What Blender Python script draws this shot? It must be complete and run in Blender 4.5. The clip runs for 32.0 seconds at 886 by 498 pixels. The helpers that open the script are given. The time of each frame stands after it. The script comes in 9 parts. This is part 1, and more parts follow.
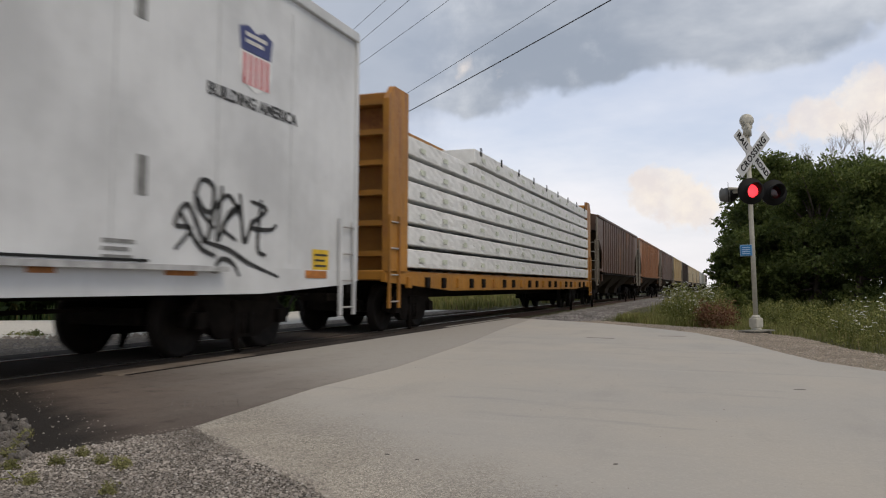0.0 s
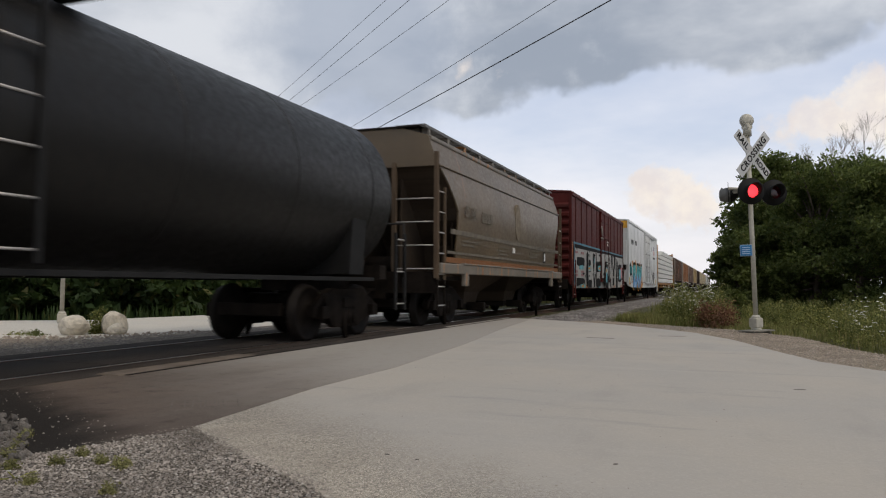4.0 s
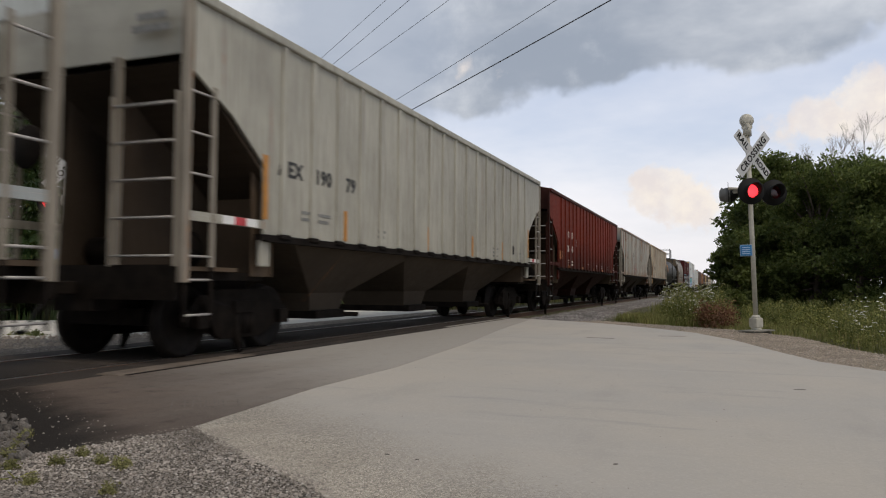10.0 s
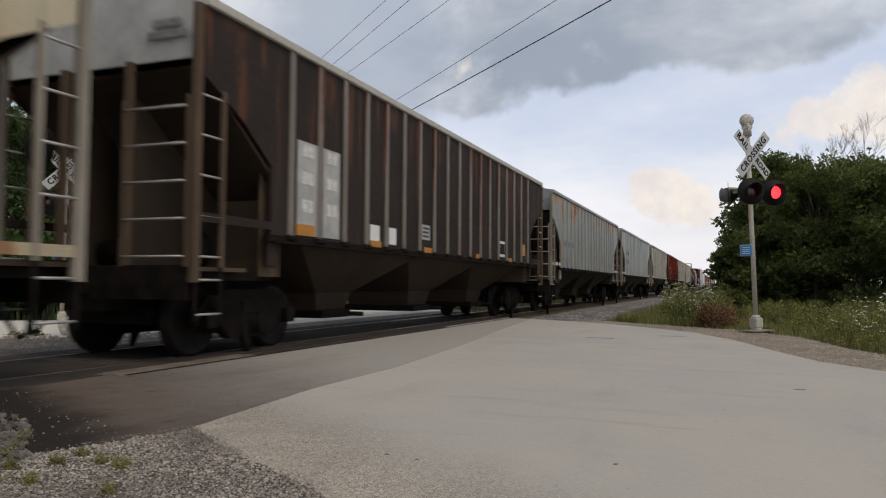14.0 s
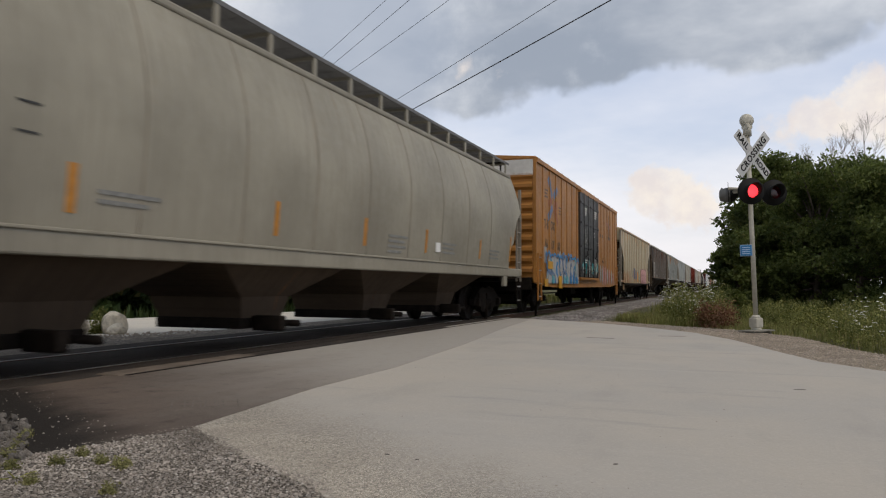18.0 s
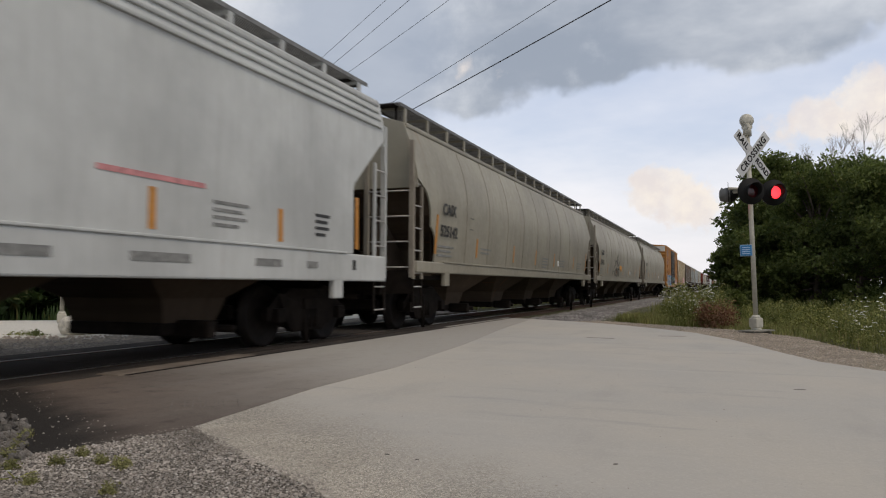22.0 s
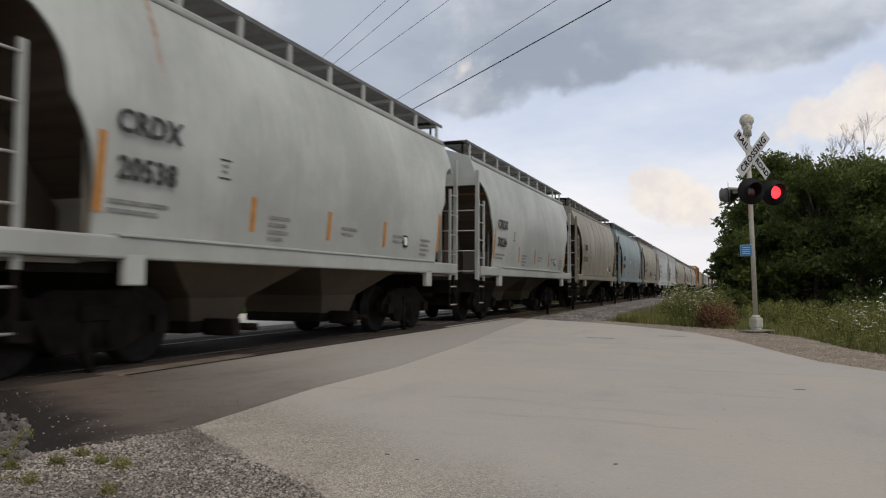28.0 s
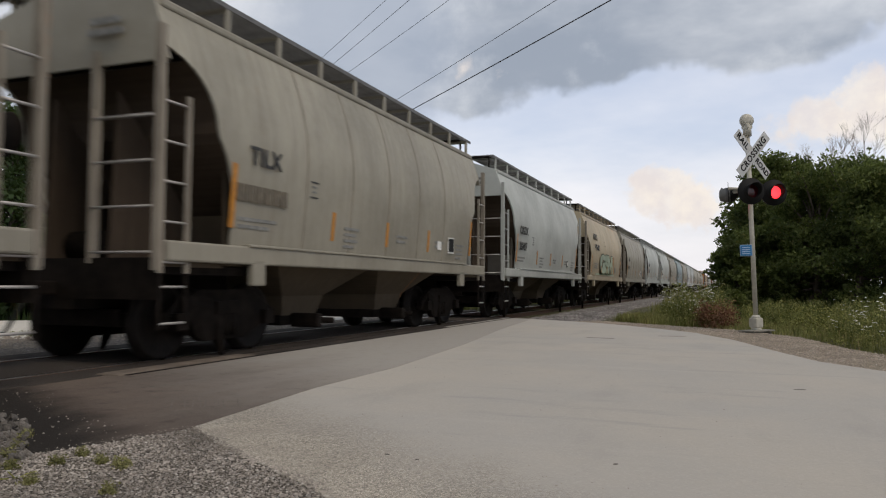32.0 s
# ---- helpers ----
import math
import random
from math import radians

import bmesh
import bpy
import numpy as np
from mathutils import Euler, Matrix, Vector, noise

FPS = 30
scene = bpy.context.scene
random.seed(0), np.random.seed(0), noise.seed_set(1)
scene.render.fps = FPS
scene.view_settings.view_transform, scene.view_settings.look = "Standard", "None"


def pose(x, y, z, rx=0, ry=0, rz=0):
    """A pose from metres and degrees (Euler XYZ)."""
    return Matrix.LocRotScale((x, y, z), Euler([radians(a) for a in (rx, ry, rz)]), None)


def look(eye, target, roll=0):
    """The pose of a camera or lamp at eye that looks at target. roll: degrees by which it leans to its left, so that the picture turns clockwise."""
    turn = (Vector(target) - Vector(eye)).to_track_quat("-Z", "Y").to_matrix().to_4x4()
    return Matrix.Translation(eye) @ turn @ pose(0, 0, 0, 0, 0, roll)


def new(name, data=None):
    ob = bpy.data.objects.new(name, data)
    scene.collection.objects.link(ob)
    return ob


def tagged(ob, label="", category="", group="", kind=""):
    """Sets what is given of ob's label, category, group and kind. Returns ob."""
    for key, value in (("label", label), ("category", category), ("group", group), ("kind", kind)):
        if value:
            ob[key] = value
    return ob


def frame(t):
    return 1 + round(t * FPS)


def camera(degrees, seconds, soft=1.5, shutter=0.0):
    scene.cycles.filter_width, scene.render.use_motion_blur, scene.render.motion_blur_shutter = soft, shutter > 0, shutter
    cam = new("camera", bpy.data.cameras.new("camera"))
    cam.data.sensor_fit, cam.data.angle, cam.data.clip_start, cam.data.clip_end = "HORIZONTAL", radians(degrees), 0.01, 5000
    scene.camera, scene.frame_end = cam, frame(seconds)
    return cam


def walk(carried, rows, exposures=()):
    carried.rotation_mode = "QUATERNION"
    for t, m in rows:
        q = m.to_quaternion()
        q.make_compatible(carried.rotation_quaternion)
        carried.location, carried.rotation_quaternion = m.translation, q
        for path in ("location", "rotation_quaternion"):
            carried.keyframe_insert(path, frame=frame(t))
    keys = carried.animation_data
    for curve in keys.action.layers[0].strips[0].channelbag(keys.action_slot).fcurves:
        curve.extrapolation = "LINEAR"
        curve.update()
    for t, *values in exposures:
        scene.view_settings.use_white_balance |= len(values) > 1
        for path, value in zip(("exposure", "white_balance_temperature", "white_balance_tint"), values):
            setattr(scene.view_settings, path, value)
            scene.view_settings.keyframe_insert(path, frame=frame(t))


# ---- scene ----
cam = camera(61.68, 32.0, soft=1.12, shutter=0.22)
EYE = pose(0, 0, 0.93, 92.758, -0.315, 20.823)
walk(cam, [(0.0, EYE), (32.0, EYE)])

# ---- world, sun ----
scene.view_settings.exposure = 0.0
SUN_EL, SUN_AZ = radians(58), radians(118)      # azimuth from +Y towards +X


def make_world():
    world = bpy.data.worlds.new("world")
    scene.world = world
    world.use_nodes = True
    nt = world.node_tree
    nt.nodes.clear()
    N, L = nt.nodes.new, nt.links.new

    def math_node(op, a, b=None, clamp=False):
        n = N("ShaderNodeMath")
        n.operation, n.use_clamp = op, clamp
        for i, v in enumerate((a, b)):
            if v is None:
                continue
            if isinstance(v, (int, float)):
                n.inputs[i].default_value = v
            else:
                L(v, n.inputs[i])
        return n.outputs[0]

    def mix(fac, a, b):
        n = N("ShaderNodeMix")
        n.data_type = "RGBA"
        for i, v in ((0, fac), (6, a), (7, b)):
            if isinstance(v, tuple):
                n.inputs[i].default_value = (*v, 1)
            elif isinstance(v, (int, float)):
                n.inputs[i].default_value = v
            else:
                L(v, n.inputs[i])
        return n.outputs[2]

    def ramp(v, lo, hi):
        n = N("ShaderNodeMapRange")
        n.interpolation_type = "SMOOTHSTEP"
        L(v, n.inputs[0])
        n.inputs[1].default_value, n.inputs[2].default_value = lo, hi
        return n.outputs[0]

    tc = N("ShaderNodeTexCoord").outputs["Generated"]
    sky = N("ShaderNodeTexSky")
    sky.sky_type, sky.sun_disc = "NISHITA", False
    sky.sun_elevation, sky.sun_rotation = SUN_EL, SUN_AZ
    sky.air_density, sky.dust_density = 1.0, 2.0
    sep = N("ShaderNodeSeparateXYZ")
    L(tc, sep.inputs[0])
    el = sep.outputs[2]
    # clouds lie in a sheet: the direction is spread over a plane overhead
    div = math_node("ADD", math_node("MAXIMUM", el, 0.0), 0.16)
    comb = N("ShaderNodeCombineXYZ")
    L(math_node("DIVIDE", sep.outputs[0], div), comb.inputs[0])
    L(math_node("DIVIDE", sep.outputs[1], div), comb.inputs[1])

    def cloud_noise(vec, scale, detail, off, rough=0.55):
        mp = N("ShaderNodeMapping")
        mp.inputs["Location"].default_value = off
        L(vec, mp.inputs["Vector"])
        n = N("ShaderNodeTexNoise")
        n.inputs["Scale"].default_value = scale
        n.inputs["Detail"].default_value = detail
        n.inputs["Roughness"].default_value = rough
        L(mp.outputs[0], n.inputs["Vector"])
        return n.outputs["Fac"]

    def puff(direction, inner, outer):
        """How near a direction is to a cloud's middle, with a ragged edge."""
        n = N("ShaderNodeVectorMath")
        n.operation = "DISTANCE"
        L(tc, n.inputs[0])
        n.inputs[1].default_value = direction
        d = math_node("ADD", n.outputs["Value"], math_node("ADD", math_node("MULTIPLY", math_node("SUBTRACT", ragged, 0.5), 0.15), math_node("MULTIPLY", math_node("SUBTRACT", fine, 0.5), 0.05)))
        return ramp(d, outer, inner)

    sheet = comb.outputs[0]
    big = cloud_noise(sheet, 0.9, 6, (3.1, 1.7, 0.4))
    ragged = cloud_noise(tc, 9.0, 7, (0.3, 2.0, 0.6), 0.6)
    soft = cloud_noise(tc, 5.0, 5, (1.3, 4.2, 0.2), 0.5)
    fine = cloud_noise(tc, 22.0, 6, (5.0, 1.0, 2.6), 0.6)
    L_sky = N("ShaderNodeVectorMath")
    L_sky.operation = "SCALE"
    L(sky.outputs[0], L_sky.inputs[0])
    L_sky.inputs["Scale"].default_value = SKY_GAIN
    blue = mix(0.55, L_sky.outputs[0], (0.71, 0.755, 0.89))
    # thin high veil, brighter towards the horizon
    veil = ramp(math_node("ADD", math_node("MULTIPLY", big, 0.9), math_node("MULTIPLY", el, -0.6)), 0.12, 0.62)
    col = mix(math_node("MULTIPLY", veil, 0.85), blue, (0.875, 0.868, 0.90))
    # pale pinkish haze low down
    col = mix(math_node("MULTIPLY", ramp(math_node("ADD", el, math_node("MULTIPLY", math_node("SUBTRACT", soft, 0.5), 0.12)), 0.20, 0.03), 0.6), col, (0.83, 0.795, 0.80))
    # the grey deck overhead
    side = math_node("MULTIPLY", math_node("ADD", sep.outputs[0], 0.2), -0.13)
    deck = ramp(math_node("ADD", math_node("ADD", el, side), math_node("MULTIPLY", math_node("SUBTRACT", soft, 0.5), 0.24)), 0.248, 0.298)
    ragdeck = ramp(math_node("ADD", deck, math_node("MULTIPLY", math_node("SUBTRACT", ragged, 0.5), 0.9)), 0.2, 0.8)
    grey = mix(ramp(big, 0.40, 0.66), (0.285, 0.325, 0.39), (0.645, 0.665, 0.705))
    grey = mix(math_node("MULTIPLY", ramp(ragged, 0.5, 0.75), 0.5), grey, (0.65, 0.675, 0.715))
    col = mix(math_node("MULTIPLY", ragdeck, 0.92), col, grey)
    # the heaviest part of the deck, over the train
    heavy = ramp(math_node("ADD", puff((-0.43, 0.84, 0.31), 0.03, 0.24), math_node("MULTIPLY", math_node("SUBTRACT", fine, 0.5), 0.7)), 0.15, 0.9)
    col = mix(math_node("MULTIPLY", heavy, 0.62), col, (0.27, 0.325, 0.425))
    # sunlit heaps near the horizon
    warm = mix(ramp(fine, 0.35, 0.7), (0.73, 0.67, 0.65), (0.86, 0.785, 0.70))
    for direction, r0, r1 in (((-0.066, 0.991, 0.117), 0.022, 0.040), ((-0.096, 0.989, 0.104), 0.012, 0.030), ((-0.042, 0.993, 0.104), 0.010, 0.028), ((0.106, 0.970, 0.203), 0.014, 0.038), ((0.064, 0.978, 0.186), 0.0, 0.026),
                              ((0.158, 0.96, 0.215), 0.030, 0.055), ((0.20, 0.95, 0.212), 0.035, 0.07), ((0.26, 0.94, 0.22), 0.05, 0.10), ((-0.318, 0.906, 0.281), 0.002, 0.030), ((-0.300, 0.915, 0.270), 0.0, 0.022),
                              ((-0.62, 0.77, 0.12), 0.03, 0.12), ((0.75, 0.63, 0.16), 0.06, 0.2), ((-0.8, -0.55, 0.2), 0.08, 0.25), ((0.3, -0.93, 0.18), 0.08, 0.25)):
        col = mix(math_node("MULTIPLY", puff(direction, r0, r1), 0.82), col, warm)
    bg = N("ShaderNodeBackground")
    L(col, bg.inputs[0])
    bg.inputs[1].default_value = 1.12
    out = N("ShaderNodeOutputWorld")
    L(bg.outputs[0], out.inputs[0])


SKY_GAIN = 0.11
make_world()
lamp = bpy.data.lights.new("sun", "SUN")
lamp.energy, lamp.angle, lamp.color = 1.42, radians(24), (1.0, 0.86, 0.69)
sun = new("sun", lamp)
away = Vector((math.sin(SUN_AZ) * math.cos(SUN_EL), math.cos(SUN_AZ) * math.cos(SUN_EL), math.sin(SUN_EL)))
sun.matrix_world = look(away * 60, (0, 0, 0))


# ---- materials ----
class Nodes:
    """Shorthand to wire one material."""

    def __init__(self, name):
        self.m = bpy.data.materials.new(name)
        self.m.use_nodes = True
        self.t = self.m.node_tree
        self.p = self.t.nodes["Principled BSDF"]
        self.tc = self.t.nodes.new("ShaderNodeTexCoord")
        self.info = self.t.nodes.new("ShaderNodeObjectInfo")

    def link(self, a, b):
        self.t.links.new(a, b)

    def setin(self, sock, v):
        if isinstance(v, (int, float)):
            sock.default_value = v
        elif isinstance(v, tuple):
            sock.default_value = (*v, 1) if len(v) == 3 and sock.type == "RGBA" else v
        else:
            self.link(v, sock)

    def coords(self, scale=(1, 1, 1), shift=True):
        mp = self.t.nodes.new("ShaderNodeMapping")
        self.link(self.tc.outputs["Object"], mp.inputs["Vector"])
        mp.inputs["Scale"].default_value = scale
        if shift:
            v = self.t.nodes.new("ShaderNodeVectorMath")
            v.operation = "SCALE"
            v.inputs[0].default_value = (37.0, 53.0, 29.0)
            self.link(self.info.outputs["Random"], v.inputs["Scale"])
            self.link(v.outputs[0], mp.inputs["Location"])
        return mp.outputs[0]

    def noise(self, vec, scale, detail=4, rough=0.55):
        n = self.t.nodes.new("ShaderNodeTexNoise")
        self.link(vec, n.inputs["Vector"])
        n.inputs["Scale"].default_value, n.inputs["Detail"].default_value = scale, detail
        n.inputs["Roughness"].default_value = rough
        return n.outputs["Fac"]

    def voronoi(self, vec, scale, out="Distance", feature="F1"):
        n = self.t.nodes.new("ShaderNodeTexVoronoi")
        n.feature = feature
        self.link(vec, n.inputs["Vector"])
        n.inputs["Scale"].default_value = scale
        return n.outputs[out]

    def ramp(self, v, lo, hi, a=0.0, b=1.0):
        n = self.t.nodes.new("ShaderNodeMapRange")
        n.interpolation_type = "SMOOTHSTEP"
        self.link(v, n.inputs[0])
        for i, x in enumerate((lo, hi, a, b)):
            n.inputs[i + 1].default_value = x
        return n.outputs[0]

    def math(self, op, a, b=0.0):
        n = self.t.nodes.new("ShaderNodeMath")
        n.operation = op
        self.setin(n.inputs[0], a)
        self.setin(n.inputs[1], b)
        return n.outputs[0]

    def mix(self, f, a, b):
        n = self.t.nodes.new("ShaderNodeMix")
        n.data_type = "RGBA"
        self.setin(n.inputs[0], f)
        self.setin(n.inputs[6], a)
        self.setin(n.inputs[7], b)
        return n.outputs[2]

    def done(self, col, rough=0.6, metal=0.0, bump=None, strength=0.3, dist=0.01):
        self.setin(self.p.inputs["Base Color"], col)
        self.setin(self.p.inputs["Roughness"], rough)
        self.setin(self.p.inputs["Metallic"], metal)
        if bump is not None:
            b = self.t.nodes.new("ShaderNodeBump")
            b.inputs["Strength"].default_value, b.inputs["Distance"].default_value = strength, dist
            self.link(bump, b.inputs["Height"])
            self.link(b.outputs[0], self.p.inputs["Normal"])
        return self.m


def paint(name, base, rust=0.2, grime=0.35, rust_col=(0.23, 0.085, 0.03), grime_col=(0.12, 0.10, 0.08), rough=0.5, spec=0.4, posts=None, seam_rust=0.0, low=0.0, blotch=0.0, spread=0.0):
    """Weathered freight-car paint: faded patches, dirt that has run down, rust streaks and specks;
    rust along the posts (posts: first place and pitch), grime_col mixed in towards the bottom (low), blotches below the
    eave."""
    n = Nodes(name)
    n.p.inputs["Specular IOR Level"].default_value = spec
    c = n.coords()
    streak = n.noise(n.coords((0.05, 3.6, 0.14)), 1.7, 4, 0.55)
    fine = n.noise(n.coords((0.1, 7.0, 0.4)), 3.0, 5, 0.6)
    patch = n.noise(c, 0.55, 5, 0.6)
    speck = n.noise(c, 9.0, 4, 0.7)
    hz = n.t.nodes.new("ShaderNodeSeparateXYZ")
    n.link(n.tc.outputs["Object"], hz.inputs[0])
    dark = tuple(x * 0.72 for x in base)
    col = n.mix(n.ramp(patch, 0.3, 0.7), dark, base)
    col = n.mix(n.math("MULTIPLY", n.ramp(fine, 0.42, 0.75), grime), col, grime_col)
    col = n.mix(n.math("MULTIPLY", n.ramp(streak, 0.5, 0.8), grime * 0.8), col, grime_col)
    mask = n.math("ADD", n.math("MULTIPLY", streak, 0.84), n.math("MULTIPLY", speck, 0.16))
    # rust starts under the eave and runs down
    mask = n.math("ADD", mask, n.ramp(hz.outputs[2], 1.6, 4.25, 0.0, 0.10 * min(1.0, rust * 1.5)))
    lo = 0.655 - 0.14 * rust
    halo = tuple(min(1, x * k) for x, k in zip(rust_col, (1.7, 1.9, 2.0)))
    core = tuple(x * 0.42 for x in rust_col)
    col = n.mix(n.math("MULTIPLY", n.ramp(mask, lo, lo + 0.09), 0.45 + 0.3 * rust), col, halo)
    col = n.mix(n.math("MULTIPLY", n.ramp(mask, lo + 0.055, lo + 0.12), 0.6 + 0.4 * rust), col, n.mix(n.ramp(speck, 0.4, 0.6), core, rust_col))
    if posts:
        u = n.math("FRACT", n.math("DIVIDE", n.math("SUBTRACT", hz.outputs[1], posts[0]), posts[1]))
        d = n.math("MULTIPLY", n.math("MINIMUM", u, n.math("SUBTRACT", 1.0, u)), posts[1])
        each = n.noise(n.coords((0.05, 0.9, 0.42)), 1.5, 6, 0.68)
        wide = n.math("ADD", n.ramp(d, 0.36, 0.04, 0.0, 0.20), n.math("MULTIPLY", speck, 0.14))
        m = n.math("ADD", each, wide)
        # the sill's edge rusts too
        m = n.math("ADD", m, n.ramp(hz.outputs[2], 2.0, 1.6, 0.0, 0.14))
        stain = tuple(x * 0.45 + y * 0.55 for x, y in zip(base, (0.34, 0.155, 0.04)))
        col = n.mix(n.math("MULTIPLY", n.ramp(m, 0.60, 0.71), seam_rust * 0.75), col, stain)
        col = n.mix(n.math("MULTIPLY", n.ramp(m, 0.71, 0.79), seam_rust * 0.9), col, rust_col)
        col = n.mix(n.math("MULTIPLY", n.ramp(m, 0.78, 0.85), seam_rust), col, core)
    if blotch:
        b = n.math("ADD", n.noise(n.coords((0.05, 0.62, 0.30)), 1.5, 6, 0.6), n.ramp(hz.outputs[2], 2.7, 4.2, 0.0, 0.16))
        col = n.mix(n.math("MULTIPLY", n.ramp(b, 0.70 - spread, 0.80 - spread), blotch * 0.7), col, halo)
        col = n.mix(n.math("MULTIPLY", n.ramp(b, 0.77 - spread, 0.84 - spread), blotch), col, n.mix(n.ramp(speck, 0.4, 0.6), core, rust_col))
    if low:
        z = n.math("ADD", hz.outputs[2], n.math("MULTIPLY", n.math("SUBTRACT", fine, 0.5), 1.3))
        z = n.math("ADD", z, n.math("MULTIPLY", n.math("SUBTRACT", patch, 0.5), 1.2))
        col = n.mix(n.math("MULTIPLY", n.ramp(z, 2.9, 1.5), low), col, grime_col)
    return n.done(col, n.ramp(speck, 0.2, 0.8, rough - 0.08, rough + 0.18), 0.0, n.math("ADD", patch, n.math("MULTIPLY", speck, 0.2)), 0.12, 0.02)


def plain(name, base, rough=0.6, metal=0.0, vary=0.25, scale=6.0, bump=0.15, spec=0.5):
    n = Nodes(name)
    n.p.inputs["Specular IOR Level"].default_value = spec
    v = n.noise(n.coords(), scale, 5, 0.6)
    col = n.mix(n.ramp(v, 0.25, 0.75), tuple(x * (1 - vary) for x in base), tuple(min(1, x * (1 + vary * 0.6)) for x in base))
    return n.done(col, rough, metal, v, bump, 0.01)


def glow(name, col, power):
    n = Nodes(name)
    n.p.inputs["Emission Color"].default_value = (*col, 1)
    n.p.inputs["Emission Strength"].default_value = power
    return n.done(col, 0.3)


def stone_mat(name, tones, scale, bump=0.6, mossy=0.0, rough=0.9, dist=0.02):
    """Loose stone: cells of different greys with dark gaps between."""
    n = Nodes(name)
    n.p.inputs["Specular IOR Level"].default_value = 0.2
    c = n.coords(shift=False)
    cell = n.voronoi(c, scale, "Color")
    sep = n.t.nodes.new("ShaderNodeSeparateColor")
    n.link(cell, sep.inputs[0])
    gap = n.voronoi(c, scale, "Distance", "DISTANCE_TO_EDGE")
    col = n.mix(sep.outputs[0], tones[0], tones[1])
    col = n.mix(n.math("MULTIPLY", n.ramp(sep.outputs[1], 0.75, 0.95), 0.8), col, tones[2])
    col = n.mix(n.ramp(gap, 0.16, 0.02), col, tuple(x * 0.4 for x in tones[0]))
    big = n.noise(c, 0.5, 4)
    col = n.mix(n.math("MULTIPLY", n.ramp(big, 0.45, 0.7), 0.45), col, tuple(x * 0.6 for x in tones[0]))
    if mossy:
        col = n.mix(n.math("MULTIPLY", n.ramp(n.noise(c, 1.4, 4), 0.5, 0.68), mossy), col, (0.09, 0.11, 0.03))
    h = n.math("ADD", n.ramp(gap, 0.0, 0.3), n.math("MULTIPLY", sep.outputs[2], 0.8))
    return n.done(col, rough, 0, h, bump, dist)


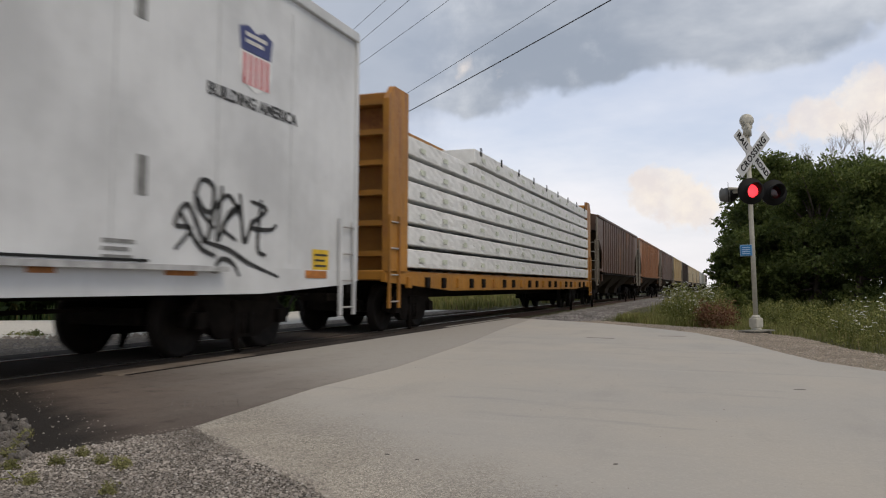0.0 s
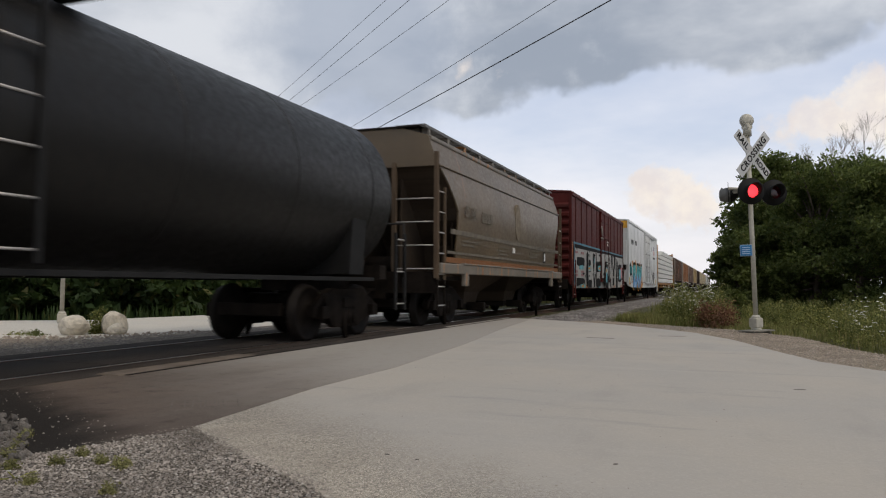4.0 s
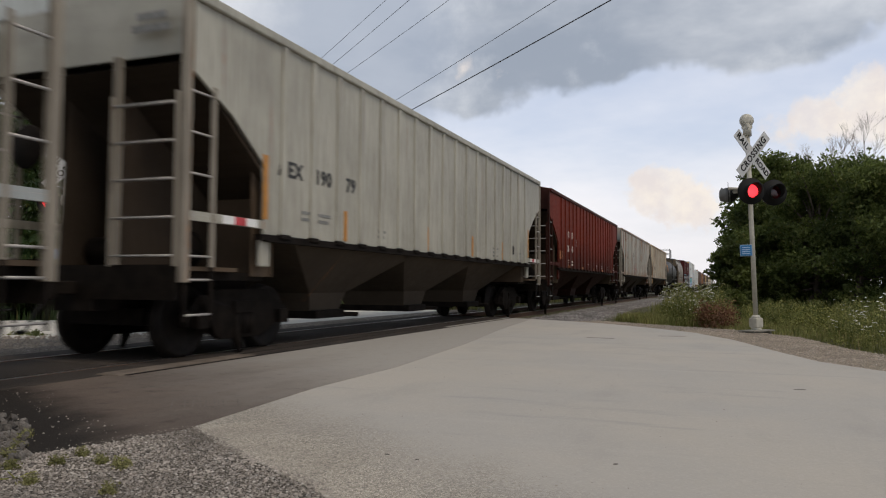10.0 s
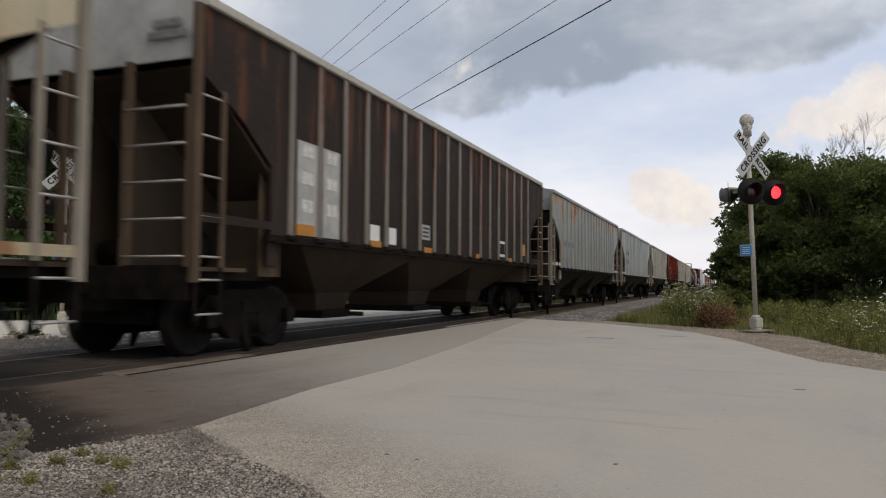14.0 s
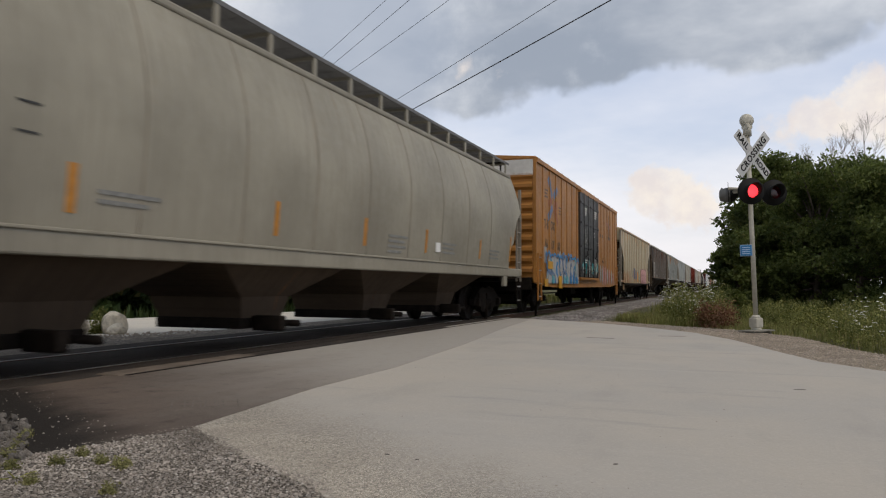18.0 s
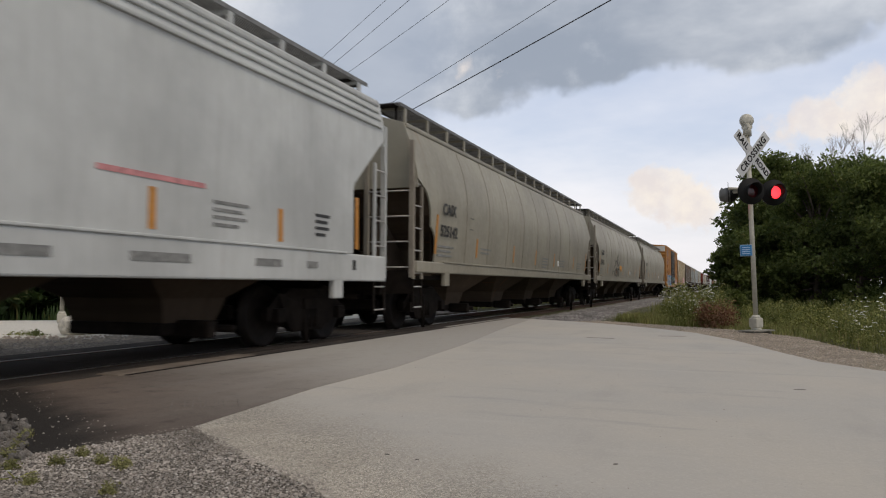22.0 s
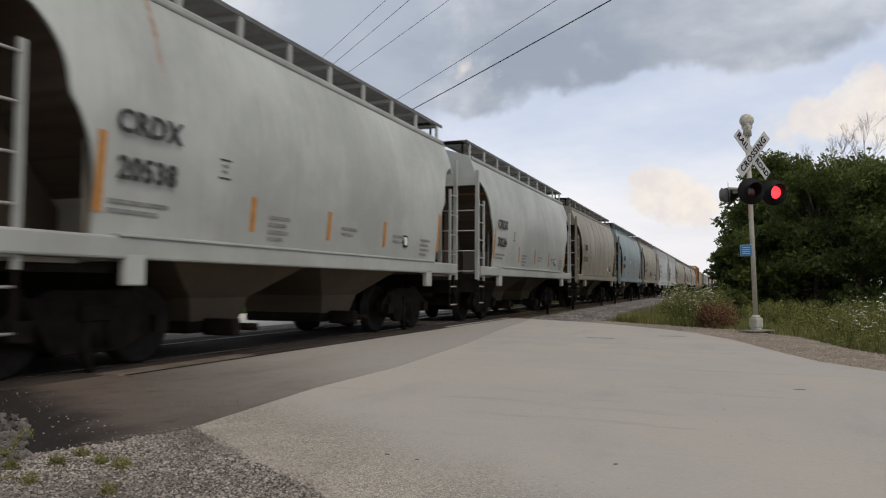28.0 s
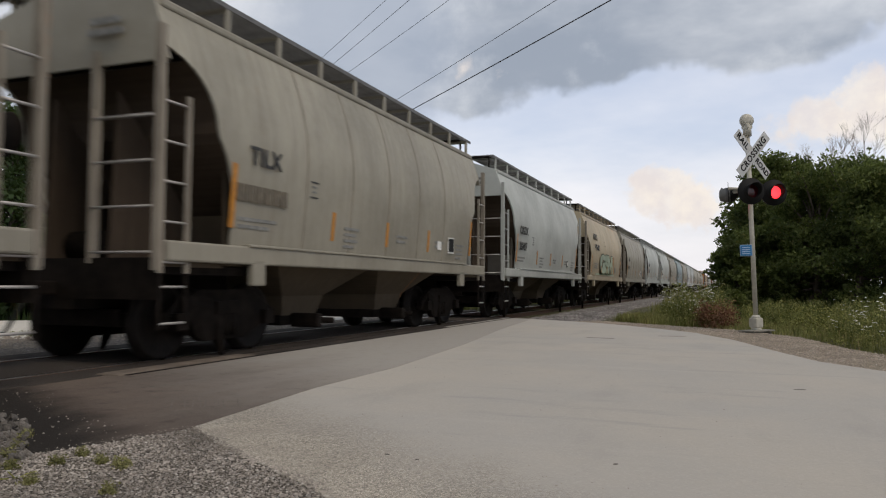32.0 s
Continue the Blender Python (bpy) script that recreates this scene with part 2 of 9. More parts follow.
def road_mat(name, tone, dark, warm, speckle, stain, fade=None, coarse=False):
    n = Nodes(name)
    n.p.inputs["Specular IOR Level"].default_value = 0.2
    c = n.coords(shift=False)
    grit = n.noise(c, 160, 3, 0.7)
    chips = n.voronoi(c, 75, "Color")
    sep = n.t.nodes.new("ShaderNodeSeparateColor")
    n.link(chips, sep.inputs[0])
    cloud = n.noise(c, 0.35, 5, 0.6)
    mid = n.noise(n.coords((1.0, 0.35, 1), False), 1.6, 5, 0.6)
    col = n.mix(n.ramp(cloud, 0.35, 0.65), tone, warm)
    col = n.mix(n.math("MULTIPLY", n.ramp(mid, 0.5, 0.72), stain), col, dark)
    col = n.mix(n.math("MULTIPLY", n.ramp(sep.outputs[0], 0.55, 1.0), speckle), col, tuple(min(1, x * 1.6) for x in tone))
    col = n.mix(n.math("MULTIPLY", n.ramp(sep.outputs[1], 0.7, 1.0), speckle), col, dark)
    col = n.mix(n.math("MULTIPLY", n.ramp(grit, 0.5, 0.8), 0.25), col, dark)
    height = n.math("ADD", grit, n.math("MULTIPLY", sep.outputs[2], 0.6))
    sx = n.t.nodes.new("ShaderNodeSeparateXYZ")
    n.link(c, sx.inputs[0])
    if coarse:
        # long bluish smears worn across the road, and small dark spots
        turn = n.t.nodes.new("ShaderNodeMapping")
        n.link(n.tc.outputs["Object"], turn.inputs["Vector"])
        turn.inputs["Rotation"].default_value = (0, 0, radians(-24))
        turn.inputs["Scale"].default_value = (0.42, 2.6, 1)
        smear = n.noise(turn.outputs[0], 1.0, 7, 0.68)
        col = n.mix(n.math("MULTIPLY", n.ramp(smear, 0.55, 0.72), 0.5), col, (0.275, 0.27, 0.262))
        pale = n.noise(turn.outputs[0], 0.6, 6, 0.6)
        col = n.mix(n.math("MULTIPLY", n.ramp(pale, 0.58, 0.74), 0.4), col, (0.46, 0.44, 0.405))
        pit = n.noise(c, 26, 2, 0.5)
        col = n.mix(n.math("MULTIPLY", n.ramp(pit, 0.74, 0.80), 0.6), col, (0.13, 0.12, 0.11))
        # exposed stones along the broken edge of the road
        d = n.math("ADD", n.math("ADD", n.math("MULTIPLY", sx.outputs[0], 0.58), n.math("MULTIPLY", sx.outputs[1], 0.814)), n.math("MULTIPLY", mid, 1.2))
        f = n.ramp(d, 3.25, 2.25)
        cell = n.voronoi(c, 92, "Color")
        s2 = n.t.nodes.new("ShaderNodeSeparateColor")
        n.link(cell, s2.inputs[0])
        gap = n.voronoi(c, 92, "Distance", "DISTANCE_TO_EDGE")
        stones = n.mix(s2.outputs[0], (0.26, 0.232, 0.192), (0.58, 0.53, 0.455))
        stones = n.mix(n.math("MULTIPLY", n.ramp(s2.outputs[1], 0.75, 1.0), 0.8), stones, (0.10, 0.092, 0.08))
        stones = n.mix(n.ramp(gap, 0.10, 0.0), stones, (0.12, 0.11, 0.095))
        col = n.mix(n.math("MULTIPLY", f, 0.9), col, stones)
        height = n.math("ADD", height, n.math("MULTIPLY", n.math("MULTIPLY", f, n.ramp(gap, 0.0, 0.25)), 1.6))
    if fade:
        # mottled patching, hairline cracks, black tar at the gravel; paler asphalt farther along the road
        mott = n.noise(c, 5.5, 6, 0.7)
        col = n.mix(n.math("MULTIPLY", n.ramp(mott, 0.52, 0.70), 0.55), col, (0.035, 0.028, 0.024))
        col = n.mix(n.math("MULTIPLY", n.ramp(mott, 0.46, 0.30), 0.40), col, (0.16, 0.135, 0.115))
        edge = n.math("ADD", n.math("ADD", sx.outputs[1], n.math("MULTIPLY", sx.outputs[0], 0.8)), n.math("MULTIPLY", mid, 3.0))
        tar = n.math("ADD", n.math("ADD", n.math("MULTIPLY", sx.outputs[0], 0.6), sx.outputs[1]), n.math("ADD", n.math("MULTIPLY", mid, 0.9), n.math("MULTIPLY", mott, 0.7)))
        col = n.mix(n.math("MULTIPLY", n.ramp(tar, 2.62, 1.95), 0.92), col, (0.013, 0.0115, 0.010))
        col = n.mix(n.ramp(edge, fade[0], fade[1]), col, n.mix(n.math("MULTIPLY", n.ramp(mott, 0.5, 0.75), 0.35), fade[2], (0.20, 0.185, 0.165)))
        height = n.math("ADD", height, mott)
    return n.done(col, 0.85, 0, height, 0.4, 0.006)


def leaf_mat(name, a, b, dry=(0.2, 0.16, 0.06), dryness=0.1, thin=0.0):
    n = Nodes(name)
    geo = n.t.nodes.new("ShaderNodeNewGeometry")
    r = geo.outputs["Random Per Island"]
    v = n.noise(n.coords(), 1.0, 4)
    col = n.mix(n.math("MULTIPLY", n.math("ADD", 0.2, r), n.ramp(v, 0.35, 0.65, 0.15, 1.0)), a, b)
    col = n.mix(n.math("MULTIPLY", n.ramp(r, 0.9, 1.0), dryness * 5), col, dry)
    n.p.inputs["Specular IOR Level"].default_value = 0.2
    n.done(col, 0.55)
    if thin:
        lit = n.t.nodes.new("ShaderNodeBsdfTranslucent")
        n.link(n.mix(0.35, col, (0.22, 0.30, 0.05)), lit.inputs[0])
        both = n.t.nodes.new("ShaderNodeMixShader")
        both.inputs[0].default_value = thin
        n.link(n.p.outputs[0], both.inputs[1])
        n.link(lit.outputs[0], both.inputs[2])
        n.link(both.outputs[0], n.t.nodes["Material Output"].inputs[0])
    return n.m


MAT = {
    "road": road_mat("worn_concrete", (0.385, 0.366, 0.338), (0.29, 0.272, 0.25), (0.428, 0.395, 0.348), 0.12, 0.30, coarse=True),
    # apron tone lowered for the train's shade as well as dirt
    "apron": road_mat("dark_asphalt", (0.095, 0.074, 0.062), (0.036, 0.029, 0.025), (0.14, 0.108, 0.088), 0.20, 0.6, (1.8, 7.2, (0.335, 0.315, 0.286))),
    # panels nearly black: shade beneath the passing train is mixed into the tone
    "panel": road_mat("crossing_panel", (0.040, 0.034, 0.030), (0.016, 0.014, 0.0125), (0.060, 0.049, 0.041), 0.25, 0.7),
    "fardirt": stone_mat("brown_dirt", ((0.26, 0.22, 0.185), (0.38, 0.33, 0.285), (0.52, 0.47, 0.42)), 22, 0.8, 0.1),
    "timber": plain("worn_timber", (0.14, 0.112, 0.088), 0.9, 0, 0.4, 5, 0.5),
    "gravel": stone_mat("grey_gravel", ((0.15, 0.130, 0.110), (0.32, 0.285, 0.245), (0.50, 0.47, 0.43)), 52, 0.9, dist=0.012),
    "shoulder": stone_mat("tan_shoulder", ((0.34, 0.28, 0.22), (0.48, 0.40, 0.32), (0.56, 0.50, 0.43)), 34, 0.6, 0.2),
    "ballast": stone_mat("ballast", ((0.13, 0.12, 0.11), (0.27, 0.25, 0.24), (0.38, 0.36, 0.35)), 16, 1.0, 0.1, dist=0.04),
    "lot": road_mat("pale_gravel_lot", (0.52, 0.50, 0.46), (0.34, 0.32, 0.28), (0.56, 0.53, 0.47), 0.3, 0.25),
    "soil": stone_mat("weedy_ground", ((0.10, 0.09, 0.05), (0.17, 0.16, 0.08), (0.2, 0.2, 0.12)), 45, 0.7, 0.8),
    # running-gear blacks: soot, with the shade under the train in the tone
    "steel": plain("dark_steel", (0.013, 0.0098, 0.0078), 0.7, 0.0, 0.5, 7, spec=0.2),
    "sooty": plain("sooty_shaded_cast_steel", (0.0115, 0.0085, 0.0066), 0.8, 0.0, 0.6, 5, spec=0.12),
    "grating": plain("grey_grating", (0.17, 0.17, 0.165), 0.6, 0.1, 0.3, 9),
    "railtop": plain("polished_rail", (0.45, 0.44, 0.43), 0.28, 0.9, 0.2, 12),
    "railside": plain("rusty_rail_web", (0.10, 0.055, 0.035), 0.8, 0.1, 0.4, 20),
    "tread": plain("bright_wheel_tread", (0.30, 0.29, 0.28), 0.35, 0.8, 0.3, 10),
    "galv": plain("galvanised_mast", (0.46, 0.44, 0.375), 0.55, 0.1, 0.15, 12),
    "white": plain("sign_white", (0.74, 0.74, 0.72), 0.45, 0, 0.08, 5),
    # crossbuck white greyed: the shade on the boards is in the base colour
    "board": plain("shaded_sign_board", (0.50, 0.505, 0.50), 0.5, 0, 0.12, 5),
    "black": plain("matt_black", (0.014, 0.014, 0.014), 0.7, 0, 0.3, 5, spec=0.2),
    "ink": plain("stencil_black", (0.03, 0.03, 0.03), 0.6, 0, 0.4, 14),
    "inkgrey": plain("faded_stencil", (0.20, 0.20, 0.19), 0.6, 0, 0.4, 14),
    "inkwhite": plain("white_stencil", (0.62, 0.60, 0.56), 0.6, 0, 0.25, 14),
    "red_print": plain("red_print", (0.50, 0.05, 0.06), 0.5, 0, 0.2, 10),
    "stripe": plain("orange_reflector", (0.46, 0.20, 0.032), 0.4, 0, 0.25, 12),
    "stripe_old": plain("dirty_orange_reflector", (0.40, 0.15, 0.03), 0.5, 0, 0.4, 12),
    "blue_sign": plain("blue_sign", (0.02, 0.17, 0.38), 0.4, 0, 0.1, 8),
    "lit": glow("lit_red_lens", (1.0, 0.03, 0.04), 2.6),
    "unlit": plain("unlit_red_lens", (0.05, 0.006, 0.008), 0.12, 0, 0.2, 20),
    "seam": plain("grimy_weld_seam", (0.23, 0.20, 0.155), 0.7, 0, 0.35, 2),
    "dirtyframe": paint("road_dirt_on_frame", (0.315, 0.282, 0.232), 0.30, 0.5, grime_col=(0.08, 0.06, 0.045), rough=0.75, spec=0.15),
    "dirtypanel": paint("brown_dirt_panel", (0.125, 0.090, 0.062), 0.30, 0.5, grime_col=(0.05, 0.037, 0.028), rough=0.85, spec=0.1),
    "rung": plain("worn_bare_rung", (0.40, 0.38, 0.36), 0.45, 0.3, 0.2, 12),
    # slope tones hold both dirt and the shade under the cars
    "slope": paint("grimy_shaded_slope_sheet", (0.058, 0.043, 0.031), 0.06, 0.6, grime_col=(0.036, 0.028, 0.021), rough=0.8, spec=0.1),
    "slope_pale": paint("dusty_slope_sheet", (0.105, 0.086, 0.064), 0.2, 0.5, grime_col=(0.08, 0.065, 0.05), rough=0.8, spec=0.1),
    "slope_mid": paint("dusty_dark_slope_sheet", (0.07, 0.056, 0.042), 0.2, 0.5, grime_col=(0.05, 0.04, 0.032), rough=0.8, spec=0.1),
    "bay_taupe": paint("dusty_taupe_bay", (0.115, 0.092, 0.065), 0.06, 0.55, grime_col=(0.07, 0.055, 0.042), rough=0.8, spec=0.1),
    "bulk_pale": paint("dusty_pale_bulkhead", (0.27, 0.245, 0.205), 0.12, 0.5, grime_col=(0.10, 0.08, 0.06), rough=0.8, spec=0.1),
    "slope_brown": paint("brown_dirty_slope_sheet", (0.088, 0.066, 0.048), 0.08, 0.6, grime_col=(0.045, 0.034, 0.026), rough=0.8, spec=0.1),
    "walkmesh": plain("dark_walkway_mesh", (0.13, 0.13, 0.128), 0.6, 0.1, 0.3, 9),
    "leaf": leaf_mat("shrub_leaf", (0.018, 0.032, 0.011), (0.21, 0.25, 0.080), thin=0.42),
    "leaf2": leaf_mat("tree_leaf", (0.020, 0.038, 0.013), (0.06, 0.098, 0.030), thin=0.25),
    "grass": leaf_mat("grass_blade", (0.10, 0.115, 0.03), (0.31, 0.30, 0.105), (0.34, 0.25, 0.13), 0.2),
    "weed": leaf_mat("weed_leaf", (0.045, 0.058, 0.016), (0.38, 0.37, 0.125), thin=0.3),
    "straw": leaf_mat("rusty_dry_weed", (0.12, 0.055, 0.03), (0.22, 0.115, 0.06)),
    "petal": plain("white_umbel", (0.62, 0.63, 0.56), 0.7, 0, 0.15, 9),
    "bark": plain("grey_bark", (0.10, 0.08, 0.065), 0.9, 0, 0.4, 9, 0.5),
    "twig": plain("dead_twig", (0.22, 0.18, 0.15), 0.9, 0, 0.3, 9),
    "boulder": plain("pale_limestone", (0.60, 0.55, 0.46), 0.85, 0, 0.3, 3, 0.6),
    "cable": plain("cable", (0.03, 0.03, 0.035), 0.6, 0, 0.1, 3),
    "concrete": plain("cast_concrete", (0.24, 0.23, 0.20), 0.9, 0, 0.25, 7, 0.4),
}


def rock_mat():
    """Broken stone whose tone changes from piece to piece."""
    n = Nodes("broken_rock")
    v = n.noise(n.coords(), 5.0, 5, 0.65)
    tone = n.mix(n.info.outputs["Random"], (0.085, 0.075, 0.068), (0.30, 0.272, 0.245))
    return n.done(n.mix(n.ramp(v, 0.35, 0.7), n.mix(0.5, tone, (0.06, 0.055, 0.045)), tone), 0.9, 0, v, 0.8, 0.02)


MAT["rock"] = rock_mat()


# ---- mesh helpers ----
def mesh_of(name, verts, faces, smooth=False):
    me = bpy.data.meshes.new(name)
    me.from_pydata([tuple(v) for v in verts], [], [tuple(f) for f in faces])
    me.update()
    if smooth:
        me.shade_smooth()
    return me


BOXF = [(0, 1, 3, 2), (4, 6, 7, 5), (0, 4, 5, 1), (2, 3, 7, 6), (0, 2, 6, 4), (1, 5, 7, 3)]


def boxes(name, rows):
    """One mesh of boxes, each given by its middle and its size."""
    vs, fs = [], []
    for cx, cy, cz, sx, sy, sz in rows:
        o = len(vs)
        vs += [(cx + sx * i / 2, cy + sy * j / 2, cz + sz * k / 2) for i in (-1, 1) for j in (-1, 1) for k in (-1, 1)]
        fs += [tuple(o + i for i in f) for f in BOXF]
    return mesh_of(name, vs, fs)


def soft_box(name, sx, sy, sz, r=0.02, at=(0, 0, 0)):
    """A box with bevelled edges."""
    bm = bmesh.new()
    bmesh.ops.create_cube(bm, size=1.0, matrix=Matrix.Translation(at) @ Matrix.Diagonal((sx, sy, sz, 1)))
    bmesh.ops.bevel(bm, geom=bm.edges[:], offset=r, segments=2, affect="EDGES", profile=0.5)
    return from_bm(name, bm)


def from_bm(name, bm, smooth=False):
    me = bpy.data.meshes.new(name)
    bm.to_mesh(me)
    bm.free()
    if smooth:
        me.shade_smooth()
    return me


def tube(name, path, r, sides=8, r_end=None, caps=True, smooth=True):
    """A round bar along a path of points."""
    pts = [Vector(p) for p in path]
    vs, fs = [], []
    for i, p in enumerate(pts):
        d = (pts[min(i + 1, len(pts) - 1)] - pts[max(i - 1, 0)]).normalized()
        a = d.cross(Vector((0, 0, 1)) if abs(d.z) < 0.9 else Vector((0, 1, 0))).normalized()
        b = d.cross(a)
        rr = r if r_end is None else r + (r_end - r) * i / (len(pts) - 1)
        for k in range(sides):
            t = 2 * math.pi * k / sides
            vs.append(p + (a * math.cos(t) + b * math.sin(t)) * rr)
    for i in range(len(pts) - 1):
        for k in range(sides):
            k2 = (k + 1) % sides
            fs.append((i * sides + k, i * sides + k2, (i + 1) * sides + k2, (i + 1) * sides + k))
    if caps:
        fs.append(tuple(range(sides - 1, -1, -1)))
        fs.append(tuple((len(pts) - 1) * sides + k for k in range(sides)))
    return mesh_of(name, vs, fs, smooth)


def lathe(name, prof, axis="x", sides=24, smooth=True):
    """A turned body: prof is (along, radius) from end to end."""
    vs, fs = [], []
    for s, r in prof:
        for k in range(sides):
            t = 2 * math.pi * k / sides
            a, b = r * math.cos(t), r * math.sin(t)
            vs.append({"x": (s, a, b), "y": (b, s, a), "z": (a, b, s)}[axis])
    n = len(prof)
    for i in range(n - 1):
        for k in range(sides):
            k2 = (k + 1) % sides
            fs.append((i * sides + k, i * sides + k2, (i + 1) * sides + k2, (i + 1) * sides + k))
    fs.append(tuple(range(sides - 1, -1, -1)))
    fs.append(tuple((n - 1) * sides + k for k in range(sides)))
    return mesh_of(name, vs, fs, smooth)


def prism(name, outline, axis, lo, hi):
    """A flat outline pushed out along an axis: outline in the two other axes, in x, y, z order."""
    n = len(outline)
    vs = []
    for s in (lo, hi):
        for a, b in outline:
            vs.append({"x": (s, a, b), "y": (a, s, b), "z": (a, b, s)}[axis])
    fs = [tuple(range(n - 1, -1, -1)), tuple(range(n, 2 * n))]
    fs += [(i, (i + 1) % n, n + (i + 1) % n, n + i) for i in range(n)]
    return mesh_of(name, vs, fs)


def joined(name, meshes):
    """Several meshes, with their poses, as one mesh."""
    bm = bmesh.new()
    for me, m in meshes:
        start = len(bm.verts)
        bm.from_mesh(me)
        bm.verts.ensure_lookup_table()
        bmesh.ops.transform(bm, matrix=m, verts=bm.verts[start:])
    return from_bm(name, bm)


CACHE = {}


def cached(key, builder):
    if key not in CACHE:
        CACHE[key] = builder()
    return CACHE[key]


def part(name, me, material, parent=None, m=None, label=""):
    """Links a mesh (or a bmesh) as one object, with a material of its own, under a thing or a part."""
    if isinstance(me, bmesh.types.BMesh):
        me = from_bm(name, me)
    if not me.materials:
        me.materials.append(None)
    ob = new(name, me)
    mats = material if isinstance(material, list) else [material]
    while len(me.materials) < len(mats):
        me.materials.append(None)
    for slot, mat in zip(ob.material_slots, mats):
        slot.link = "OBJECT"
        slot.material = MAT[mat] if isinstance(mat, str) else mat
    ob.parent = parent
    if m is not None:
        ob.matrix_basis = m
    if label:
        ob["label"] = label
    return ob


def thing(name, m, label, category, group=""):
    ob = new(name)
    ob.empty_display_size = 0.3
    ob.matrix_basis = m
    return tagged(ob, label, category, group)


def text_mesh(words, size, bold=0.0, extrude=0.004, spacing=1.0):
    """Lettering as a mesh, middled on its origin."""
    def build():
        cu = bpy.data.curves.new("lettering", "FONT")
        cu.body, cu.size, cu.offset, cu.extrude, cu.space_character = words, size, bold, extrude, spacing
        cu.align_x, cu.align_y = "CENTER", "CENTER"
        cu.resolution_u = 3
        ob = new("lettering", cu)
        bpy.context.view_layer.update()
        me = bpy.data.meshes.new_from_object(ob.evaluated_get(bpy.context.evaluated_depsgraph_get()))
        bpy.data.objects.remove(ob)
        me.materials.clear()
        return me
    return cached(("text", words, size, bold, extrude, spacing), build)


def on_side(y, z, x=1.61, slant=0.0):
    """The pose of flat lettering on a car's side that faces +x."""
    m = Matrix(((0, 0, 1, x), (1, 0, 0, y), (0, 1, 0, z), (0, 0, 0, 1)))
    return m @ pose(0, 0, 0, 0, 0, slant)

# ---- the ground, the road and the track ----
def sheet(name, outline, z, mat, label, cat, thick=0.05, bump=None):
    """A flat slab with a given outline, its top at z."""
    me = prism(name, outline, "z", z - thick, z)
    ob = part(name, me, mat)
    return tagged(ob, label, cat, kind="structure")


TRACK_X = -7.22
RAILS = (TRACK_X + 0.755, TRACK_X - 0.755)

def ragged(path, amount, seed):
    """A broken edge along a path: small steps pushed out to the right of the way."""
    rng = random.Random(seed)
    out = []
    for (x0, y0), (x1, y1) in zip(path, path[1:]):
        l = math.hypot(x1 - x0, y1 - y0)
        n = max(1, int(l / .05))
        for k in range(n):
            u = k / n
            o = amount * (.5 + .5 * noise.noise((x0 + (x1 - x0) * u * 9, y0 * 3 + u * l * 6, seed))) * (0 if k == 0 else 1) + rng.uniform(0, amount * .35) * (0 if k == 0 else 1)
            out.append((x0 + (x1 - x0) * u + (y1 - y0) / l * o, y0 + (y1 - y0) * u - (x1 - x0) / l * o))
    out.append(path[-1])
    return out


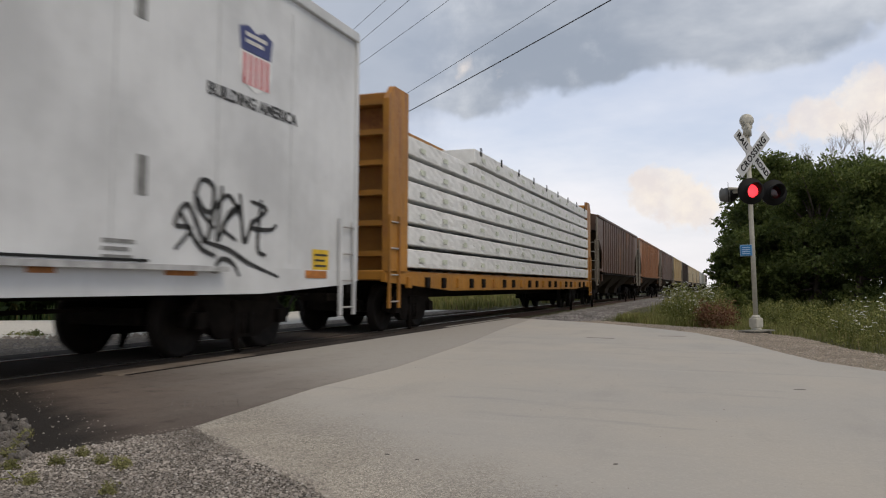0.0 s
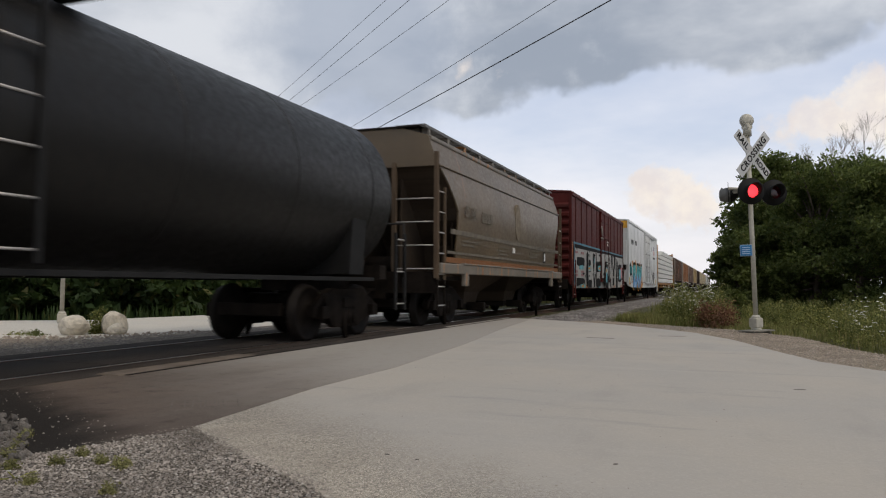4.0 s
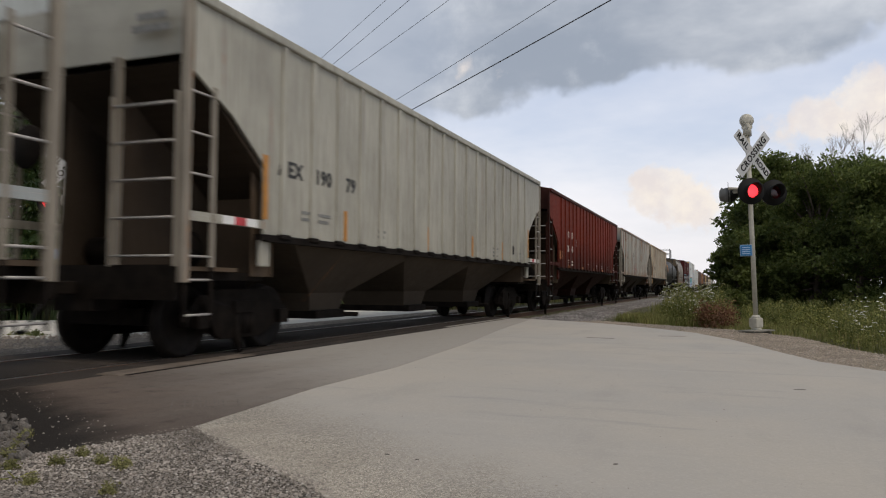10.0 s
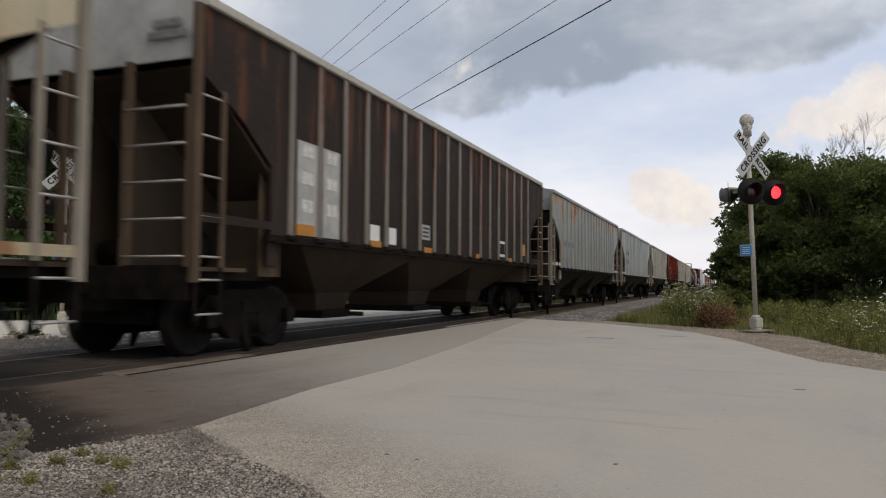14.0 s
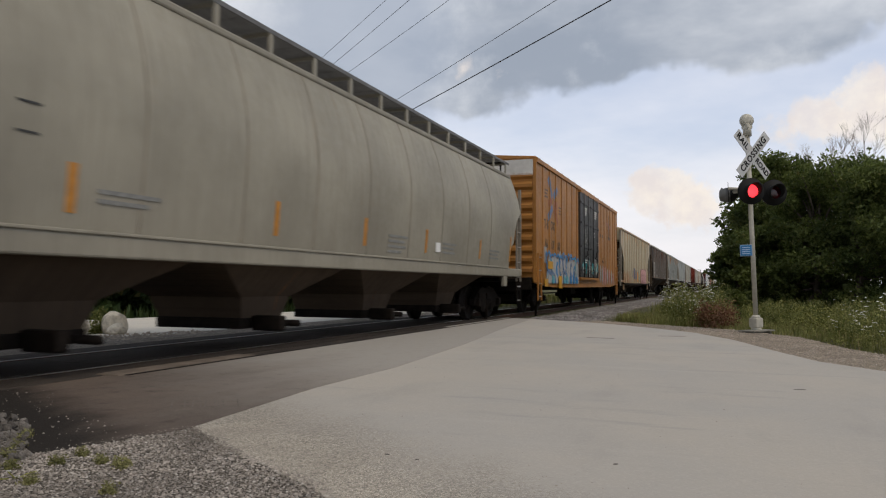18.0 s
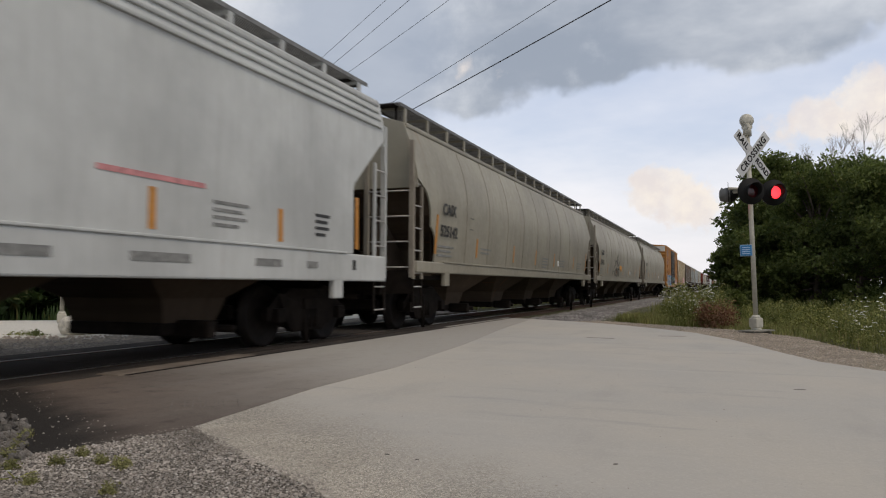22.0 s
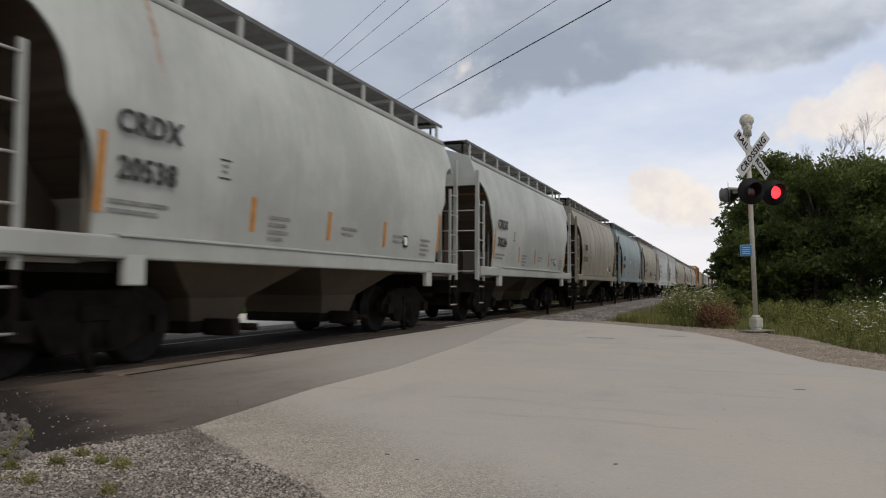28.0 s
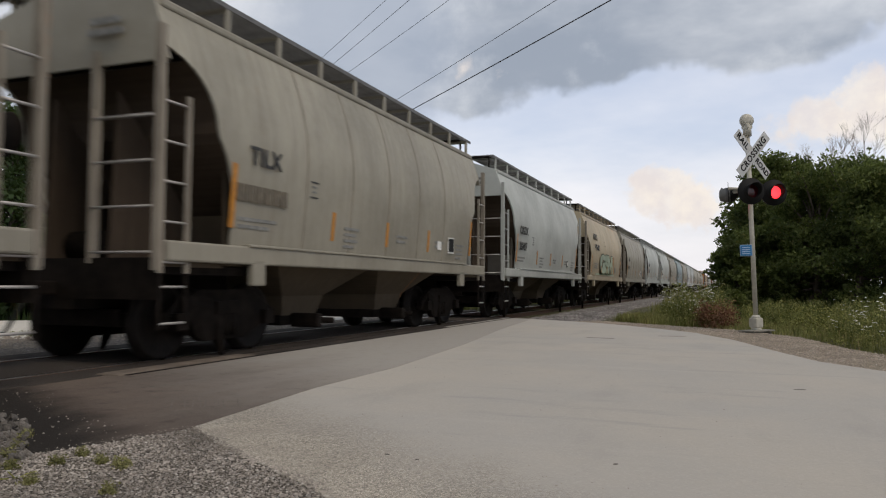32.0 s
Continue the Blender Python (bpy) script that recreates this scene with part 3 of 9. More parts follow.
def make_ground():
    bm = bmesh.new()
    for i in range(41):
        for j in range(41):
            a, b = (i / 20 - 1), (j / 20 - 1)
            x, y = 900 * a * abs(a) ** 1.5, 900 * b * abs(b) ** 1.5
            bm.verts.new((x, y + 20, -0.14 + 0.05 * noise.noise((x * 0.1, y * 0.1, 0))))
    bm.verts.ensure_lookup_table()
    for i in range(40):
        for j in range(40):
            bm.faces.new([bm.verts[k] for k in (i * 41 + j, (i + 1) * 41 + j, (i + 1) * 41 + j + 1, i * 41 + j + 1)])
    g = part("ground", bm, "soil")
    tagged(g, "weedy green and brown open ground", "ground", kind="structure")
    sheet("road", [(-3.47, 5.92)] + ragged([(-3.26, 4.02), (-2.51, 3.49), (-1.8, 3.08), (-1.2, 2.55), (-0.5, 1.2)], .05, 3) + [(0.3, -2.5), (1.5, -9.0), (14.0, -9.0), (9.5, -2.0),
                   (4.6, 4.2), (2.6, 7.6), (1.65, 9.5), (1.08, 10.4), (0.62, 12.0), (0.14, 13.9), (-0.6, 15.8), (-1.59, 17.2), (-2.7, 18.5), (-3.96, 19.5), (-5.01, 20.1), (-4.5, 15.5), (-3.84, 11.0), (-3.49, 7.7)],
          -0.004, "road", "sun-bleached grey concrete road, cracked and stained", "road", 0.1)
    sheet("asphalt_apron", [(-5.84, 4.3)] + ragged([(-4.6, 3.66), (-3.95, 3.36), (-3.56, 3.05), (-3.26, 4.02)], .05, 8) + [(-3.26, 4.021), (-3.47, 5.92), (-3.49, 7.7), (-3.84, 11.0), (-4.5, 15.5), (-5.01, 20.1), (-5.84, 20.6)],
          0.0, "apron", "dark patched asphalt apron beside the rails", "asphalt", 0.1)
    sheet("far_road", [(-13.0, 7.6), (-11.2, 8.9), (-9.95, 9.45), (-9.5, 10.9), (-9.5, 26), (-13.4, 26), (-13.8, 21.3), (-14.3, 18.9), (-14.8, 16), (-15.1, 14.4), (-16.7, 13.2), (-19.5, 11.4)],
          -0.01, "lot", "pale gravel road beyond the track", "road", 0.1)
    sheet("gravel_shoulder", [(-5.84, 4.3), (-4.6, 3.66), (-3.95, 3.36), (-3.56, 3.05), (-3.26, 4.02), (-2.51, 3.49), (-1.8, 3.08), (-1.2, 2.55), (-0.5, 1.2), (0.3, -2.5), (-5.6, -2.5)],
          -0.006, "gravel", "loose grey gravel shoulder by the road", "gravel", 0.1)
    sheet("road_shoulder", [(1.65, 9.5), (1.08, 10.4), (0.62, 12.0), (0.14, 13.9), (-0.6, 15.8), (-1.59, 17.2), (-2.7, 18.5), (-3.96, 19.5), (-3.2, 20.3), (-1.0, 18.4), (0.4, 17.2), (1.3, 15.4), (1.75, 13.0), (2.3, 11.0), (3.6, 8.6), (6.5, 4.4), (4.6, 4.2), (2.6, 7.6)],
          -0.02, "shoulder", "tan gravel shoulder along the road edge", "gravel", 0.1)

    # ballast bed: a low bank on either side of the crossing
    def bank(name, y0, y1, right):
        prof = [(TRACK_X - 3.4, -0.35), (TRACK_X - 2.0, -0.17), (TRACK_X + 1.3, -0.17), (TRACK_X + 1.9, -0.07), (TRACK_X + right, -0.06), (TRACK_X + right + 1.5, -0.25)]
        rng = random.Random(5)
        n = max(2, int(min(abs(y1 - y0), 60) / 0.4))
        vs, fs = [], []
        ys = [y0 + (y1 - y0) * (i / n) ** (2.2 if y1 > 200 else 1) for i in range(n + 1)]
        if y1 < 0:
            ys = [y1 + (y0 - y1) * (i / n) ** 2.2 for i in range(n + 1)][::-1]
        xs = []
        for (xa, za), (xb, zb) in zip(prof, prof[1:]):
            xs += [(xa + (xb - xa) * k / 6, za + (zb - za) * k / 6) for k in range(6)]
        xs.append(prof[-1])
        for y in ys:
            for x, z in xs:
                vs.append((x + rng.uniform(-.05, .05), y, z + rng.uniform(-.03, .03)))
        w = len(xs)
        for i in range(len(ys) - 1):
            for k in range(w - 1):
                fs.append((i * w + k, i * w + k + 1, (i + 1) * w + k + 1, (i + 1) * w + k))
        tagged(part(name, mesh_of(name, vs, fs, True), "ballast"), "grey crushed-stone ballast bank under the track", "ballast", kind="structure")
    bank("ballast_bank", 20.3, 700, 2.6)
    bank("ballast_bank", -400, 3.0, 1.9)


def make_track():
    prof = [(-.07, -.17), (.07, -.17), (.07, -.155), (.012, -.13), (.012, -.045), (.036, -.035), (.036, -.004), (.028, 0), (-.028, 0), (-.036, -.004), (-.036, -.035), (-.012, -.045), (-.012, -.13), (-.07, -.155)]
    for x in RAILS:
        r = thing("rail", pose(x, 0, 0), "steel rail with a polished running surface", "rail", "rails of the track")
        part("rail_body", cached("railbody", lambda: prism("rail_body", prof, "y", -420, 720)), "railside", r)
        part("running_surface", cached("railtop", lambda: boxes("running_surface", [(0, 150, 0.001, 0.05, 1140, 0.004)])), "railtop", r, label="bright worn rail top")
    # crossing panels between and beside the rails
    pw = 2.4
    deck = thing("grade_crossing", pose(TRACK_X, 12.6, 0), "worn dark panels filling the track at the road crossing", "grade crossing")
    for k in range(7):
        y = 4.2 + pw * k + pw / 2
        for x, w in ((TRACK_X, 1.28), (TRACK_X + 1.08, 0.52), (TRACK_X - 1.08, 0.52)):
            me = cached(("panel", w), lambda: soft_box("crossing_panel", w, pw - 0.02, 0.16, 0.012, (0, 0, -0.08)))
            part("crossing_panel", me, "panel", deck, pose(x - TRACK_X, y - 12.6, 0.002))
    sheet("far_verge", [(-12, 4.0), (-8.56, 4.0), (-8.56, 26), (-9.5, 26), (-9.5, 10.9), (-9.95, 9.45), (-11.2, 8.9), (-13.0, 7.6)], 0.0, "fardirt", "brown stony dirt strip beyond the track", "gravel", 0.1)
    part("joint_filler", boxes("joint_filler", [(-5.655 - TRACK_X, 0.6, -.02, .035, 14.6, .056), (-5.99 - TRACK_X, 0.6, -.02, .02, 14.6, .054)]), "steel", deck)
    for k in range(4):
        part("timber_header", cached("header", lambda: soft_box("timber_header", .30, 2.36, .14, .012, (0, 0, -.07))), "timber" if k == 0 else "panel", deck, pose(-5.83 - TRACK_X + .0, 7.0 + 2.4 * k - 12.6, .012 if k == 0 else .004), "worn tan timber header" if k == 0 else "")
    # ties
    tie = cached("tie", lambda: soft_box("tie", 2.6, 0.23, 0.18, 0.015, (0, 0, -0.26)))
    for k in range(70):
        y = 21.3 + 0.53 * k
        tagged(part("tie", tie, "steel", m=pose(TRACK_X, y, 0)), "weathered dark timber tie", "railway tie", "ties of the track")


make_ground()
make_track()


# ---- freight cars ----
WHEEL_R = 0.457
TREAD = [(-0.07, 0.30), (-0.065, WHEEL_R + 0.025), (-0.03, WHEEL_R + 0.022), (-0.02, WHEEL_R), (0.07, WHEEL_R - 0.004), (0.072, 0.40), (0.03, 0.37), (0.02, 0.16), (0.06, 0.13), (0.06, 0.08)]
ALL_WHEELSETS = []


def wheelset_mesh():
    out = lathe("wheelset", TREAD, "x", 28)
    mirror = lathe("w", [(-s, r) for s, r in reversed(TREAD)], "x", 28)
    axle = lathe("a", [(-1.02, 0.07), (-0.85, 0.08), (0.85, 0.08), (1.02, 0.07)], "x", 12)
    return joined("wheelset", [(out, pose(0.755, 0, 0)), (mirror, pose(-0.755, 0, 0)), (axle, pose(0, 0, 0))])


def side_frame_mesh():
    """Cast side frame: a deep arch with two windows."""
    o = [(-1.12, .38), (-1.12, .58), (-.95, .66), (-.55, .86), (.55, .86), (.95, .66), (1.12, .58), (1.12, .38), (.80, .36), (.52, .26), (.42, .20), (-.42, .20), (-.52, .26), (-.80, .36)]
    bm = bmesh.new()
    me = prism("side_frame", o, "x", -0.07, 0.07)
    bm.from_mesh(me)
    bmesh.ops.bevel(bm, geom=bm.edges[:], offset=0.012, segments=1, affect="EDGES")
    extra = boxes("e", [(0.09, 0, 0.62, 0.10, 0.5, 0.16), (0.08, -.9, .47, .16, .2, .2), (0.08, .9, .47, .16, .2, .2)])
    bm.from_mesh(extra)
    for y in (-0.16, 0, 0.16):
        sp = lathe("s", [(-0.16, .07), (0.16, .07)], "z", 10)
        k = len(bm.verts)
        bm.from_mesh(sp)
        bm.verts.ensure_lookup_table()
        bmesh.ops.translate(bm, vec=(0.06, y, 0.42), verts=bm.verts[k:])
    return from_bm("side_frame", bm)


def truck(car, y, label="sooty two-axle truck"):
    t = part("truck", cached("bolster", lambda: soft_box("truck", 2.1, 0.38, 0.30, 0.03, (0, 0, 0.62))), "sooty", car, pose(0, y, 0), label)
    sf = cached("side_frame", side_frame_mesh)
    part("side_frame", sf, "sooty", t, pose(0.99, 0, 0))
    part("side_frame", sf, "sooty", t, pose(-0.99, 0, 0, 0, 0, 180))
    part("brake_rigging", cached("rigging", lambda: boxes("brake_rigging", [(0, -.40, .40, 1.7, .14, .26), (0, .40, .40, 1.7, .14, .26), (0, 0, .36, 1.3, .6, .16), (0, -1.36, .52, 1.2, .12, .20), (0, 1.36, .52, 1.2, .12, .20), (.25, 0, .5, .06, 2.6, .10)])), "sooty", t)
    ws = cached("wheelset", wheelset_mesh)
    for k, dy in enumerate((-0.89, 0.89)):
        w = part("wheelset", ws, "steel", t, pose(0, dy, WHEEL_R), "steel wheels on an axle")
        ALL_WHEELSETS.append((k, w))
    return t


def coupler_mesh():
    return joined("coupler", [(soft_box("c", .14, .55, .16, .02), pose(0, .05, 0)), (soft_box("c", .34, .26, .28, .05), pose(.03, .42, 0)), (soft_box("c", .10, .22, .20, .03), pose(-.14, .55, 0))])


def couplers(car, L):
    me = cached("coupler", coupler_mesh)
    hose = cached("hose", lambda: tube("air_hose", [(.35, 0, .8), (.4, .12, .55), (.34, .3, .36), (.22, .5, .36), (.12, .62, .5)], .024, 6))
    for s in (1, -1):
        m = pose(0, s * (L / 2 - 0.02), 0.87, 0, 0, 0 if s > 0 else 180)
        part("coupler", me, "sooty", car, m)
        part("air_hose", hose, "black", car, pose(0, s * (L / 2 - 0.02), 0, 0, 0, 0 if s > 0 else 180))


def rung_mesh(w):
    return cached(("rung", w), lambda: tube("rung", [(0, -w / 2, 0), (0, w / 2, 0)], 0.016, 6))


def rung_x_mesh(w):
    return cached(("rungx", w), lambda: tube("rung", [(-w / 2, 0, 0), (w / 2, 0, 0)], 0.016, 6))


def ladder(car, x, y, z0, z1, mat, w=0.46, posts=True, n=None):
    """A side ladder: two stiles with rungs between, standing in the plane of the side."""
    if z0 < .7 and z1 > 2.4:
        z0, n, tall = z0 + .62, 5, True
    else:
        tall = False
    h = z1 - z0
    st = cached(("stile", round(h, 2)), lambda: boxes("stile", [(0, 0, 0, 0.045, 0.062, h)]))
    l = part("ladder", st, mat, car, pose(x, y - w / 2, (z0 + z1) / 2))
    part("stile", st, mat, l, pose(0, w, 0))
    if tall:
        # the lower stiles take the dark running-gear tone
        foot = cached("foot", lambda: boxes("foot_stile", [(0, 0, 0, .03, .04, .62)]))
        for k in (0, 1):
            part("foot_stile", foot, "sooty", l, pose(0, k * w, -h / 2 - .31))
        for k in (0, 1):
            part("rung", rung_mesh(w), "rung", l, pose(0, w / 2, -h / 2 - .15 - .40 * k))
    n = n or max(2, int(round(h / 0.42)))
    for i in range(n):
        part("rung", rung_mesh(w), "rung", l, pose(0.0, w / 2, -h / 2 + 0.12 + (h - 0.24) * i / max(1, n - 1)))
    return l


def end_ladder(car, x, y, z0, z1, mat, w=0.46):
    h = z1 - z0
    st = cached(("estile", round(h, 2)), lambda: boxes("stile", [(0, 0, 0, 0.04, 0.04, h)]))
    l = part("end_ladder", st, mat, car, pose(x - w / 2, y, (z0 + z1) / 2))
    part("stile", st, mat, l, pose(w, 0, 0))
    n = max(2, int(round(h / 0.42)))
    for i in range(n):
        part("rung", rung_x_mesh(w), "rung", l, pose(w / 2, 0, -h / 2 + 0.12 + (h - 0.24) * i / max(1, n - 1)))
    return l


def bars(car, y, z, rows, w, mat, h=0.06, gap=0.05, x=1.606):
    """Small stencilled data that cannot be read: lines of plain bars."""
    for i in range(rows):
        ww = w * (1.0, 0.82, 0.93, 0.7)[i % 4]
        me = cached(("bar", round(ww, 3), h), lambda: boxes("stencil_line", [(0, 0, 0, 0.006, ww, h)]))
        part("stencil_line", me, mat, car, pose(x, y - (w - ww) / 2, z - i * (h + gap)))


def plate(car, y, z, w, h, mat, name="plate", x=1.606, label="", slant=0.0):
    me = cached((name, w, h), lambda: boxes(name, [(0, 0, 0, 0.008, w, h)]))
    return part(name, me, mat, car, pose(x, y, z, slant, 0, 0), label)


def words(car, text, y, z, size, mat, bold=0.008, x=1.606, label="", slant=0.0, spacing=1.0, name="lettering"):
    return part(name, text_mesh(text, size, bold, 0.004, spacing), mat, car, on_side(y, z, x, slant), label)


# ---------- rib-sided covered hopper ----------
def rib_hopper(L, y, paint_mat, label, stripes=None, ribs=18, trim=None, end_mat=None, roof_mat=None, sill=1.58, eave=4.24, bays=3, flat_bottom=False, lite=False, bay_mat="slope", clean_frame=False, rib_mat=None, frame_mat="dirtyframe"):
    car = thing("covered_hopper", pose(TRACK_X, y, 0), label, "freight car", "cars of the freight train")
    trim, end_mat, roof_mat = trim or paint_mat, end_mat or paint_mat, roof_mat or paint_mat
    e = L / 2 - 0.06
    W = 1.56

    def side():
        o = [(-e + 1.55, sill), (-e + 1.55, 2.50), (-e + 0.9, 2.98), (-e + 0.16, 3.36), (-e + .16, eave), (e - .16, eave), (e - .16, 3.36), (e - .9, 2.98), (e - 1.55, 2.50), (e - 1.55, sill)]
        return prism("side_sheet", o, "x", -0.02, 0.02)
    key = (round(L, 2), sill, eave)
    for s in (1, -1):
        part("side_sheet", cached(("rh_side", key), side), paint_mat, car, pose(s * W, 0, 0))
        part("top_chord", cached(("rh_chord", key), lambda: soft_box("top_chord", .11, 2 * e - .3, .12, .02)), roof_mat if rib_mat and roof_mat == "galv" else paint_mat, car, pose(s * (W + .02), 0, eave))
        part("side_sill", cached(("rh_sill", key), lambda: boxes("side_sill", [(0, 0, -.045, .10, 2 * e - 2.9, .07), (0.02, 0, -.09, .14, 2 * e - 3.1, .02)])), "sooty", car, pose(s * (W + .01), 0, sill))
        rib = cached(("rh_rib", key), lambda: soft_box("side_post", .05, .13, eave - sill - .02, .02, (0, 0, (eave + sill) / 2)))
        for k in range(ribs):
            ry = (-e + 2.0) + (2 * e - 4.0) * k / (ribs - 1)
            part("side_post", rib, rib_mat or paint_mat, car, pose(s * (W + .033), ry, 0))
            if s > 0 and not flat_bottom and not lite:
                part("post_foot", cached("post_foot", lambda: soft_box("post_foot", .13, .24, .07, .02)), "sooty", car, pose(W + .03, ry, sill - .02))
    # roof with its hatch trough and walkway
    roof = cached(("rh_roof", key), lambda: prism("roof", [(-W, eave + .02), (W, eave + .02), (W - .02, eave + .06), (.42, eave + .27), (-.42, eave + .27), (-W + .02, eave + .06)], "y", -e + .15, e - .15))
    part("roof", roof, roof_mat, car)
    n = int((L - 3) / 1.0)
    part("hatch_cover", cached(("rh_hatch", key), lambda: soft_box("hatch_cover", .62, L - 1.6, .10, .03)), roof_mat, car, pose(0, 0, eave + .33))
    wb = part("running_board", cached(("rh_walk", key), lambda: boxes("running_board", [(x, 0, 0, .05, L - .2, .035) for x in (-.10, 0, .10, .2)])), "galv", car, pose(.62, 0, eave + .36), "steel mesh roof walkway")
    for k in range(0 if lite else n):
        part("walkway_bracket", cached("rh_brk", lambda: boxes("walkway_bracket", [(0, 0, 0, .3, .04, .10)])), "galv", wb, pose(.05, -L / 2 + 1.5 + (L - 3) * k / max(1, n - 1), -.07))
    for s in (1, -1):
        part("crossover_board", cached("rh_cross", lambda: boxes("crossover_board", [(x * 0.0, k * .09, 0, 1.9, .05, .03) for k, x in enumerate((0, 0, 0, 0, 0))] + [(-.8, .18, -.06, .04, .4, .1), (.8, .18, -.06, .04, .4, .1)])), "galv", car,
             pose(0, s * (e - .15) - (0.0 if s < 0 else .36), eave + .37))
    # ends
    for s in (1, -1):
        m = pose(0, 0, 0, 0, 0, 0 if s > 0 else 180)
        part("end_sheet", cached(("rh_end", key), lambda: prism("end_sheet", [(-W, 3.58), (W, 3.58), (W, eave + .04), (.5, eave + .24), (-.5, eave + .24), (-W, eave + .04)], "y", e - .17, e - .13)), end_mat, car, m)
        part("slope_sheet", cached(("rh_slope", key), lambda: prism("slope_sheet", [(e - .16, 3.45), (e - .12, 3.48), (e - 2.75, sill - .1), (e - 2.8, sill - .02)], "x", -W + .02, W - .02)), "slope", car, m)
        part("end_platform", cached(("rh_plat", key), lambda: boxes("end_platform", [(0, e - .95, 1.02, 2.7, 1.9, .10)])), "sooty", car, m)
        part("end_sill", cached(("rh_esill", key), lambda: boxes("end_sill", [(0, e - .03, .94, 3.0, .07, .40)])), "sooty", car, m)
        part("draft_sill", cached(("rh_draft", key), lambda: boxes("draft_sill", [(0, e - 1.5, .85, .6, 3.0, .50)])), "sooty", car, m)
        for sx in (1, -1):
            part("sill_step", cached(("rh_step", key), lambda: boxes("sill_step", [(0, e - .8, sill + .12, .05, 1.55, .11)])), trim, car, m @ pose(sx * W, 0, 0))
            part("jacking_pad", cached(("rh_jack", key), lambda: soft_box("jacking_pad", .07, .22, .42, .02, (0, e - 1.62, sill - .22))), trim, car, m @ pose(sx * (W - .02), 0, 0))
            part("brace_post", cached(("rh_br", key), lambda: boxes("brace_post", [(0, e - .1, 2.32, .09, .08, 2.55)])), frame_mat, car, m @ pose(sx * .52, 0, 0))
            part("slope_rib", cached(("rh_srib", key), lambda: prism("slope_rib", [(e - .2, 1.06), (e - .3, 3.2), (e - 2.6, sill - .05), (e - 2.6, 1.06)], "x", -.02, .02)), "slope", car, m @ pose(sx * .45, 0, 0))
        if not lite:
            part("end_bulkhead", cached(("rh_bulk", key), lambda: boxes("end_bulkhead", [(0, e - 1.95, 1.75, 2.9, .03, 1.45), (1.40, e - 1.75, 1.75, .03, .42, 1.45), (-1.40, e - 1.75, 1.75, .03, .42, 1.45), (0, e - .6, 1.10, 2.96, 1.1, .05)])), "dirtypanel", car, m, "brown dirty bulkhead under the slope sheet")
        part("brake_cylinder", cached("rh_cyl", lambda: lathe("brake_cylinder", [(-.5, .1), (-.48, .2), (.3, .2), (.34, .1), (.7, .04)], "x", 16)), "sooty", car, m @ pose(.2, e - .75, 1.32))
        part("air_reservoir", cached("rh_res", lambda: lathe("air_reservoir", [(-.62, .1), (-.5, .24), (.5, .24), (.62, .1)], "x", 18)), "sooty", car, m @ pose(-.1, e - 1.35, 1.38))
        post = cached(("rh_post", key), lambda: boxes("corner_post", [(0, 0, 0, .07, .12, eave - 1.0)]))
        for sx in (1, -1):
            part("corner_post", post, frame_mat, car, pose(sx * (W - .0), s * (e - .06), (eave + 1.0) / 2 - .06))
            if not lite or (sx > 0 and s < 0):
                ladder(car, sx * (W + .01), s * (e - .30), .50, 3.25, frame_mat, .46, n=7)
        if not lite:
            end_ladder(car, -1.02 * s, s * (e + .0), 1.12, 3.1, frame_mat, .94)
    # outlets
    span = L - 5.6
    for k in range(bays):
        by = -span / 2 + span * (k + .5) / bays
        hw = span / bays / 2 + (.35 if bays > 1 else 0)

        def bay():
            vs = []
            for z, x, yy in ((sill - .03, W - .04, hw), (.78, .78, .62), (.48, .72, .5)):
                vs += [(-x, -yy, z), (x, -yy, z), (x, yy, z), (-x, yy, z)]
            fs = [(3, 2, 1, 0), (8, 9, 10, 11)]
            for r in (0, 4):
                fs += [(r + i, r + (i + 1) % 4, r + 4 + (i + 1) % 4, r + 4 + i) for i in range(4)]
            return mesh_of("hopper_bay", vs, fs)
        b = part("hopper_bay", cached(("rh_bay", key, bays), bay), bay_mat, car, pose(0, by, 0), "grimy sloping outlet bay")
        part("outlet_gate", cached("rh_gate", lambda: joined("outlet_gate", [(soft_box("g", 1.7, 1.0, .14, .02, (0, 0, .42)), pose(0, 0, 0)), (lathe("r", [(-1.1, .04), (1.1, .04)], "x", 8), pose(0, .5, .40))])), "sooty", b)
    for s in (1, -1):
        truck(car, s * (e - 1.85))
    couplers(car, L)
    # brake wheel and reservoir on the rear end
    part("brake_wheel", cached("brakewheel", lambda: lathe("brake_wheel", [(0, .26), (.02, .28), (.04, .26)], "y", 20)), "sooty", car, pose(-.8, -e - .02, 2.6))
    for (yy, zz, w, h, mt) in stripes or ():
        plate(car, yy, zz, w, h, mt, "reflector_strip", x=W + .028)
    return car


# ---------- round-sided covered hopper ----------
def bulge(z, straight=False, st=1.40, eave=4.13):
    """Half the width of a round-sided hopper at a height."""
    t = (z - st) / (eave - st)
    if straight:
        return 1.58 - .02 * t - (.10 * max(0, (t - .86) / .14))
    return 1.50 + .10 * math.sin(min(1, t * 1.6) * math.pi / 2) - .36 * max(0, t - .42) ** 2 / .34


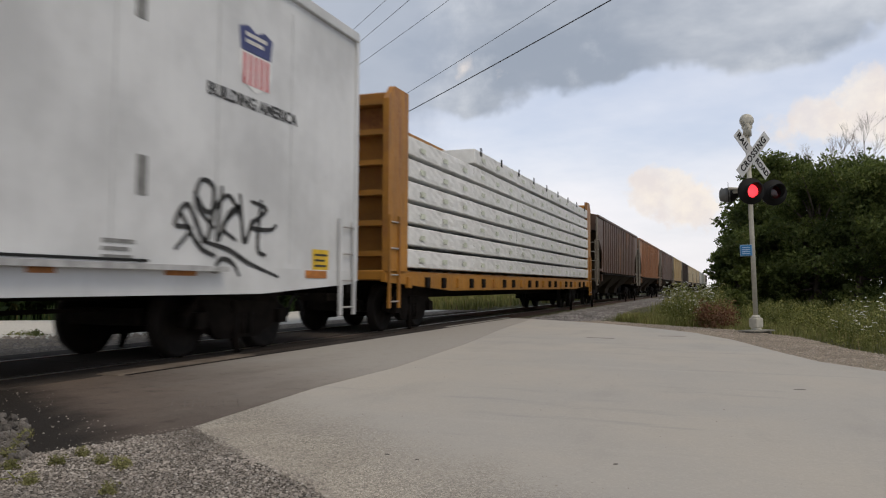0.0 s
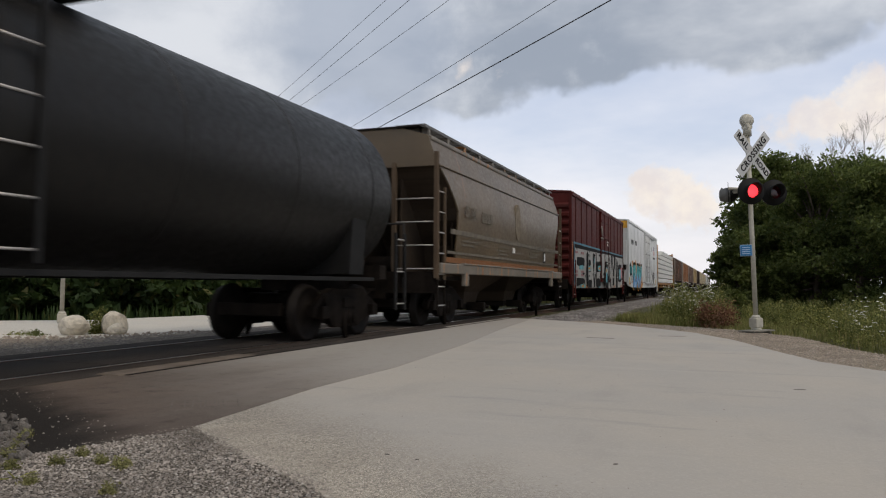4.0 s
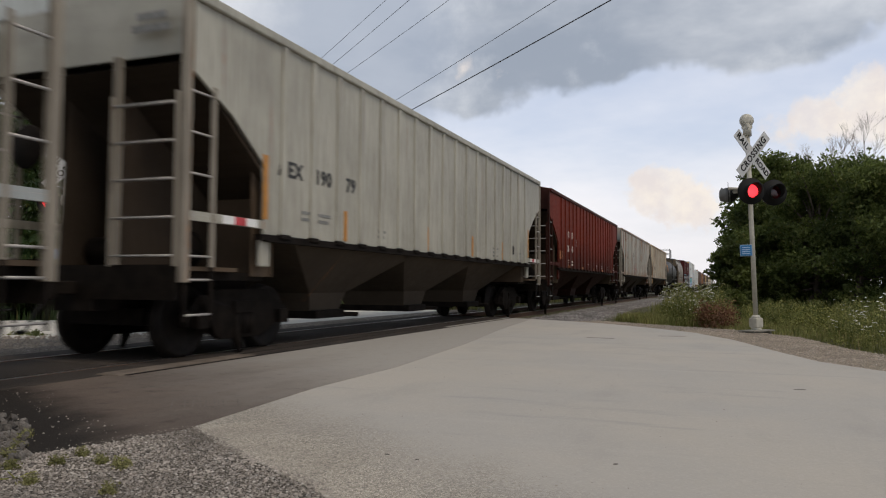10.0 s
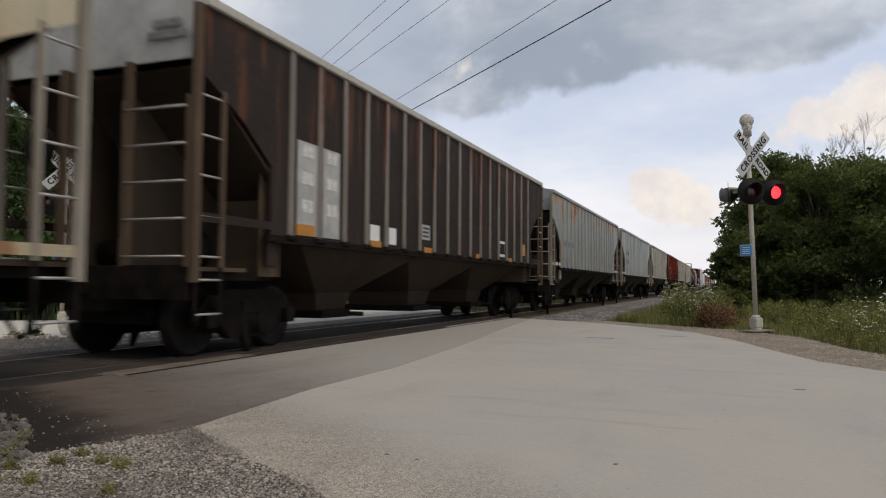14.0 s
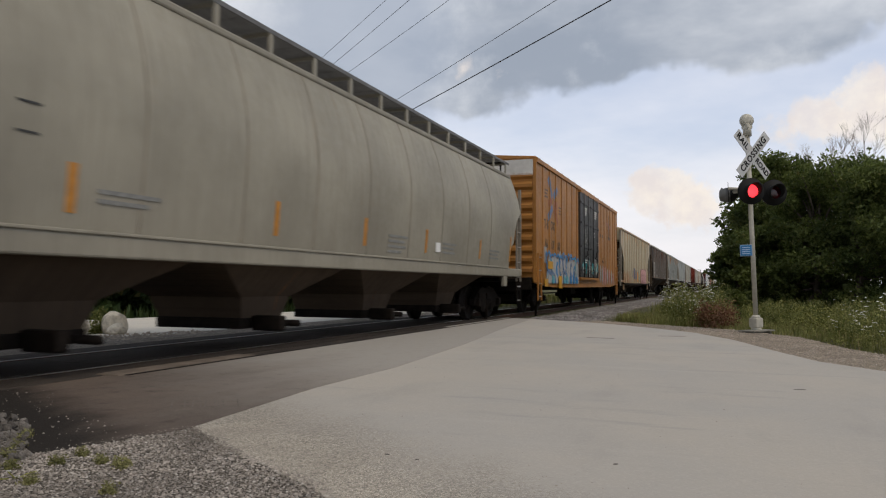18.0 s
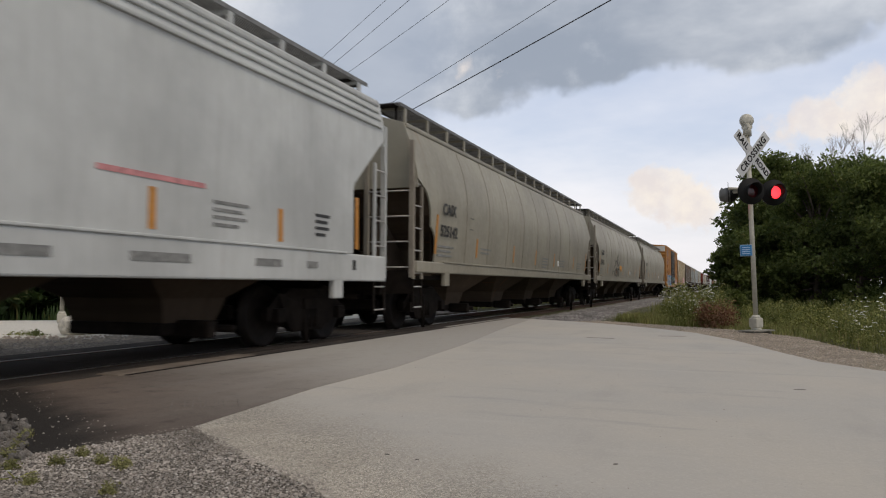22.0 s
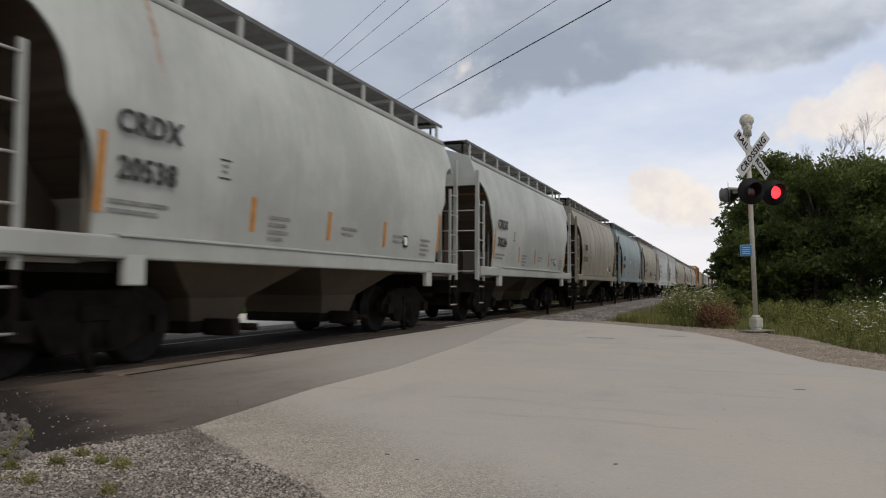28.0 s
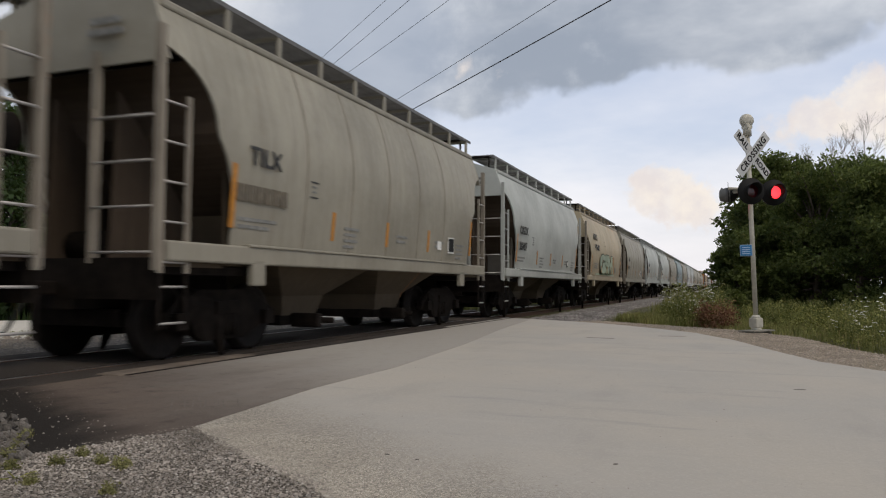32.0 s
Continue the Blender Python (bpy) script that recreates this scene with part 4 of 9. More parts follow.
def strip(car, y, z0, z1, w, mat, straight=False, name="reflector_strip", off=.006):
    """A strip of tape that follows the bulge of the side."""
    def build():
        n = 6
        vs = []
        for k in range(n + 1):
            z = z0 + (z1 - z0) * k / n
            x = bulge(z, straight) + off
            vs += [(x, -w / 2, z), (x, w / 2, z), (x - .008, w / 2, z), (x - .008, -w / 2, z)]
        fs = [(0, 1, 2, 3), (4 * n + 3, 4 * n + 2, 4 * n + 1, 4 * n)]
        for k in range(n):
            fs += [(4 * k + i, 4 * k + 4 + i, 4 * k + 4 + (i + 1) % 4, 4 * k + (i + 1) % 4)[::-1] for i in range(4)]
        return mesh_of(name, vs, fs)
    return part(name, cached((name, z0, z1, w, mat, straight, off), build), mat, car, pose(0, y, 0))


def on_bulge(y, z, straight=False):
    """The pose of lettering on a round side."""
    slope = (bulge(z + .1, straight) - bulge(z - .1, straight)) / .2
    m = Matrix(((0, 0, 1, bulge(z, straight) + .028), (1, 0, 0, y), (0, 1, 0, z), (0, 0, 0, 1)))
    return m @ Matrix.Rotation(math.atan(slope), 4, "X")


def round_hopper(L, y, paint_mat, label, deep_sill=False, bays=2, seams=6, oval=True, trim=None, grooves=False, eave=4.13, straight=False, bay_mat="slope", cut=1.02, cut_top=3.62, slope_mat="slope", frame_mat=None, bulk_mat=None, walk_up=.43, walk_mat="walkmesh"):
    car = thing("covered_hopper", pose(TRACK_X, y, 0), label, "freight car", "cars of the freight train")
    trim = trim or paint_mat
    e = L / 2 - 0.05
    sb, st = (0.98, 1.42) if deep_sill else (1.17, 1.40)
    key = (round(L, 2), oval, grooves, straight, cut, cut_top)

    def half_width(z):
        return bulge(z, straight)
    zs = [st + (eave - st) * k / 30 for k in range(31)]

    def y_end(z):
        if z >= cut_top:
            return e - .12
        u = (z - st) / (cut_top - st)
        if oval:
            # two scallops, one above the other
            zm, wm = cut_top - .85, .68 * cut
            if z > zm:
                return e - .12 - wm * math.sqrt(max(0, 1 - ((z - zm) / (cut_top - zm)) ** 2))
            return e - .12 - cut * math.sqrt(max(0, 1 - (max(0, z - 1.75) / (1.364 * (zm - 1.75))) ** 2))
        return e - .12 - cut * min(1, (1 - u) / .46)

    def side():
        inner = e - .12 - cut - .12
        ys = [-inner + 2 * inner * k / 20 for k in range(21)]
        n = len(ys) + 1
        vs, fs = [], []
        for z in zs:
            for yy in [-y_end(z)] + ys + [y_end(z)]:
                vs.append((half_width(z), yy, z))
        m0 = len(vs)
        vs += [(x - .035, yy, z) for x, yy, z in vs]
        w = n + 1
        for i in range(len(zs) - 1):
            for k in range(n):
                q = (i * w + k, i * w + k + 1, (i + 1) * w + k + 1, (i + 1) * w + k)
                fs += [q, tuple(m0 + j for j in reversed(q))]
            for k in (0, n):
                a, b = i * w + k, (i + 1) * w + k
                o = len(vs)
                vs += [vs[a], vs[b], vs[m0 + b], vs[m0 + a]]
                fs.append((o, o + 1, o + 2, o + 3) if k == 0 else (o + 1, o, o + 3, o + 2))
        return mesh_of("side_sheet", vs, fs, True)
    for s in (1, -1):
        part("side_sheet", cached(("ro_side", key), side), paint_mat, car, pose(0, 0, 0, 0, 0, 0 if s > 0 else 180))

        def seam():
            vs = []
            for z in zs:
                x = half_width(z)
                vs += [(x - .01, -.022, z), (x + .005, -.016, z), (x + .005, .016, z), (x - .01, .022, z)]
            fs = []
            for i in range(len(zs) - 1):
                fs += [(4 * i + k, 4 * i + k + 1, 4 * i + 5 + k, 4 * i + 4 + k) for k in range(3)]
            return mesh_of("weld_seam", vs, fs)
        for k in range(seams if s > 0 else 0):
            sy = -e + 2.2 + (2 * e - 4.4) * (k + .5) / seams
            part("weld_seam", cached(("ro_seam", key), seam), "seam", car, pose(0, sy, 0, 0, 0, 0 if s > 0 else 180))
        part("side_sill", cached(("ro_sill", key, deep_sill), lambda: soft_box("side_sill", .12, 2 * e - .1, st - sb, .025)), trim, car, pose(s * 1.53, 0, (st + sb) / 2), "pale channel side sill")
        part("sill_lip", cached(("ro_lip", key), lambda: soft_box("sill_lip", .16, 2 * e - 3.0, .035, .01)), trim, car, pose(s * 1.53, 0, st + .01))
        part("eave_rail", cached(("ro_eave", key), lambda: soft_box("eave_rail", .09, 2 * e - .4, .11, .03)), trim, car, pose(s * (half_width(eave) + .0), 0, eave))
        if grooves:
            for k in range(3):
                z = eave - .16 - .14 * k
                part("side_rail", cached(("ro_groove", key), lambda: soft_box("side_rail", .05, 2 * e - .5, .05, .015)), trim, car, pose(s * (half_width(z) + .015), 0, z))
    wE = half_width(eave)
    part("roof", cached(("ro_roof", key), lambda: prism("roof", [(-wE, eave), (wE, eave), (wE - .05, eave + .06), (.6, eave + .24), (-.6, eave + .24), (-wE + .05, eave + .06)], "y", -e + .12, e - .12)), paint_mat, car)
    nh = max(3, int(L / 3))
    for k in range(nh):
        part("hatch_cover", cached(("ro_hatch", key), lambda: soft_box("hatch_cover", .55, (L - 1.6) / nh - .12, .14, .04)), trim, car, pose(0, -e + .8 + (2 * e - 1.6) * (k + .5) / nh, eave + .32))
    for s in (1, -1):
        rb = part("running_board", cached(("ro_walk", key), lambda: boxes("running_board", [(-.33 + .036 * k, 0, 0, .014, 2 * e - .1, .026) for k in range(19)] + [(sx * .345, 0, -.02, .016, 2 * e - .1, .065) for sx in (-1, 1)] + [(0, -e + .3 + k * .45, -.006, .68, .014, .016) for k in range(int(2 * e / .45) - 1)])), walk_mat, car, pose(s * .84, 0, eave + walk_up, 0, 0, 0 if s > 0 else 180), "open steel grating walkway")
        n = int(L / 1.15)
        for k in range(n):
            part("walkway_post", cached("ro_post", lambda: boxes("walkway_post", [(.33, 0, -.22, .035, .10, .40), (0, 0, -.05, .66, .05, .05)])), trim, rb, pose(0, -e + .35 + (2 * e - .7) * k / (n - 1), 0))
    for s in (1, -1):
        m = pose(0, 0, 0, 0, 0, 0 if s > 0 else 180)
        part("crossover_board", cached("ro_cross", lambda: boxes("crossover_board", [(0, k * .06, 0, 2.1, .02, .03) for k in range(9)] + [(-1.0, .24, -.22, .04, .04, .45), (1.0, .24, -.22, .04, .04, .45)])), "steel", car, pose(0, s * (e - .05) - (.48 if s > 0 else 0), eave + walk_up - .02))
        we = half_width(cut_top - .1)
        part("end_sheet", cached(("ro_end", key), lambda: prism("end_sheet", [(-we, cut_top - .12), (we, cut_top - .12), (half_width(4.0), 4.0), (wE, eave + .03), (.6, eave + .22), (-.6, eave + .22), (-wE, eave + .03), (-half_width(4.0), 4.0)], "y", e - .15, e - .11)), paint_mat, car, m)

        def slope():
            vs, fs, n = [], [], 18
            for k in range(n + 1):
                z = cut_top - .06 - (cut_top - .06 - (st - .15)) * k / n
                y = e - .14 - 2.15 * k / n
                if z > st:
                    y = min(y, y_end(z) - .03)
                x = half_width(max(z, st)) - .03
                vs += [(-x, y, z), (x, y, z), (x, y - .04, z), (-x, y - .04, z)]
            for k in range(n):
                o = 4 * k
                fs += [(o + 1, o, o + 4, o + 5), (o + 2, o + 1, o + 5, o + 6), (o + 3, o + 2, o + 6, o + 7), (o, o + 3, o + 7, o + 4)]
            fs += [(0, 1, 2, 3), (4 * n + 3, 4 * n + 2, 4 * n + 1, 4 * n)]
            return mesh_of("slope_sheet", vs, fs)
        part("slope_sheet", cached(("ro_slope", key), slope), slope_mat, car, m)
        part("end_platform", cached(("ro_plat", key), lambda: boxes("end_platform", [(0, e - .9, 1.08, 2.8, 1.8, .10)])), "sooty", car, m)
        part("end_sill", cached(("ro_esill", key), lambda: boxes("end_sill", [(0, e - .03, .98, 3.0, .07, .46)])), "sooty", car, m)
        part("draft_sill", cached(("ro_draft", key), lambda: boxes("draft_sill", [(0, e - 1.4, .88, .6, 2.8, .50)])), "sooty", car, m)
        for sx in (1, -1):
            part("jacking_pad", cached(("ro_jack", key, deep_sill), lambda: soft_box("jacking_pad", .10, .28, .34, .02, (0, e - 1.75, sb - .10))), trim, car, m @ pose(sx * 1.54, 0, 0))
            part("center_post", cached(("ro_cp", key), lambda: boxes("center_post", [(0, e - .12, 2.35, .09, .09, 2.5)])), frame_mat or trim, car, m @ pose(sx * .45, 0, 0))
            part("slope_rib", cached(("ro_srib", key), lambda: prism("slope_rib", [(e - .3, 1.1), (e - .4, cut_top - .35), (e - 2.2, st - .2), (e - 2.2, 1.1)], "x", -.02, .02)), slope_mat, car, m @ pose(sx * .5, 0, 0))
        part("brake_cylinder", cached("rh_cyl", lambda: lathe("brake_cylinder", [(-.5, .1), (-.48, .2), (.3, .2), (.34, .1), (.7, .04)], "x", 16)), "sooty", car, m @ pose(.2, e - .75, 1.38))
        for sx in (1, -1):
            part("corner_post", cached("ro_corner", lambda: boxes("corner_post", [(0, 0, 0, .08, .09, 2.7)])), frame_mat or trim, car, pose(sx * 1.50, s * (e + .02), 2.42))
            ladder(car, sx * 1.53, s * (e - .20), .42, 3.05, frame_mat or trim, .42, n=7)
        end_ladder(car, -1.0 * s, s * (e + .01), 1.15, 2.9, frame_mat or trim, .92)
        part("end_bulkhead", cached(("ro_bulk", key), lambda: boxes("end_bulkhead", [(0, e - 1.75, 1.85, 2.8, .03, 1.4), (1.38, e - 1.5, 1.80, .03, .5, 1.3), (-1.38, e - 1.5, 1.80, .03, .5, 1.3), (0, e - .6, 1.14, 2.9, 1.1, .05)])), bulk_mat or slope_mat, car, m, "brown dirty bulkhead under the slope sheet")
    span = L - 5.0
    for k in range(bays):
        by = -span / 2 + span * (k + .5) / bays
        hw = span / bays / 2 + .12

        def bay():
            vs = []
            for z, x, yy in ((st - .02, 1.45, hw), (.74, .82, .62), (.42, .74, .50)):
                vs += [(-x, -yy, z), (x, -yy, z), (x, yy, z), (-x, yy, z)]
            fs = [(3, 2, 1, 0), (8, 9, 10, 11)]
            for r in (0, 4):
                fs += [(r + i, r + (i + 1) % 4, r + 4 + (i + 1) % 4, r + 4 + i) for i in range(4)]
            return mesh_of("hopper_bay", vs, fs)
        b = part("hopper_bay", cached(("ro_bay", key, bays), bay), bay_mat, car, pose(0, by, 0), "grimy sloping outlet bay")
        part("outlet_gate", cached("ro_gate", lambda: joined("outlet_gate", [(soft_box("g", 1.5, 1.1, .16, .02, (0, 0, .36)), pose(0, 0, 0)), (lathe("r", [(-1.2, .05), (1.2, .05)], "x", 8), pose(0, .3, .34)), (soft_box("g", .5, .16, .22, .03, (1.0, -.2, .36)), pose(0, 0, 0))])), "sooty", b)
    for s in (1, -1):
        truck(car, s * (e - 1.75))
    couplers(car, L)
    part("brake_wheel", cached("brakewheel", lambda: lathe("brake_wheel", [(0, .26), (.02, .28), (.04, .26)], "y", 20)), "sooty", car, pose(-.8, -e - .03, 2.7))
    return car


# ---------- boxcars ----------
def box_car(L, y, paint_mat, label, top, bottom, doors, door_mat, name="boxcar", ribs=(), end_ribs=True, roof_mat=None, sill_mat=None, W=1.58, end_mat=None, door_gap=0.0, rear_bare=False):
    car = thing(name, pose(TRACK_X, y, 0), label, "freight car", "cars of the freight train")
    e = L / 2 - .04
    end_mat = end_mat or paint_mat
    key = (round(L, 2), top, bottom)
    part("body", cached(("bx_body", key), lambda: soft_box("body", 2 * W, 2 * e, top - bottom - .28, .03, (0, 0, (top + bottom + .28) / 2))), paint_mat, car)
    part("roof", cached(("bx_roof", key), lambda: prism("roof", [(-W - .02, top), (W + .02, top), (W, top + .05), (0, top + .17), (-W, top + .05)], "y", -e - .02, e + .02)), roof_mat or "galv", car)
    for k in range(int(L / 1.2)):
        part("roof_rib", cached("bx_rrib", lambda: prism("roof_rib", [(-W, .0), (W, .0), (W, .07), (0, .19), (-W, .07)], "y", -.03, .03)), roof_mat or "galv", car, pose(0, -e + .6 + k * 1.2, top + .005))
    for s in (1, -1):
        r180 = 0 if s > 0 else 180
        part("side_sill", cached(("bx_sill", key), lambda: prism("side_sill", [(-e, .34), (e, .34), (e, .14), (e - 2.6, .0), (-e + 2.6, .0), (-e, .14)], "x", -.04, .04)), sill_mat or paint_mat, car, pose(s * (W - .03), 0, bottom))
        part("top_chord", cached(("bx_chord", key), lambda: soft_box("top_chord", .08, 2 * e, .16, .02)), paint_mat, car, pose(s * (W + .015), 0, top - .06))
        for ry in ribs:
            part("side_post", cached(("bx_rib", key), lambda: soft_box("side_post", .05, .17, top - bottom - .42, .02)), paint_mat, car, pose(s * (W + .005), ry, (top + bottom) / 2 + .12))
        for k, (dy, dw) in enumerate(doors):
            dh = top - bottom - .62
            d = part("door", cached(("bx_door", key, dw), lambda: soft_box("door", .10, dw, dh, .02)), door_mat, car, pose(s * (W + .04), dy, bottom + .42 + dh / 2, 0, 0, r180), "sliding side door")
            for zz in (-.42, -.14, .14, .38):
                part("door_rib", cached(("bx_drib", dw), lambda: soft_box("door_rib", .05, dw - .1, .10, .015)), door_mat, d, pose(.06, 0, zz * dh))
            for sy in (-1, 1):
                part("lock_rod", cached(("bx_rod", dh), lambda: tube("lock_rod", [(0, 0, -dh / 2), (0, 0, dh / 2)], .022, 6)), door_mat, d, pose(.09, sy * dw * .22, 0))
            part("door_handle", cached("bx_hand", lambda: boxes("door_handle", [(0, 0, 0, .05, .4, .06), (0, .2, .1, .05, .06, .3)])), door_mat, d, pose(.10, .1, -dh * .25))
        if doors:
            y0, y1 = min(d - w / 2 for d, w in doors), max(d + w / 2 for d, w in doors)
            ext = door_gap
            for zz, nm in ((bottom + .36, "door_track"), (top - .18, "door_rail")):
                part(nm, cached(("bx_trk", key, nm), lambda: boxes(nm, [(0, (y0 + y1) / 2, 0, .12, y1 - y0 + ext, .09)])), sill_mat or paint_mat, car, pose(s * (W + .06), 0, zz))
    for s in (1, -1):
        m = pose(0, 0, 0, 0, 0, 0 if s > 0 else 180)
        if end_ribs:
            n = int((top - bottom) / .40)
            for k in range(n):
                z = bottom + .55 + (top - bottom - 1.1) * k / (n - 1)
                part("end_rib", cached("bx_erib", lambda: prism("end_rib", [(0, -.14), (.09, -.05), (.09, .05), (0, .14)], "x", -W + .1, W - .1)), end_mat, car, m @ pose(0, e - .005, z))
        for sx in (1, -1):
            if not (rear_bare and s < 0):
                ladder(car, sx * (W + .05), s * (e - .34), .45, 1.95, paint_mat, .44)
            part("corner_post", cached(("bx_cp", key), lambda: boxes("corner_post", [(0, 0, 0, .09, .10, top - bottom - .2)])), paint_mat, car, pose(sx * (W - .02), s * e, (top + bottom) / 2 + .08))
        end_ladder(car, 1.25 * s, s * (e + .10), 1.0, 2.5, paint_mat)
        part("end_sill", cached("bx_es", lambda: soft_box("end_sill", 2.9, .10, .40, .02)), "sooty", car, m @ pose(0, e + .03, .98))
        truck(car, s * (e - 2.3))
    part("centre_sill", cached(("bx_cs", key), lambda: boxes("centre_sill", [(0, 0, .88, .5, 2 * e, .30), (.55, 1.2, .72, .35, 1.1, .32), (-.6, -1.4, .72, .4, .9, .4), (0, 0, .6, .05, 2 * e - 6, .05)])), "sooty", car)
    part("brake_wheel", cached("brakewheel", lambda: lathe("brake_wheel", [(0, .26), (.02, .28), (.04, .26)], "y", 20)), "sooty", car, pose(-.8, -e - .16, 2.2))
    couplers(car, L + .3)
    return car


def tank_car(L, y, label):
    car = thing("tank_car", pose(TRACK_X, y, 0), label, "freight car", "cars of the freight train")
    e = L / 2 - .1
    R, zc = 1.50, 2.54
    prof = [(-e + .35 + .02, .15)]
    for k in range(1, 7):
        a = k / 6 * math.pi / 2
        prof.append((-e + .35 + .55 * (1 - math.cos(a)), R * math.sin(a)))
    prof += [(-s, r) for s, r in reversed(prof)]
    part("tank", lathe("tank", prof, "y", 40), TANKBLACK, car, pose(0, 0, zc))
    for k in range(7):
        part("ring_seam", cached("tk_ring", lambda: lathe("ring_seam", [(-.02, R - .05), (-.02, R + .003), (.02, R + .003), (.02, R - .05)], "y", 40)), TANKBLACK, car, pose(0, -e + 1.6 + k * (2 * e - 3.2) / 6, zc))
    part("manway", lathe("manway", [(0, .42), (.35, .42), (.37, .50), (.44, .50), (.46, .3)], "z", 20), "black", car, pose(0, 0, zc + R - .08))
    part("valve_box", lathe("valve_box", [(0, .28), (.42, .28), (.45, .2)], "z", 16), "black", car, pose(0, 1.0, zc + R - .08))
    plat = part("dome_platform", boxes("dome_platform", [(s * 1.0, 0, 0, .62, 2.6, .05) for s in (1, -1)] + [(0, s * 1.35, 0, 2.6, .3, .05) for s in (1, -1)]), "black", car, pose(0, .2, zc + R + .02), "black grating platform at the dome")
    for sx in (1, -1):
        for zz in (.55, 1.05):
            part("handrail", cached(("tk_rail", zz), lambda: tube("handrail", [(0, -1.4, 0), (0, 1.4, 0)], .022, 6)), "black", plat, pose(sx * 1.3, 0, zz))
        for yy in (-1.4, -.5, .5, 1.4):
            part("rail_post", cached("tk_post", lambda: tube("rail_post", [(0, 0, 0), (0, 0, 1.05)], .022, 6)), "black", plat, pose(sx * 1.3, yy, 0))
        lad = ladder(car, sx * 1.5, .2, 1.1, 4.1, "black", .5)
    for sy in (1, -1):
        for zz in (.55, 1.05):
            part("handrail", cached(("tk_railx", zz), lambda: tube("handrail", [(-1.3, 0, 0), (1.3, 0, 0)], .022, 6)), "black", plat, pose(0, sy * 1.4, zz))
    for s in (1, -1):
        m = pose(0, 0, 0, 0, 0, 0 if s > 0 else 180)
        part("stub_sill", boxes("stub_sill", [(0, e - 1.1, 1.0, .5, 2.6, .36), (0, e - .1, 1.0, 2.8, .08, .3), (0, e - 1.0, 1.15, 2.8, .25, .25)]), "sooty", car, m)
        part("saddle", prism("saddle", [(-1.35, 1.1), (1.35, 1.1), (1.42, 2.2), (1.1, 1.62), (.5, 1.25), (-.5, 1.25), (-1.1, 1.62), (-1.42, 2.2)], "y", e - 2.2, e - 1.7), "black", car, m)
        rail = tube("end_handrail", [(1.45, e - .2, 1.1), (1.45, e - .2, 2.1), (-1.45, e - .2, 2.1), (-1.45, e - .2, 1.1)], .025, 6)
        part("end_handrail", rail, "black", car, m)
        for sx in (1, -1):
            ladder(car, sx * 1.45, s * (e - .35), .45, 1.9, "black", .42)
        truck(car, s * (e - 1.7))
    part("side_walk", boxes("side_walk", [(1.3, 0, 1.02, .25, L - 3, .06), (-1.3, 0, 1.02, .25, L - 3, .06)]), "black", car)
    couplers(car, L)
    for yy, w in ((-e + 1.9, .10),):
        part("reflector_strip", tube("reflector_strip", [(math.cos(a) * (R + .01), yy, zc + math.sin(a) * (R + .01)) for a in (-.1, .1, .3, .5)], .05, 6), "stripe", car)
    plate(car, -e + 1.2, 1.75, .42, .42, "red_print", "hazard_placard", 1.40)
    for i in range(6):
        bars(car, -e + 2.8, 2.75 - i * .13, 1, 1.2 if i else 1.8, "tankink", .05 if i else .10, .05, 1.496)
    return car


